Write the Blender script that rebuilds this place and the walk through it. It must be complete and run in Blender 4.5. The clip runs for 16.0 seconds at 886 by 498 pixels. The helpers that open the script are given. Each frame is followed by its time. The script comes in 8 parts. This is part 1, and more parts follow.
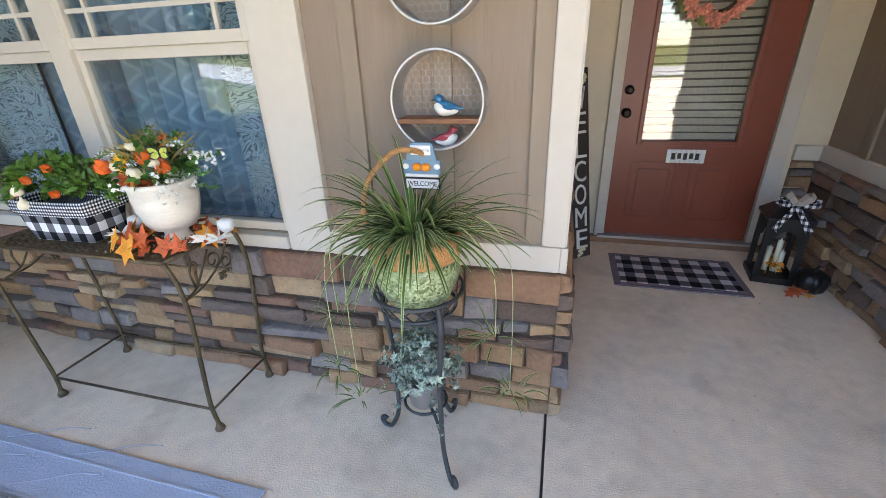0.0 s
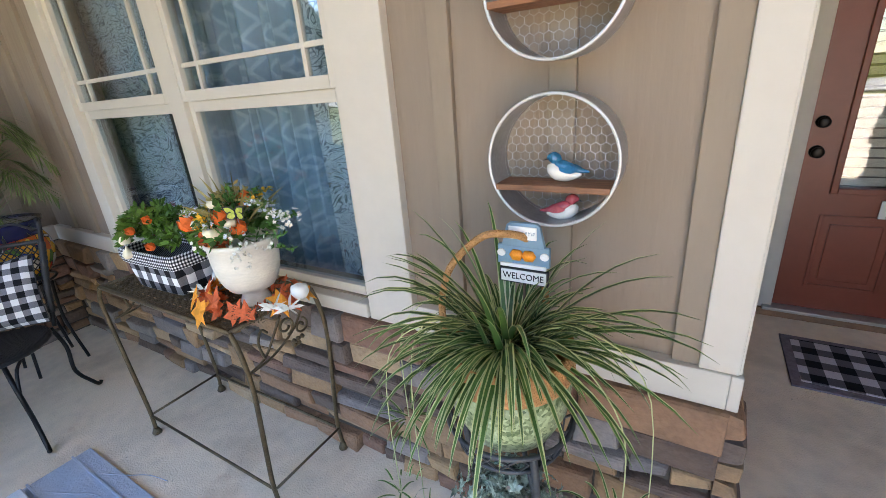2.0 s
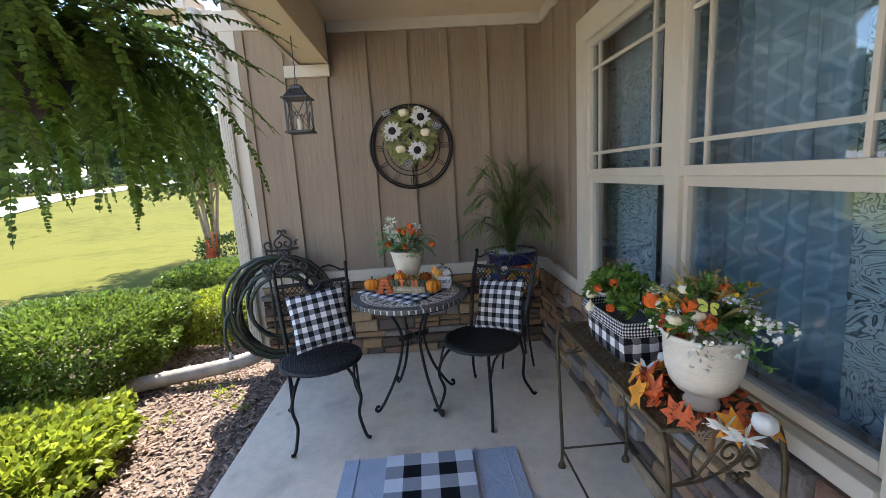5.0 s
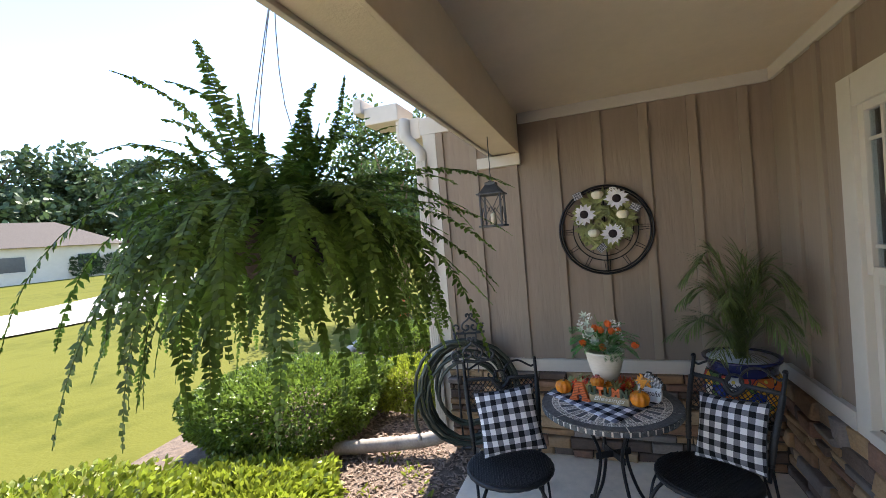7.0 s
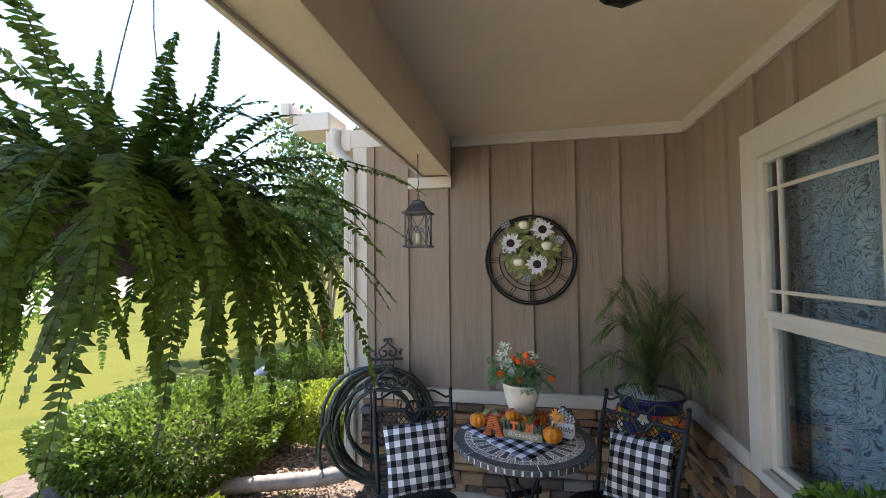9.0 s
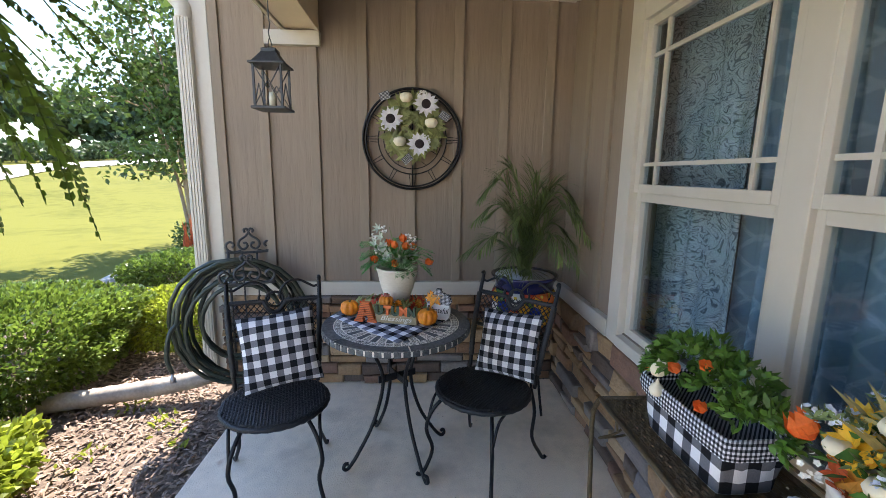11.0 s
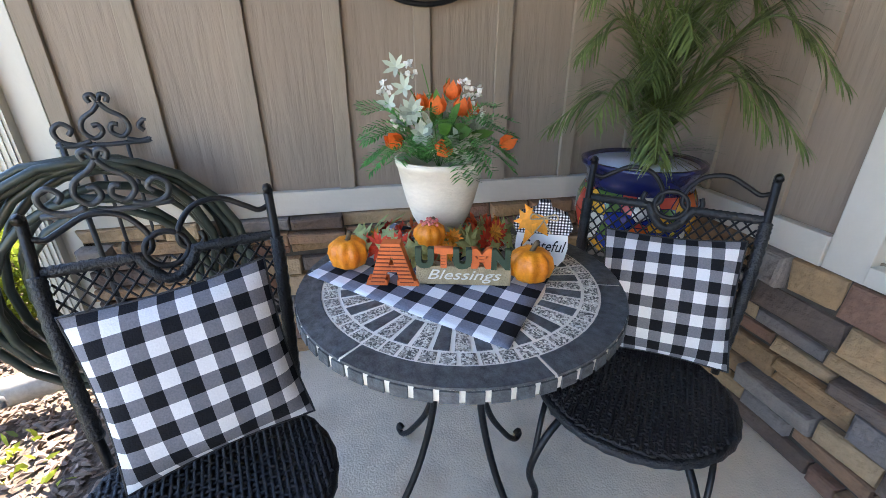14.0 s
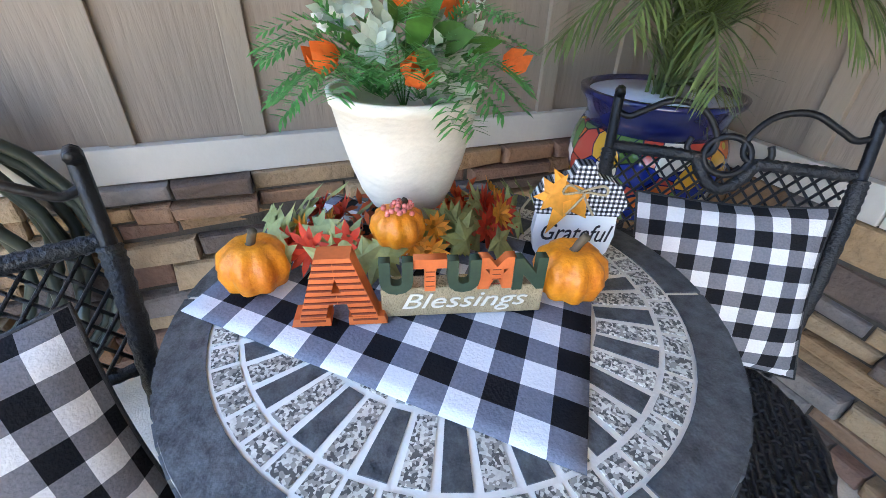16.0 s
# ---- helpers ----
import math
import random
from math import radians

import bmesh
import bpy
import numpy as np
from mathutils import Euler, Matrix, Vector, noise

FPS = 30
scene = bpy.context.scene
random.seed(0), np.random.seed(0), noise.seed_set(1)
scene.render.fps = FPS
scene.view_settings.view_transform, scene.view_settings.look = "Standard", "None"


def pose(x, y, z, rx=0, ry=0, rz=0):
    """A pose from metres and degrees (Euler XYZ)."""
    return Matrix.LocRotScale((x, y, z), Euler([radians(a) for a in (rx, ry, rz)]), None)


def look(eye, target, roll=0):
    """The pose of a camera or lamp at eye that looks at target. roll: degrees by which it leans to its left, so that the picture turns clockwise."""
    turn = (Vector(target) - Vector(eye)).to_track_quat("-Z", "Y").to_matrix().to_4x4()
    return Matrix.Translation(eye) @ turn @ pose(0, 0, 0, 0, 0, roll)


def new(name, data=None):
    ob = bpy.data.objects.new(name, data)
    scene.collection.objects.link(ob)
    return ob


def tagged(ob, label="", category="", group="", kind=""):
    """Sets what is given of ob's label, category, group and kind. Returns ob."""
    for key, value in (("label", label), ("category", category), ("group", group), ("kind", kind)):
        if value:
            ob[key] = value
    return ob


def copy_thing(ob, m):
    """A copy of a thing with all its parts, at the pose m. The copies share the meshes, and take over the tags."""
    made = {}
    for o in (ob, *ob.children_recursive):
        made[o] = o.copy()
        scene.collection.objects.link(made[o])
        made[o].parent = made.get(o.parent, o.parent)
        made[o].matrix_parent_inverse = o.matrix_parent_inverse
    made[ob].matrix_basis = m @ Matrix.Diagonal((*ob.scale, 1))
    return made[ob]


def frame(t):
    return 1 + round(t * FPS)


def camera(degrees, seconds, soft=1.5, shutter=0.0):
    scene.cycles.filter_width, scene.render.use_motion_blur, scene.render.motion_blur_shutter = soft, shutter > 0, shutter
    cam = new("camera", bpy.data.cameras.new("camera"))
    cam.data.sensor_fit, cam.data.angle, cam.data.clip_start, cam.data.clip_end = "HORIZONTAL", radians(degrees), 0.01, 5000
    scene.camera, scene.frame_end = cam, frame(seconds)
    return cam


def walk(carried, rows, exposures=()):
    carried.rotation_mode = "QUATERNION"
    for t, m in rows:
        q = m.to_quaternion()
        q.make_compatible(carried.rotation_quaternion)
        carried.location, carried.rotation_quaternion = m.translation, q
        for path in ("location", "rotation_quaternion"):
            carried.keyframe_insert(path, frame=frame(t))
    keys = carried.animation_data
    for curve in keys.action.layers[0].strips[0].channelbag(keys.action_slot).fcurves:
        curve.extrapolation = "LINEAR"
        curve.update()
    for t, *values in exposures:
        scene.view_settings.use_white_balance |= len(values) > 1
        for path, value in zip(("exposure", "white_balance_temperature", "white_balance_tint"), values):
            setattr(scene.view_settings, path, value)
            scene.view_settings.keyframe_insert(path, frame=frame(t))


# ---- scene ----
cam = camera(92.5, 16.0, soft=0.8)
PATH = [
    (0, (-1.162, 0.97, 1.362), (-1.655, 2.719, 0.526), -2.2),
    (0.5, (-1.122, 1.07, 1.359), (-1.796, 2.77, 0.548), -1.8),
    (1, (-1.176, 1.222, 1.32), (-1.933, 2.896, 0.529), -2.7),
    (1.5, (-1.259, 1.351, 1.334), (-2.028, 3.021, 0.548), -3.6),
    (2, (-1.251, 1.344, 1.402), (-2.24, 2.931, 0.693), -4.6),
    (2.5, (-1.244, 1.281, 1.432), (-2.586, 2.651, 0.864), -3.9),
    (3, (-1.25, 1.264, 1.44), (-2.806, 2.421, 0.95), -3.7),
    (3.5, (-1.26, 1.276, 1.447), (-2.962, 2.228, 1.003), -3.6),
    (4, (-1.367, 1.277, 1.45), (-3.207, 1.945, 1.04), -3.7),
    (4.5, (-1.423, 1.316, 1.446), (-3.327, 1.802, 1.072), -3.0),
    (5, (-1.387, 1.335, 1.485), (-3.355, 1.422, 1.141), -3.5),
    (5.2, (-1.373, 1.321, 1.497), (-3.343, 1.202, 1.174), -3.8),
    (7.3, (-1.569, 1.165, 1.746), (-3.438, 0.452, 1.72), -3.8),
    (7.5, (-1.6, 1.137, 1.734), (-3.472, 0.432, 1.725), -2.0),
    (8, (-1.625, 1.137, 1.716), (-3.504, 0.453, 1.751), -0.3),
    (8.5, (-1.654, 1.202, 1.703), (-3.569, 0.63, 1.762), -0.3),
    (9, (-1.68, 1.25, 1.696), (-3.643, 0.87, 1.767), -0.6),
    (9.5, (-1.707, 1.289, 1.654), (-3.703, 1.164, 1.687), -0.0),
    (10, (-1.73, 1.319, 1.608), (-3.72, 1.309, 1.404), 0.3),
    (10.2, (-1.759, 1.362, 1.597), (-3.741, 1.366, 1.331), 0.5),
    (12.3, (-2.517, 1.154, 1.321), (-4.458, 1.398, 0.905), 0.9),
    (12.5, (-2.609, 1.111, 1.31), (-4.545, 1.376, 0.881), 1.0),
    (13, (-2.823, 1.052, 1.293), (-4.73, 1.35, 0.77), -0.4),
    (13.5, (-3.048, 1.041, 1.24), (-4.883, 1.36, 0.513), -0.2),
    (14, (-3.19, 1.008, 1.227), (-4.976, 1.369, 0.402), -0.2),
    (14.5, (-3.232, 0.966, 1.193), (-4.898, 1.392, 0.172), 0.5),
    (15, (-3.301, 0.955, 1.167), (-4.913, 1.481, 0.108), 1.4),
    (15.5, (-3.464, 1.02, 1.144), (-5.052, 1.581, 0.065), 2.8),
    (16, (-3.615, 1.035, 1.137), (-5.179, 1.649, 0.052), 1.7),
]
EXPOSURE = [(0.0, 3.06, 6700, 15), (1.5, 2.97, 6700, 15), (3.0, 2.95, 6700, 15), (3.6, 2.94, 6550, 15), (4.3, 2.42, 6450, 15), (5.0, 2.2, 6450, 15), (7.5, 2.0, 6450, 15), (9.0, 2.15, 6450, 15), (9.5, 2.36, 6450, 15), (10.0, 2.40, 6450, 15), (12.5, 2.55, 6450, 15), (13.5, 2.97, 6450, 15), (14.5, 3.1, 6450, 15), (16.0, 3.5, 6500, 15)]
walk(cam, [(t, look(eye, target, roll)) for t, eye, target, roll in PATH], EXPOSURE)

# ---- sky, sun, exposure ----
world = bpy.data.worlds.new("world")
scene.world = world
world.use_nodes = True
wn, wl = world.node_tree.nodes, world.node_tree.links
sky = wn.new("ShaderNodeTexSky")
sky.sky_type = 'NISHITA'
sky.sun_disc = False
SUN_EL, SUN_AZ = 52.0, 263.0
sky.sun_elevation, sky.sun_rotation = radians(SUN_EL), radians(SUN_AZ)
sky.air_density, sky.dust_density, sky.ozone_density = 1.0, 0.15, 2.0
wl.new(sky.outputs[0], wn["Background"].inputs[0])
wn["Background"].inputs[1].default_value = 0.125
sun = new("sun", bpy.data.lights.new("sun", 'SUN'))
sun.data.energy, sun.data.angle, sun.data.color = 4.3, radians(0.53), (1.0, 0.93, 0.82)
sun.matrix_world = look((0, 0, 0), (math.cos(radians(SUN_EL)) * math.cos(radians(7)), math.cos(radians(SUN_EL)) * 0.12, -math.sin(radians(SUN_EL))))

# ---- materials ----
def mat(name, col, rough=0.6, metal=0.0, vary=0.15, scale=6.0, col2=None, bump=0.0, bscale=60.0, obj_rand=0.0, isl_rand=0.0, stretch=None, trans=0.0, coat=0.0, hue=0.0, fac2=0.5):
    m = bpy.data.materials.new(name)
    m.use_nodes = True
    n, l = m.node_tree.nodes, m.node_tree.links
    b = n["Principled BSDF"]
    b.inputs["Roughness"].default_value, b.inputs["Metallic"].default_value = rough, metal
    b.inputs["Coat Weight"].default_value = coat
    tc = n.new("ShaderNodeTexCoord")
    src = tc.outputs["Object"]
    if stretch:
        mp = n.new("ShaderNodeMapping")
        mp.inputs["Scale"].default_value = stretch
        l.new(src, mp.inputs["Vector"])
        src = mp.outputs[0]
    n1, n2 = n.new("ShaderNodeTexNoise"), n.new("ShaderNodeTexNoise")
    n1.inputs["Scale"].default_value, n2.inputs["Scale"].default_value = scale, scale * 7.3
    n1.inputs["Detail"].default_value, n2.inputs["Detail"].default_value = 4, 6
    l.new(src, n1.inputs["Vector"]), l.new(src, n2.inputs["Vector"])
    add = n.new("ShaderNodeMath")
    add.operation = 'ADD'
    half = n.new("ShaderNodeMath")
    half.operation = 'MULTIPLY'
    half.inputs[1].default_value = fac2
    l.new(n2.outputs[0], half.inputs[0])
    l.new(n1.outputs[0], add.inputs[0]), l.new(half.outputs[0], add.inputs[1])
    ramp = n.new("ShaderNodeValToRGB")
    ramp.color_ramp.elements[0].position, ramp.color_ramp.elements[1].position = 0.45, 1.05
    c2 = col2 or tuple(c * (1 + vary) for c in col)
    ramp.color_ramp.elements[0].color = (*[c * (1 - vary) for c in col], 1)
    ramp.color_ramp.elements[1].color = (*c2, 1)
    l.new(add.outputs[0], ramp.inputs[0])
    out = ramp.outputs[0]
    for amount, node, sock in ((obj_rand, "ShaderNodeObjectInfo", "Random"), (isl_rand, "ShaderNodeNewGeometry", "Random Per Island")):
        if amount:
            rnd = n.new(node)
            hs = n.new("ShaderNodeHueSaturation")
            mr = n.new("ShaderNodeMapRange")
            mr.inputs[3].default_value, mr.inputs[4].default_value = 1 - amount, 1 + amount
            l.new(rnd.outputs[sock], mr.inputs[0]), l.new(mr.outputs[0], hs.inputs["Value"])
            if hue:
                mh = n.new("ShaderNodeMapRange")
                mh.inputs[3].default_value, mh.inputs[4].default_value = 0.5 - hue, 0.5 + hue
                l.new(rnd.outputs[sock], mh.inputs[0]), l.new(mh.outputs[0], hs.inputs["Hue"])
            l.new(out, hs.inputs["Color"])
            out = hs.outputs[0]
    l.new(out, b.inputs["Base Color"])
    if bump:
        n3 = n.new("ShaderNodeTexNoise")
        n3.inputs["Scale"].default_value, n3.inputs["Detail"].default_value = bscale, 5
        l.new(src, n3.inputs["Vector"])
        bp = n.new("ShaderNodeBump")
        bp.inputs["Strength"].default_value, bp.inputs["Distance"].default_value = bump, 0.01
        l.new(n3.outputs[0], bp.inputs["Height"]), l.new(bp.outputs[0], b.inputs["Normal"])
    if trans:
        tr = n.new("ShaderNodeBsdfTranslucent")
        mix = n.new("ShaderNodeMixShader")
        mix.inputs[0].default_value = trans
        l.new(out, tr.inputs[0])
        l.new(b.outputs[0], mix.inputs[1]), l.new(tr.outputs[0], mix.inputs[2])
        l.new(mix.outputs[0], n["Material Output"].inputs[0])
    return m


def stone_mat():
    m = mat("ledger stone", (0.3, 0.23, 0.17), 0.85, bump=0.9, bscale=45, scale=9, vary=0.5)
    n, l = m.node_tree.nodes, m.node_tree.links
    oi, ramp = n.new("ShaderNodeObjectInfo"), n.new("ShaderNodeValToRGB")
    ramp.color_ramp.interpolation = 'CONSTANT'
    cols = [(0.31, 0.22, 0.14), (0.15, 0.125, 0.12), (0.42, 0.31, 0.19), (0.21, 0.21, 0.235), (0.31, 0.20, 0.135), (0.13, 0.10, 0.09), (0.36, 0.25, 0.15), (0.27, 0.27, 0.29), (0.24, 0.15, 0.12), (0.44, 0.35, 0.24)]
    for i, c in enumerate(cols):
        e = ramp.color_ramp.elements[i] if i < 2 else ramp.color_ramp.elements.new(i / len(cols))
        e.position, e.color = i / len(cols), (*c, 1)
    l.new(oi.outputs["Random"], ramp.inputs[0])
    old = n["Principled BSDF"].inputs["Base Color"].links[0].from_socket
    mx = n.new("ShaderNodeMix")
    mx.data_type, mx.blend_type = 'RGBA', 'OVERLAY'
    mx.inputs[0].default_value = 0.75
    l.new(ramp.outputs[0], mx.inputs[6]), l.new(old, mx.inputs[7])
    g = n.new("ShaderNodeGamma")
    g.inputs[1].default_value = 0.93
    l.new(mx.outputs[2], g.inputs[0])
    l.new(g.outputs[0], n["Principled BSDF"].inputs["Base Color"])
    return m


def pattern_mat(name, build, rough=0.8, bump=0.0):
    """A material whose colour is worked out by build(nodes, links, uv)."""
    m = bpy.data.materials.new(name)
    m.use_nodes = True
    n, l = m.node_tree.nodes, m.node_tree.links
    uv = n.new("ShaderNodeUVMap")
    out = build(n, l, uv.outputs[0])
    b = n["Principled BSDF"]
    b.inputs["Roughness"].default_value = rough
    b.inputs["Specular IOR Level"].default_value = 0.12
    nz = n.new("ShaderNodeTexNoise")
    nz.inputs["Scale"].default_value, nz.inputs["Detail"].default_value = 260, 3
    tc = n.new("ShaderNodeTexCoord")
    l.new(tc.outputs["Object"], nz.inputs[0])
    mul = n.new("ShaderNodeMix")
    mul.data_type, mul.blend_type = 'RGBA', 'OVERLAY'
    mul.inputs[0].default_value = 0.35
    l.new(out, mul.inputs[6]), l.new(nz.outputs[0], mul.inputs[7])
    l.new(mul.outputs[2], b.inputs["Base Color"])
    bp = n.new("ShaderNodeBump")
    bp.inputs["Strength"].default_value, bp.inputs["Distance"].default_value = 0.4, 0.003
    l.new(nz.outputs[0], bp.inputs["Height"]), l.new(bp.outputs[0], b.inputs["Normal"])
    return m


def check_build(scale, white=(0.78, 0.78, 0.8), grey=(0.16, 0.16, 0.18), black=(0.013, 0.013, 0.016), two=False):
    """Buffalo check: crossing dark bands, three tones (or two, printed)."""
    def build(n, l, uv):
        sep = n.new("ShaderNodeSeparateXYZ")
        l.new(uv, sep.inputs[0])
        halves = []
        for i in (0, 1):
            a = n.new("ShaderNodeMath")
            a.operation = 'MULTIPLY'
            a.inputs[1].default_value = scale
            l.new(sep.outputs[i], a.inputs[0])
            f = n.new("ShaderNodeMath")
            f.operation = 'FRACT'
            l.new(a.outputs[0], f.inputs[0])
            g = n.new("ShaderNodeMath")
            g.operation = 'GREATER_THAN'
            g.inputs[1].default_value = 0.5
            l.new(f.outputs[0], g.inputs[0])
            halves.append(g)
        s = n.new("ShaderNodeMath")
        s.operation = 'ADD'
        l.new(halves[0].outputs[0], s.inputs[0]), l.new(halves[1].outputs[0], s.inputs[1])
        d = n.new("ShaderNodeMath")
        d.operation = 'MULTIPLY'
        d.inputs[1].default_value = 0.5
        l.new(s.outputs[0], d.inputs[0])
        r = n.new("ShaderNodeValToRGB")
        r.color_ramp.interpolation = 'CONSTANT'
        r.color_ramp.elements[0].color, r.color_ramp.elements[1].color = (*white, 1), (*black, 1)
        r.color_ramp.elements[1].position = 0.75
        e = r.color_ramp.elements.new(0.25)
        e.color = (*grey, 1)
        l.new(d.outputs[0], r.inputs[0])
        return r.outputs[0]
    return build


M = {}
M["siding"] = mat("taupe siding", (0.262, 0.202, 0.152), 0.75, vary=0.10, scale=3.0, bump=0.5, bscale=30, stretch=(1.2, 1.2, 0.14))
M["batten"] = mat("taupe batten", (0.275, 0.217, 0.162), 0.72, vary=0.08, scale=4.0, bump=0.3, bscale=40, stretch=(1, 1, 0.2), obj_rand=0.05)
M["white"] = mat("white trim paint", (0.55, 0.51, 0.445), 0.5, vary=0.05, scale=3, bump=0.1, bscale=50)
M["vinyl"] = mat("white window vinyl", (0.54, 0.50, 0.43), 0.4, vary=0.04, scale=3)
M["cream"] = mat("cream eave paint", (0.60, 0.54, 0.45), 0.55, vary=0.05, scale=3, bump=0.1)
M["ceil"] = mat("porch ceiling panel", (0.72, 0.60, 0.44), 0.7, vary=0.06, scale=2, bump=0.15, bscale=80)
M["stone"] = stone_mat()
M["mortar"] = mat("dark joint mortar", (0.07, 0.058, 0.048), 0.95, vary=0.3, scale=20, bump=0.5)
M["concrete"] = mat("porch concrete", (0.73, 0.625, 0.49), 0.85, vary=0.15, scale=2.2, bump=0.35, bscale=140, fac2=0.7)
def blotches(m, col, scale, lo, hi, amount):
    n, l = m.node_tree.nodes, m.node_tree.links
    p = n["Principled BSDF"]
    nz, tc, mr, mx = n.new("ShaderNodeTexNoise"), n.new("ShaderNodeTexCoord"), n.new("ShaderNodeMapRange"), n.new("ShaderNodeMix")
    nz.inputs["Scale"].default_value, nz.inputs["Detail"].default_value = scale, 5
    l.new(tc.outputs["Object"], nz.inputs["Vector"]), l.new(nz.outputs[0], mr.inputs[0])
    mr.inputs[1].default_value, mr.inputs[2].default_value, mr.inputs[4].default_value = lo, hi, amount
    mx.data_type = 'RGBA'
    mx.inputs[7].default_value = (*col, 1)
    old = p.inputs["Base Color"].links[0].from_socket
    l.new(mr.outputs[0], mx.inputs[0]), l.new(old, mx.inputs[6]), l.new(mx.outputs[2], p.inputs["Base Color"])


blotches(M["concrete"], (0.34, 0.26, 0.18), 3.1, 0.58, 0.74, 0.40)
blotches(M["concrete"], (0.42, 0.20, 0.09), 5.3, 0.69, 0.76, 0.35)
blotches(M["concrete"], (0.12, 0.09, 0.07), 38.0, 0.70, 0.78, 0.6)
blotches(M["siding"], (0.20, 0.165, 0.13), 1.4, 0.52, 0.72, 0.45)
M["joint"] = mat("dark control joint", (0.05, 0.045, 0.04), 0.9)
M["mulch soil"] = mat("mulch soil", (0.13, 0.095, 0.07), 0.95, vary=0.5, scale=14, bump=1.0, bscale=60)
M["chip"] = mat("bark mulch chips", (0.25, 0.18, 0.135), 0.9, vary=0.3, scale=20, isl_rand=0.35)
M["grass"] = mat("sunlit lawn", (0.076, 0.088, 0.014), 0.9, vary=0.2, scale=0.35, bump=0.8, bscale=25, col2=(0.115, 0.116, 0.022), fac2=0.9)
M["grass"].node_tree.nodes["Principled BSDF"].inputs["Specular IOR Level"].default_value = 0.05
M["road"] = mat("pale road concrete", (0.42, 0.40, 0.37), 0.85, vary=0.1, scale=1.0)
M["iron"] = mat("black wrought iron", (0.018, 0.018, 0.02), 0.42, 0.6, vary=0.3, scale=25, bump=0.2, bscale=120)
M["grey iron"] = mat("grey painted iron", (0.06, 0.063, 0.068), 0.45, 0.4, vary=0.25, scale=25, bump=0.2)
M["bronze"] = mat("tarnished bronze steel", (0.115, 0.085, 0.048), 0.5, 0.55, vary=0.45, scale=30, bump=0.4, bscale=150)
M["wicker"] = mat("black wicker", (0.011, 0.012, 0.015), 0.45, vary=0.3, scale=40, bump=0.5, bscale=160)
M["glass"] = None
M["red door"] = mat("red brown door paint", (0.215, 0.048, 0.026), 0.38, vary=0.08, scale=4)
M["dark metal"] = mat("dark bronze hardware", (0.03, 0.025, 0.022), 0.35, 0.8)
M["threshold"] = mat("aluminium threshold", (0.42, 0.40, 0.38), 0.4, 0.7)


def glass_mat(name, tint, base, edge):
    """Thin clear glass: a faint mirror that strengthens at a glance."""
    m = bpy.data.materials.new(name)
    m.use_nodes = True
    n, l = m.node_tree.nodes, m.node_tree.links
    n.remove(n["Principled BSDF"])
    tr, gl, lw, mx = n.new("ShaderNodeBsdfTransparent"), n.new("ShaderNodeBsdfGlossy"), n.new("ShaderNodeLayerWeight"), n.new("ShaderNodeMixShader")
    tr.inputs[0].default_value = (*tint, 1)
    gl.inputs["Roughness"].default_value = 0.0
    pw, mr = n.new("ShaderNodeMath"), n.new("ShaderNodeMapRange")
    pw.operation = 'POWER'
    pw.inputs[1].default_value = 3.0
    lw.inputs[0].default_value = 0.5
    l.new(lw.outputs["Facing"], pw.inputs[0]), l.new(pw.outputs[0], mr.inputs[0])
    mr.inputs[3].default_value, mr.inputs[4].default_value = base, edge
    l.new(mr.outputs[0], mx.inputs[0]), l.new(tr.outputs[0], mx.inputs[1]), l.new(gl.outputs[0], mx.inputs[2])
    l.new(mx.outputs[0], n["Material Output"].inputs[0])
    return m


M["glass"] = glass_mat("window glass", (0.80, 0.88, 0.93), 0.08, 0.72)
M["door glass"] = glass_mat("door glass", (0.95, 0.97, 0.97), 0.10, 0.7)

# ---- mesh helpers ----
def box(bm, x0, x1, y0, y1, z0, z1, bevel=0.0):
    vs = [bm.verts.new((x, y, z)) for z in (z0, z1) for y in (y0, y1) for x in (x0, x1)]
    fs = [bm.faces.new([vs[i] for i in q]) for q in ((0, 2, 3, 1), (4, 5, 7, 6), (0, 1, 5, 4), (2, 6, 7, 3), (0, 4, 6, 2), (1, 3, 7, 5))]
    if bevel:
        es = list({e for f in fs for e in f.edges})
        bmesh.ops.bevel(bm, geom=es, offset=bevel, segments=2, affect='EDGES', profile=0.6)


def spline(pts, steps=6, closed=False):
    """Points of a smooth curve through pts."""
    p = [Vector(q) for q in pts]
    n, out = len(p), []
    for i in range(n if closed else n - 1):
        a, b, c, d = (p[(i + k) % n] if closed else p[min(max(i + k, 0), n - 1)] for k in (-1, 0, 1, 2))
        for s in range(steps):
            t = s / steps
            out.append(0.5 * (2 * b + (c - a) * t + (2 * a - 5 * b + 4 * c - d) * t * t + (3 * b - a - 3 * c + d) * t ** 3))
    if not closed:
        out.append(p[-1])
    return out


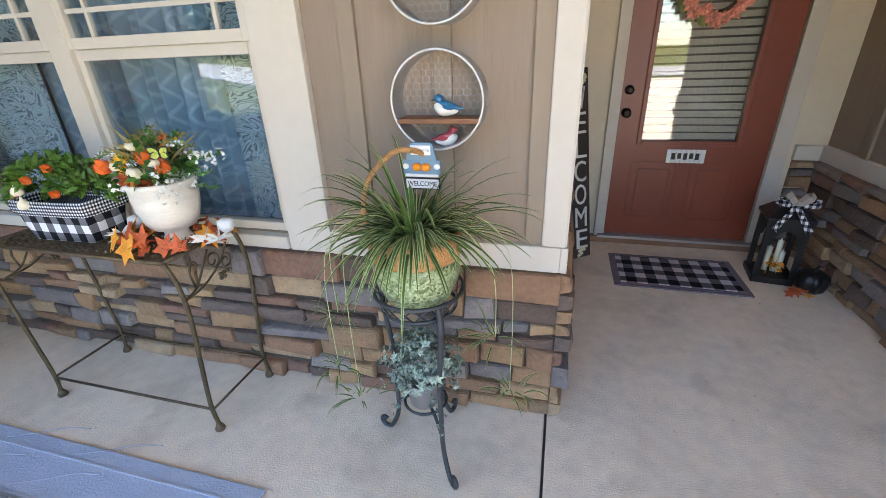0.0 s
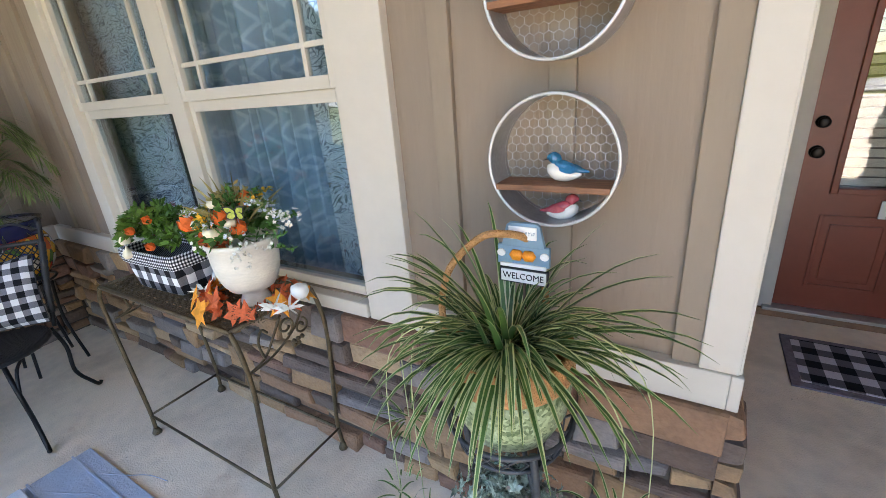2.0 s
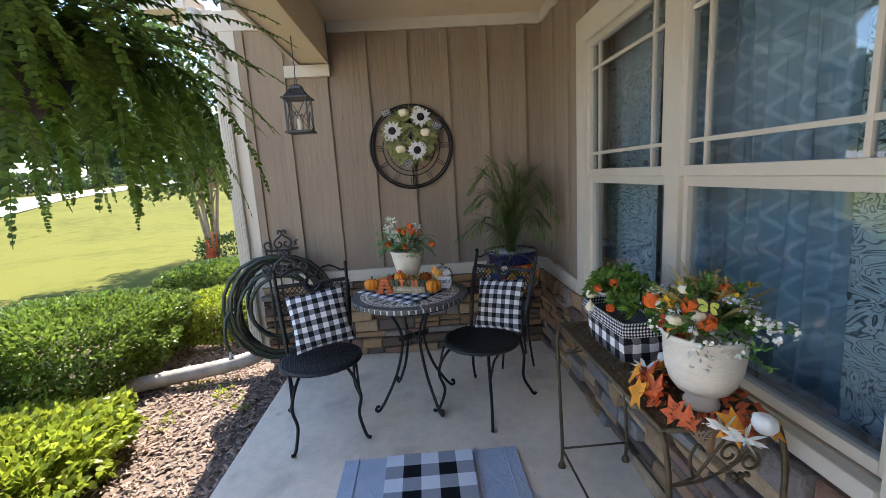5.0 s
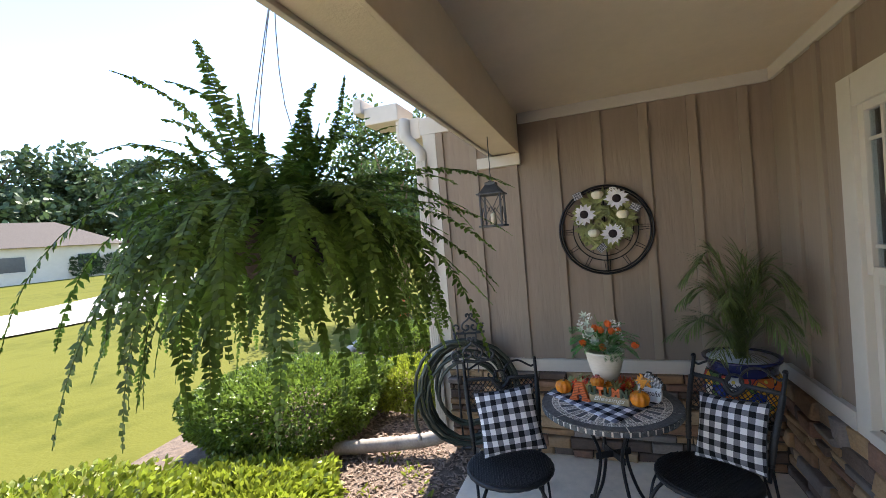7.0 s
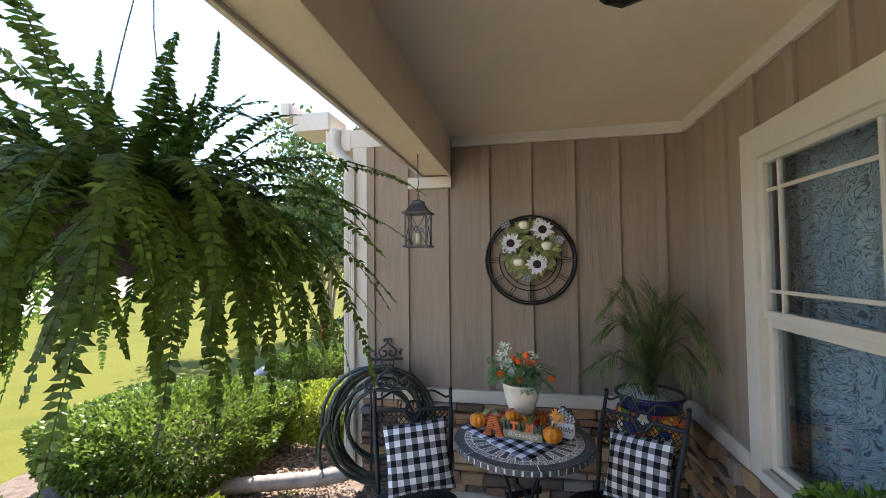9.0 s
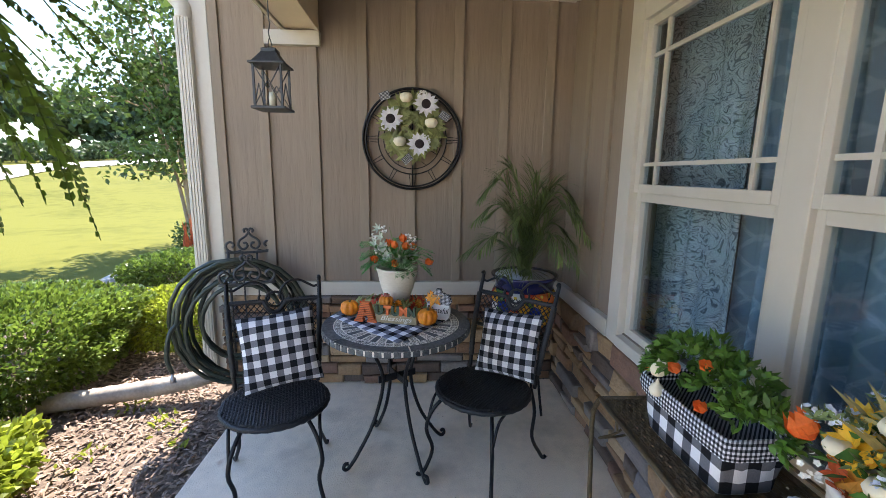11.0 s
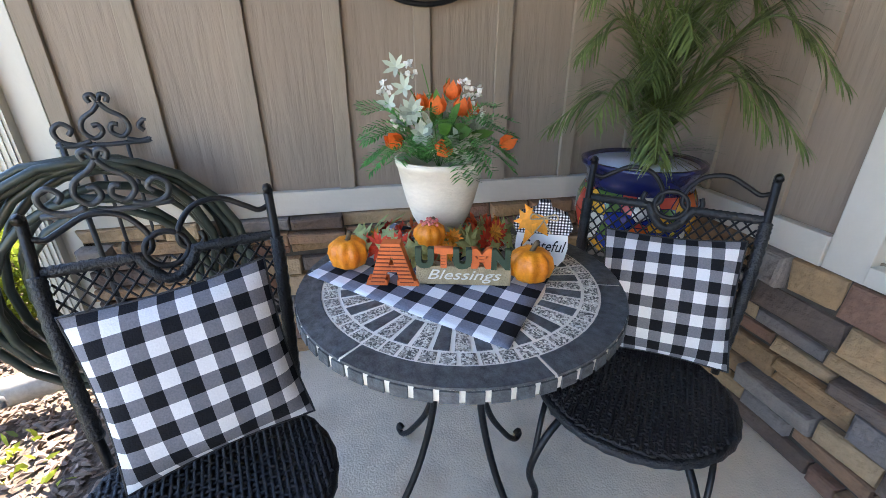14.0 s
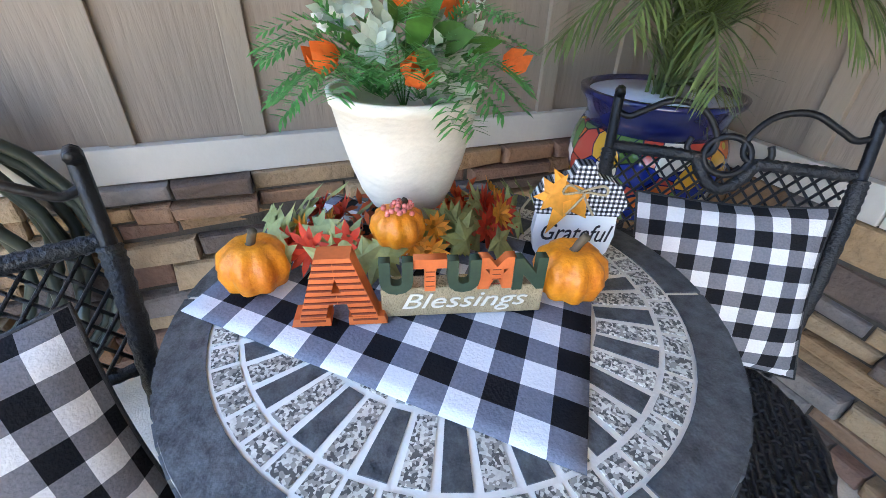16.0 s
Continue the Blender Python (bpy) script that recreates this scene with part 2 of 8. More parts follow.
def tube(bm, pts, r, seg=6, closed=False, caps=True):
    """A round bar along pts; r may be a list."""
    pts = [Vector(p) for p in pts]
    n = len(pts)
    rs = r if isinstance(r, (list, tuple)) else [r] * n
    rings, nrm = [], None
    for i, p in enumerate(pts):
        a = pts[(i - 1) % n] if closed or i else p
        b = pts[(i + 1) % n] if closed or i < n - 1 else p
        d = (b - a).normalized() if (b - a).length > 1e-9 else Vector((0, 0, 1))
        if nrm is None:
            nrm = d.orthogonal().normalized()
        nrm = nrm - d * nrm.dot(d)
        nrm = nrm.normalized() if nrm.length > 1e-6 else d.orthogonal().normalized()
        bi = d.cross(nrm)
        rings.append([bm.verts.new(p + (nrm * math.cos(2 * math.pi * k / seg) + bi * math.sin(2 * math.pi * k / seg)) * rs[i]) for k in range(seg)])
    for i in range(n if closed else n - 1):
        A, B = rings[i], rings[(i + 1) % n]
        for k in range(seg):
            bm.faces.new((A[k], A[(k + 1) % seg], B[(k + 1) % seg], B[k]))
    if caps and not closed:
        bm.faces.new(rings[0][::-1]), bm.faces.new(rings[-1])


def lathe(bm, prof, seg=24, at=(0, 0, 0), lobes=0, depth=0.0):
    """A turned body from (radius, height) pairs; lobes press ribs into it."""
    rings = []
    for r, z in prof:
        rings.append([bm.verts.new((at[0] + r * (1 - depth * abs(math.cos(lobes * math.pi * k / seg)) ** 3 if lobes else 1) * math.cos(2 * math.pi * k / seg),
                                    at[1] + r * (1 - depth * abs(math.cos(lobes * math.pi * k / seg)) ** 3 if lobes else 1) * math.sin(2 * math.pi * k / seg), at[2] + z)) for k in range(seg)])
    for A, B in zip(rings, rings[1:]):
        for k in range(seg):
            bm.faces.new((A[k], A[(k + 1) % seg], B[(k + 1) % seg], B[k]))
    if prof[0][0] > 1e-4:
        bm.faces.new(rings[0][::-1])
    if prof[-1][0] > 1e-4:
        bm.faces.new(rings[-1])


def part(name, bm, material, parent=None, label="", smooth=False):
    me = bpy.data.meshes.new(name)
    bm.normal_update()
    if smooth:
        for f in bm.faces:
            f.smooth = True
    bm.to_mesh(me)
    bm.free()
    me.materials.append(M[material] if isinstance(material, str) else material)
    ob = new(name, me)
    if parent is not None:
        ob.parent = parent
    if label:
        ob["label"] = label
    return ob


def thing(name, at, label, category, group="", kind="", turn=0):
    ob = new(name)
    ob.empty_display_size = 0.05
    ob.matrix_world = pose(*at, 0, 0, turn)
    return tagged(ob, label, category, group, kind)


def boxed(name, b, material, parent=None, bevel=0.0, label=""):
    bm = bmesh.new()
    box(bm, *b, bevel=bevel)
    return part(name, bm, material, parent, label)


def bar(name, pts, r, material, parent=None, seg=6, closed=False, label="", smooth=True):
    bm = bmesh.new()
    tube(bm, pts, r, seg, closed)
    return part(name, bm, material, parent, label, smooth)


def struct(ob, label="", category=""):
    return tagged(ob, label, category, "", "structure")


def rot2(x, y, a):
    return x * math.cos(a) - y * math.sin(a), x * math.sin(a) + y * math.cos(a)


# ---- the setting ----
NY, WX, EX, DY = 2.36, -4.90, 0.49, 4.20      # faces of the window wall, the end wall, the entry's side wall and the door wall
ZB0, ZB1, ZF, ZC = 0.655, 0.75, 2.60, 2.68    # white band, frieze, ceiling
EDGE = 0.20                                    # the slab's front edge


def ground_z(x, y):
    dx, dy = x + 1.7, y - 1.0
    d = math.hypot(dx, dy)
    th = math.degrees(math.atan2(-dy, -dx))
    k = 0.09 - 0.0009 * min(max(abs(th), 0), 75) if -80 < th < 120 else 0.03
    return -0.13 + max(0.0, d - 14) * k * min(1, max(0, d - 14) / 12)


def build_ground():
    bm = bmesh.new()
    radii = [0.6, 2, 4, 6, 8, 10, 12, 14, 16, 18, 20, 23, 26, 30, 35, 40, 46, 52, 60, 70, 80, 120, 300, 900, 2500]
    seg, rings = 72, []
    for r in radii:
        row = []
        for k in range(seg):
            a = 2 * math.pi * k / seg
            x, y = -1.7 + r * math.cos(a), 1.0 + r * math.sin(a)
            row.append(bm.verts.new((x, y, ground_z(x, y) if r <= 80 else ground_z(-1.7 + 80 * math.cos(a), 1.0 + 80 * math.sin(a)))))
        rings.append(row)
    bm.faces.new(rings[0])
    for A, B in zip(rings, rings[1:]):
        for k in range(seg):
            bm.faces.new((A[k], B[k], B[(k + 1) % seg], A[(k + 1) % seg]))
    struct(part("ground", bm, "grass", None, "", True), "sunlit yellow-green lawn rising towards the road", "ground")


build_ground()


def ribbon(name, pts, width, lift, material, thick=0.0):
    bm = bmesh.new()
    p = spline(pts, 8)
    prev = None
    for i, q in enumerate(p):
        d = (p[min(i + 1, len(p) - 1)] - p[max(i - 1, 0)]).normalized()
        s = Vector((-d.y, d.x, 0))
        row = []
        for k in range(5):
            v = q + s * width * (k / 4 - 0.5)
            row.append(bm.verts.new((v.x, v.y, ground_z(v.x, v.y) + lift)))
        if prev:
            for k in range(4):
                bm.faces.new((prev[k + 1], prev[k], row[k], row[k + 1]))
        prev = row
    return part(name, bm, material, None, "", True)


struct(ribbon("road", [(20, -24, 0), (0, -20, 0), (-13, -18.5, 0), (-24, -23, 0), (-34, -27, 0), (-46, -26, 0), (-58, -20, 0), (-75, -8, 0)], 6.0, 0.06, "road"), "pale concrete road curving past the lawn", "road")

# the mulch bed along the porch
bm = bmesh.new()
bed = spline([(-1.2, EDGE, 0), (-1.1, -1.2, 0), (-2.2, -2.6, 0), (-4.5, -3.1, 0), (-6.6, -3.3, 0), (-8.6, -3.2, 0), (-9.9, -3.3, 0), (-10.6, -2.2, 0), (-10.2, -0.5, 0), (-9.0, 0.6, 0)], 6)
bed += [Vector((-5.0, 0.6, 0)), Vector((-5.0, EDGE, 0))]
bm.faces.new([bm.verts.new((p.x, p.y, -0.115)) for p in bed])
struct(part("mulch_bed", bm, "mulch soil"), "brown bark mulch planting bed beside the porch", "mulch bed")
bm = bmesh.new()
rng = random.Random(5)
for i in range(9000):
    if i < 7000:
        x, y = rng.uniform(-5.6, -2.0), rng.uniform(-1.6, EDGE - 0.02)
    else:
        x, y = rng.uniform(-8.5, -4.5), rng.uniform(-2.6, -0.1)
    if x < -4.95 and y > -0.2:
        continue
    l_, w_, h_ = rng.uniform(0.010, 0.035), rng.uniform(0.005, 0.012), rng.uniform(0.003, 0.007)
    m = pose(x, y, -0.11 + rng.uniform(0, 0.018), rng.uniform(-25, 25), rng.uniform(-25, 25), rng.uniform(0, 360))
    vs = [bm.verts.new(m @ Vector((a * l_, b * w_, c * h_))) for a, b, c in ((-1, -1, 0), (1, -.6, 0), (.8, 1, 0), (-.9, .7, 0), (0, 0, 1.6))]
    for q in ((0, 1, 4), (1, 2, 4), (2, 3, 4), (3, 0, 4)):
        bm.faces.new([vs[k] for k in q])
tagged(part("mulch_chips", bm, "chip"), "loose brown bark mulch chips on the bed", "mulch", "", "stuff")
bar_pts = spline([(-7.7, -3.0, 0.0), (-8.6, -3.2, 0.0), (-9.9, -3.3, 0.0), (-10.6, -2.2, 0.0), (-10.2, -0.5, 0.0)], 8)
bm = bmesh.new()
tube(bm, [(p.x, p.y, -0.09) for p in bar_pts], 0.085, 8)
struct(part("bed_kerb", bm, "road", None, "", True), "pale concrete kerb round the planting bed", "kerb")

# the porch slab, cut by a control joint
slab = struct(new("porch_floor"), "beige brushed concrete porch slab", "floor")
boxed("slab", (WX - 0.1, -1.137, EDGE, NY + 0.1, -0.2, 0.0), "concrete", slab, 0.006)
boxed("slab", (-1.127, 6.0, EDGE, DY + 0.2, -0.2, 0.0), "concrete", slab, 0.006)
boxed("control_joint", (-1.14, -1.124, EDGE, NY, -0.2, -0.012), "joint", slab)
# walk leading away from the entry
struct(boxed("driveway", (-0.9, 7.5, -16, EDGE - 0.01, -0.2, -0.03), "concrete"), "pale concrete driveway before the entry", "driveway")


def battens_x(parent, xs, y, z0, z1):
    for x in xs:
        boxed("batten", (x - 0.03, x + 0.03, y - 0.018, y + 0.001, z0, z1), "batten", parent, 0.003)


def battens_y(parent, ys, x, z0, z1, s=1):
    for y in ys:
        boxed("batten", (min(x, x + 0.018 * s), max(x, x + 0.018 * s), y - 0.03, y + 0.03, z0, z1), "batten", parent, 0.003)


# window opening
OX0, OX1, OZ0, OZ1 = -4.00, -2.14, 0.72, 2.22
wall_n = struct(new("wall_north"), "taupe board and batten wall with a ledger stone base", "wall")
bm = bmesh.new()
box(bm, WX, OX0, NY, NY + 0.14, 0.0, 3.4)
box(bm, OX1, -1.13, NY, NY + 0.14, 0.0, 3.4)
box(bm, OX0, OX1, NY, NY + 0.14, 0.0, OZ0)
box(bm, OX0, OX1, NY, NY + 0.14, OZ1, 3.4)
part("siding", bm, "siding", wall_n)
battens_x(wall_n, [-4.60, -4.29], NY, ZB1, ZF)
battens_x(wall_n, [-1.84, -1.53, -1.222], NY, ZB1, ZF)
battens_x(wall_n, [-3.98, -3.67, -3.36, -3.05, -2.74, -2.43, -2.13], NY, 2.329, ZF)
boxed("white_band", (WX + 0.03, -4.074, NY - 0.035, NY + 0.001, ZB0, ZB1), "white", wall_n, 0.004)
boxed("white_band", (-1.997, -1.13, NY - 0.035, NY + 0.001, ZB0, ZB1), "white", wall_n, 0.004)
boxed("corner_board", (-1.195, -1.115, NY - 0.028, NY + 0.001, ZB1, ZF + 0.1), "white", wall_n, 0.004)
boxed("frieze_board", (WX + 0.03, -1.115, NY - 0.024, NY + 0.001, ZF, ZC + 0.02), "white", wall_n, 0.004)
# wall of the entry recess, running back to the door
wall_r = struct(new("wall_recess"), "taupe side wall of the entry recess", "wall")
boxed("siding", (-1.27, -1.13, NY + 0.14, DY + 0.1, 0, 3.4), "siding", wall_r)
boxed("corner_board", (-1.13, -1.11, NY - 0.023, NY + 0.08, ZB1, ZF + 0.1), "white", wall_r, 0.004)
boxed("white_band", (-1.13, -1.105, NY - 0.035, DY, ZB0, ZB1), "white", wall_r, 0.004)
battens_y(wall_r, [2.75, 3.07, 3.39, 3.71], -1.13, ZB1, ZF + 0.1)

wall_w = struct(new("wall_west"), "taupe board and batten end wall with a ledger stone base", "wall")
boxed("siding", (WX - 0.14, WX, -0.06, NY, 0.0, 3.4), "siding", wall_w)
battens_y(wall_w, [0.045], WX, ZB1, 2.64)
battens_y(wall_w, [0.326, 0.647, 0.963, 1.276, 1.589, 1.894, 2.195], WX, ZB1, ZF)
boxed("white_band", (WX - 0.001, WX + 0.035, -0.12, NY - 0.03, ZB0, ZB1), "white", wall_w, 0.004)
boxed("frieze_board", (WX - 0.001, WX + 0.024, 0.705, NY - 0.02, ZF, ZC + 0.02), "white", wall_w, 0.004)
boxed("frieze_board", (WX - 0.001, WX + 0.024, -0.12, 0.34, 2.64, 2.785), "white", wall_w, 0.004)
boxed("corner_board", (WX - 0.12, WX + 0.022, -0.10, 0.015, 0.0, 2.64), "white", wall_w, 0.004)
# the house body behind, out of sight, that closes the rooms
house_back = struct(new("wall_outer"), "plain outer walls of the house", "wall")
boxed("side_wall", (WX - 5.0, WX - 0.14, -0.08, 0.06, -0.2, 3.4), "siding", house_back)
boxed("back_wall", (WX, -1.27, 4.6, 4.7, 0, 3.4), "siding", house_back)

# ceiling, beam and eave
struct(boxed("ceiling", (WX - 0.05, 6.0, 0.66, DY + 0.2, ZC, ZC + 0.05), "ceil"), "tan painted porch ceiling panels", "ceiling")
beam = struct(new("porch_beam"), "cream and tan boxed porch beam", "beam")
boxed("beam_body", (WX + 0.004, 6.0, 0.485, 0.675, 2.385, ZC + 0.04), "ceil", beam, 0.004)
boxed("beam_face", (WX + 0.03, 6.0, 0.460, 0.484, 2.37, 2.80), "cream", beam, 0.004)
boxed("beam_face", (WX + 0.03, 6.0, 0.676, 0.700, 2.37, ZC), "ceil", beam, 0.004)
boxed("beam_cap", (WX - 0.0, WX + 0.05, 0.361, 0.705, 2.283, 2.369), "white", beam, 0.004)
eave = struct(new("eave"), "cream soffit and fascia along the porch", "eave")
boxed("soffit", (WX - 0.15, 6.0, 0.08, 0.46, 2.80, 2.815), "cream", eave)
boxed("fascia", (WX - 0.15, 6.0, 0.05, 0.08, 2.785, 2.95), "cream", eave, 0.004)
boxed("soffit_trim", (WX + 0.03, 6.0, 0.18, 0.25, 2.785, 2.80), "cream", eave, 0.004)
bm = bmesh.new()
vs = [bm.verts.new(p) for p in ((WX - 6, -0.05, 2.95), (6, -0.05, 2.95), (6, 5.0, 5.2), (WX - 6, 5.0, 5.2), (WX - 6, -0.05, 2.99), (6, -0.05, 2.99), (6, 5.0, 5.24), (WX - 6, 5.0, 5.24))]
for q in ((0, 1, 2, 3), (7, 6, 5, 4), (0, 4, 5, 1), (1, 5, 6, 2), (2, 6, 7, 3), (3, 7, 4, 0)):
    bm.faces.new([vs[i] for i in q])
M["shingle"] = mat("brown shingles", (0.085, 0.07, 0.058), 0.9, vary=0.3, scale=12, bump=0.6)
struct(part("porch_roof", bm, "shingle"), "brown shingled roof over the porch", "roof")
# the gable return past the end wall
ret = struct(new("gable_return"), "cream gable eave return with gutter at the end wall", "eave")
boxed("soffit_box", (WX - 0.30, WX + 0.05, -0.62, -0.30, 2.80, 2.95), "cream", ret, 0.01)
boxed("crown", (WX - 0.35, WX + 0.10, -0.70, -0.62, 2.90, 3.03), "cream", ret, 0.01)
boxed("frieze", (WX - 0.30, WX + 0.02, -0.34, -0.12, 2.62, 2.80), "cream", ret, 0.01)
# downspout with its elbow
ds = struct(new("downspout"), "white fluted metal downspout on the corner board", "downspout")
bm = bmesh.new()
for k in range(9):
    y = -0.165 + 0.0095 * k
    box(bm, WX - 0.02, WX + 0.060 + 0.005 * (k % 2), y, y + 0.0095, 0.10, 2.42)
part("pipe", bm, "white", ds)
bm = bmesh.new()
tube(bm, spline([(WX + 0.02, -0.123, 2.42), (WX + 0.02, -0.13, 2.50), (WX + 0.02, -0.245, 2.64), (WX + 0.02, -0.25, 2.80)], 5), 0.05, 10)
part("elbow", bm, "white", ds, "", True)
bm = bmesh.new()
pts = spline([(WX + 0.02, -0.125, 0.12), (WX + 0.02, -0.19, 0.05), (WX + 0.10, -0.50, 0.01), (WX + 0.22, -1.15, -0.04)], 18)
tube(bm, pts, [0.058 + 0.006 * (i % 2) for i in range(len(pts))], 10)
M["pipe grey"] = mat("weathered drain pipe", (0.33, 0.29, 0.24), 0.8, vary=0.4, scale=8)
part("drain_hose", bm, "pipe grey", ds, "grey corrugated drain extension", True)

# ---- the window ----
win = struct(new("window_1"), "wide white double window with prairie grilles", "window")
TY = NY - 0.03
boxed("casing", (-4.071, -3.955, TY, NY + 0.02, ZB0, 2.328), "white", win, 0.004)
boxed("casing", (-2.19, -2.0, TY, NY + 0.02, ZB0, 2.328), "white", win, 0.004)
boxed("casing", (-3.953, -2.192, TY, NY + 0.02, 2.185, 2.328), "white", win, 0.004)
boxed("window_sill", (-3.953, -2.192, TY - 0.012, NY + 0.06, ZB0 + 0.005, 0.715), "white", win, 0.006)
boxed("mullion", (-3.122, -3.022, NY - 0.012, NY + 0.06, 0.716, 2.184), "vinyl", win, 0.004)
for g0, g1 in ((-3.912, -3.155), (-2.995, -2.232)):
    for z0, z1, y in ((0.755, 1.385, NY + 0.03), (1.465, 2.150, NY + 0.012)):
        sash = new("sash")
        sash.parent = win
        s = 0.04
        a0, a1 = (g0 - 0.06, g1 + 0.04)
        boxed("stile", (a0, g0, y - 0.02, y + 0.02, z0 - s, z1 + s), "vinyl", sash, 0.003)
        boxed("stile", (g1, a1, y - 0.02, y + 0.02, z0 - s, z1 + s), "vinyl", sash, 0.003)
        boxed("rail", (g0, g1, y - 0.02, y + 0.02, z0 - s, z0), "vinyl", sash, 0.003)
        boxed("rail", (g0, g1, y - 0.02, y + 0.02, z1, z1 + s), "vinyl", sash, 0.003)
        bm = bmesh.new()
        box(bm, g0, g1, y, y + 0.004, z0, z1)
        p_ = part("pane", bm, "glass", sash)
        p_.visible_shadow = False
        if z0 > 1.4:
            for x in (g0 + 0.10, g1 - 0.10):
                boxed("muntin", (x - 0.008, x + 0.008, y - 0.008, y + 0.010, z0, z1), "vinyl", sash)
            for z in (z0 + 0.09, z1 - 0.125):
                boxed("muntin", (g0, g1, y - 0.007, y + 0.009, z - 0.008, z + 0.008), "vinyl", sash)

# ---- the front door ----
door_wall = struct(new("wall_door"), "cream trimmed wall round the front door", "wall")
DX0, DX1, DZ0, DZ1 = -0.779, 0.168, 0.065, 2.10
M["cream wall"] = mat("cream painted board", (0.62, 0.55, 0.42), 0.6, vary=0.06, scale=3)
boxed("wall_panel", (-1.13, DX0 - 0.02, DY + 0.03, DY + 0.13, 0, 3.2), "cream wall", door_wall)
boxed("wall_panel", (DX1 + 0.02, EX + 0.02, DY + 0.03, DY + 0.13, 0, 3.2), "cream wall", door_wall)
boxed("wall_panel", (DX0 - 0.02, DX1 + 0.02, DY + 0.03, DY + 0.13, DZ1 + 0.02, 3.2), "cream wall", door_wall)
boxed("step_face", (-1.11, EX, DY - 0.03, DY + 0.13, 0.0, 0.045), "stone", door_wall)
frame_d = struct(new("door_frame"), "white front door frame", "door frame")
boxed("jamb", (DX0 - 0.075, DX0 - 0.004, DY - 0.01, DY + 0.08, 0.045, DZ1 + 0.07), "white", frame_d, 0.004)
boxed("jamb", (DX1 + 0.004, DX1 + 0.10, DY - 0.01, DY + 0.08, 0.045, DZ1 + 0.07), "white", frame_d, 0.004)
boxed("head", (DX0 - 0.004, DX1 + 0.004, DY - 0.01, DY + 0.08, DZ1 + 0.004, DZ1 + 0.07), "white", frame_d, 0.004)
boxed("threshold", (DX0 - 0.05, DX1 + 0.05, DY - 0.05, DY + 0.08, 0.045, 0.063), "threshold", frame_d, 0.003)
door = struct(new("door_1"), "closed red-brown front door with a tall glass light", "door")
GX0, GX1, GZ0, GZ1 = -0.614, -0.030, 0.765, 1.96
bm = bmesh.new()
for b in ((DX0, GX0, DZ0, DZ1), (GX1, DX1, DZ0, DZ1), (GX0, GX1, DZ0, GZ0), (GX0, GX1, GZ1, DZ1)):
    box(bm, b[0], b[1], DY + 0.02, DY + 0.06, b[2], b[3])
part("leaf", bm, "red door", door)
for b in ((GX0 - 0.03, GX0, GZ0 - 0.03, GZ1 + 0.03), (GX1, GX1 + 0.03, GZ0 - 0.03, GZ1 + 0.03), (GX0, GX1, GZ0 - 0.03, GZ0), (GX0, GX1, GZ1, GZ1 + 0.03)):
    boxed("glazing_bead", (b[0], b[1], DY + 0.004, DY + 0.021, b[2], b[3]), "red door", door, 0.005)
for x0, x1 in ((-0.66, -0.35), (-0.27, 0.04)):
    for b in ((x0, x0 + 0.018, 0.20, 0.62), (x1 - 0.018, x1, 0.20, 0.62), (x0 + 0.018, x1 - 0.018, 0.20, 0.218), (x0 + 0.018, x1 - 0.018, 0.602, 0.62)):
        boxed("moulding", (b[0], b[1], DY + 0.012, DY + 0.021, b[2], b[3]), "red door", door, 0.003)
    boxed("panel", (x0 + 0.05, x1 - 0.05, DY + 0.014, DY + 0.021, 0.25, 0.57), "red door", door, 0.006)
gp = boxed("pane", (GX0, GX1, DY + 0.03, DY + 0.036, GZ0, GZ1), "door glass", door)
gp.visible_shadow = False
M["blind"] = mat("white blind slats", (0.72, 0.68, 0.58), 0.5)
for i in range(24):
    bm = bmesh.new()
    z = GZ0 + 0.02 + i * 0.049
    m = pose(0, DY + 0.095, z, 52, 0, 0)
    vs = [bm.verts.new(m @ Vector((x, y, zz))) for zz in (0, 0.003) for x, y in ((GX0 - 0.02, -0.022), (GX1 + 0.02, -0.022), (GX1 + 0.02, 0.022), (GX0 - 0.02, 0.022))]
    for q in ((3, 2, 1, 0), (4, 5, 6, 7), (0, 1, 5, 4), (1, 2, 6, 5), (2, 3, 7, 6), (3, 0, 4, 7)):
        bm.faces.new([vs[k] for k in q])
    part("blind_slat", bm, "blind", door)
for z, r in ((1.10, 0.030), (0.951, 0.032)):
    bm = bmesh.new()
    lathe(bm, [(r, 0), (r, 0.006), (r * 0.5, 0.012), (r * 0.45, 0.03), (r * 0.85, 0.036), (r * 0.85, 0.05), (r * 0.5, 0.056)], 16)
    k = part("deadbolt" if z > 1.1 else "doorknob", bm, "dark metal", door, "", True)
    k.matrix_local = pose(-0.736, DY + 0.02, z, 90, 0, 0)

# side wall of the entry
wall_e = struct(new("wall_east"), "taupe entry side wall with a ledger stone base", "wall")
# the run south of y 1.2 is added out of view to cut light
boxed("siding", (EX, EX + 0.14, 0.25, DY + 0.1, 0.0, 3.4), "siding", wall_e)
battens_y(wall_e, [0.32, 0.64, 0.96, 1.28, 1.6, 1.92, 2.24, 2.56, 2.88, 3.2, 3.52, 3.84], EX, ZB1, 2.7, -1)
boxed("white_band", (EX - 0.035, EX, 0.25, DY + 0.02, ZB0, ZB1), "white", wall_e, 0.004)
boxed("white_band", (0.31, EX - 0.036, DY - 0.005, DY + 0.03, ZB0, ZB1), "white", wall_e, 0.004)

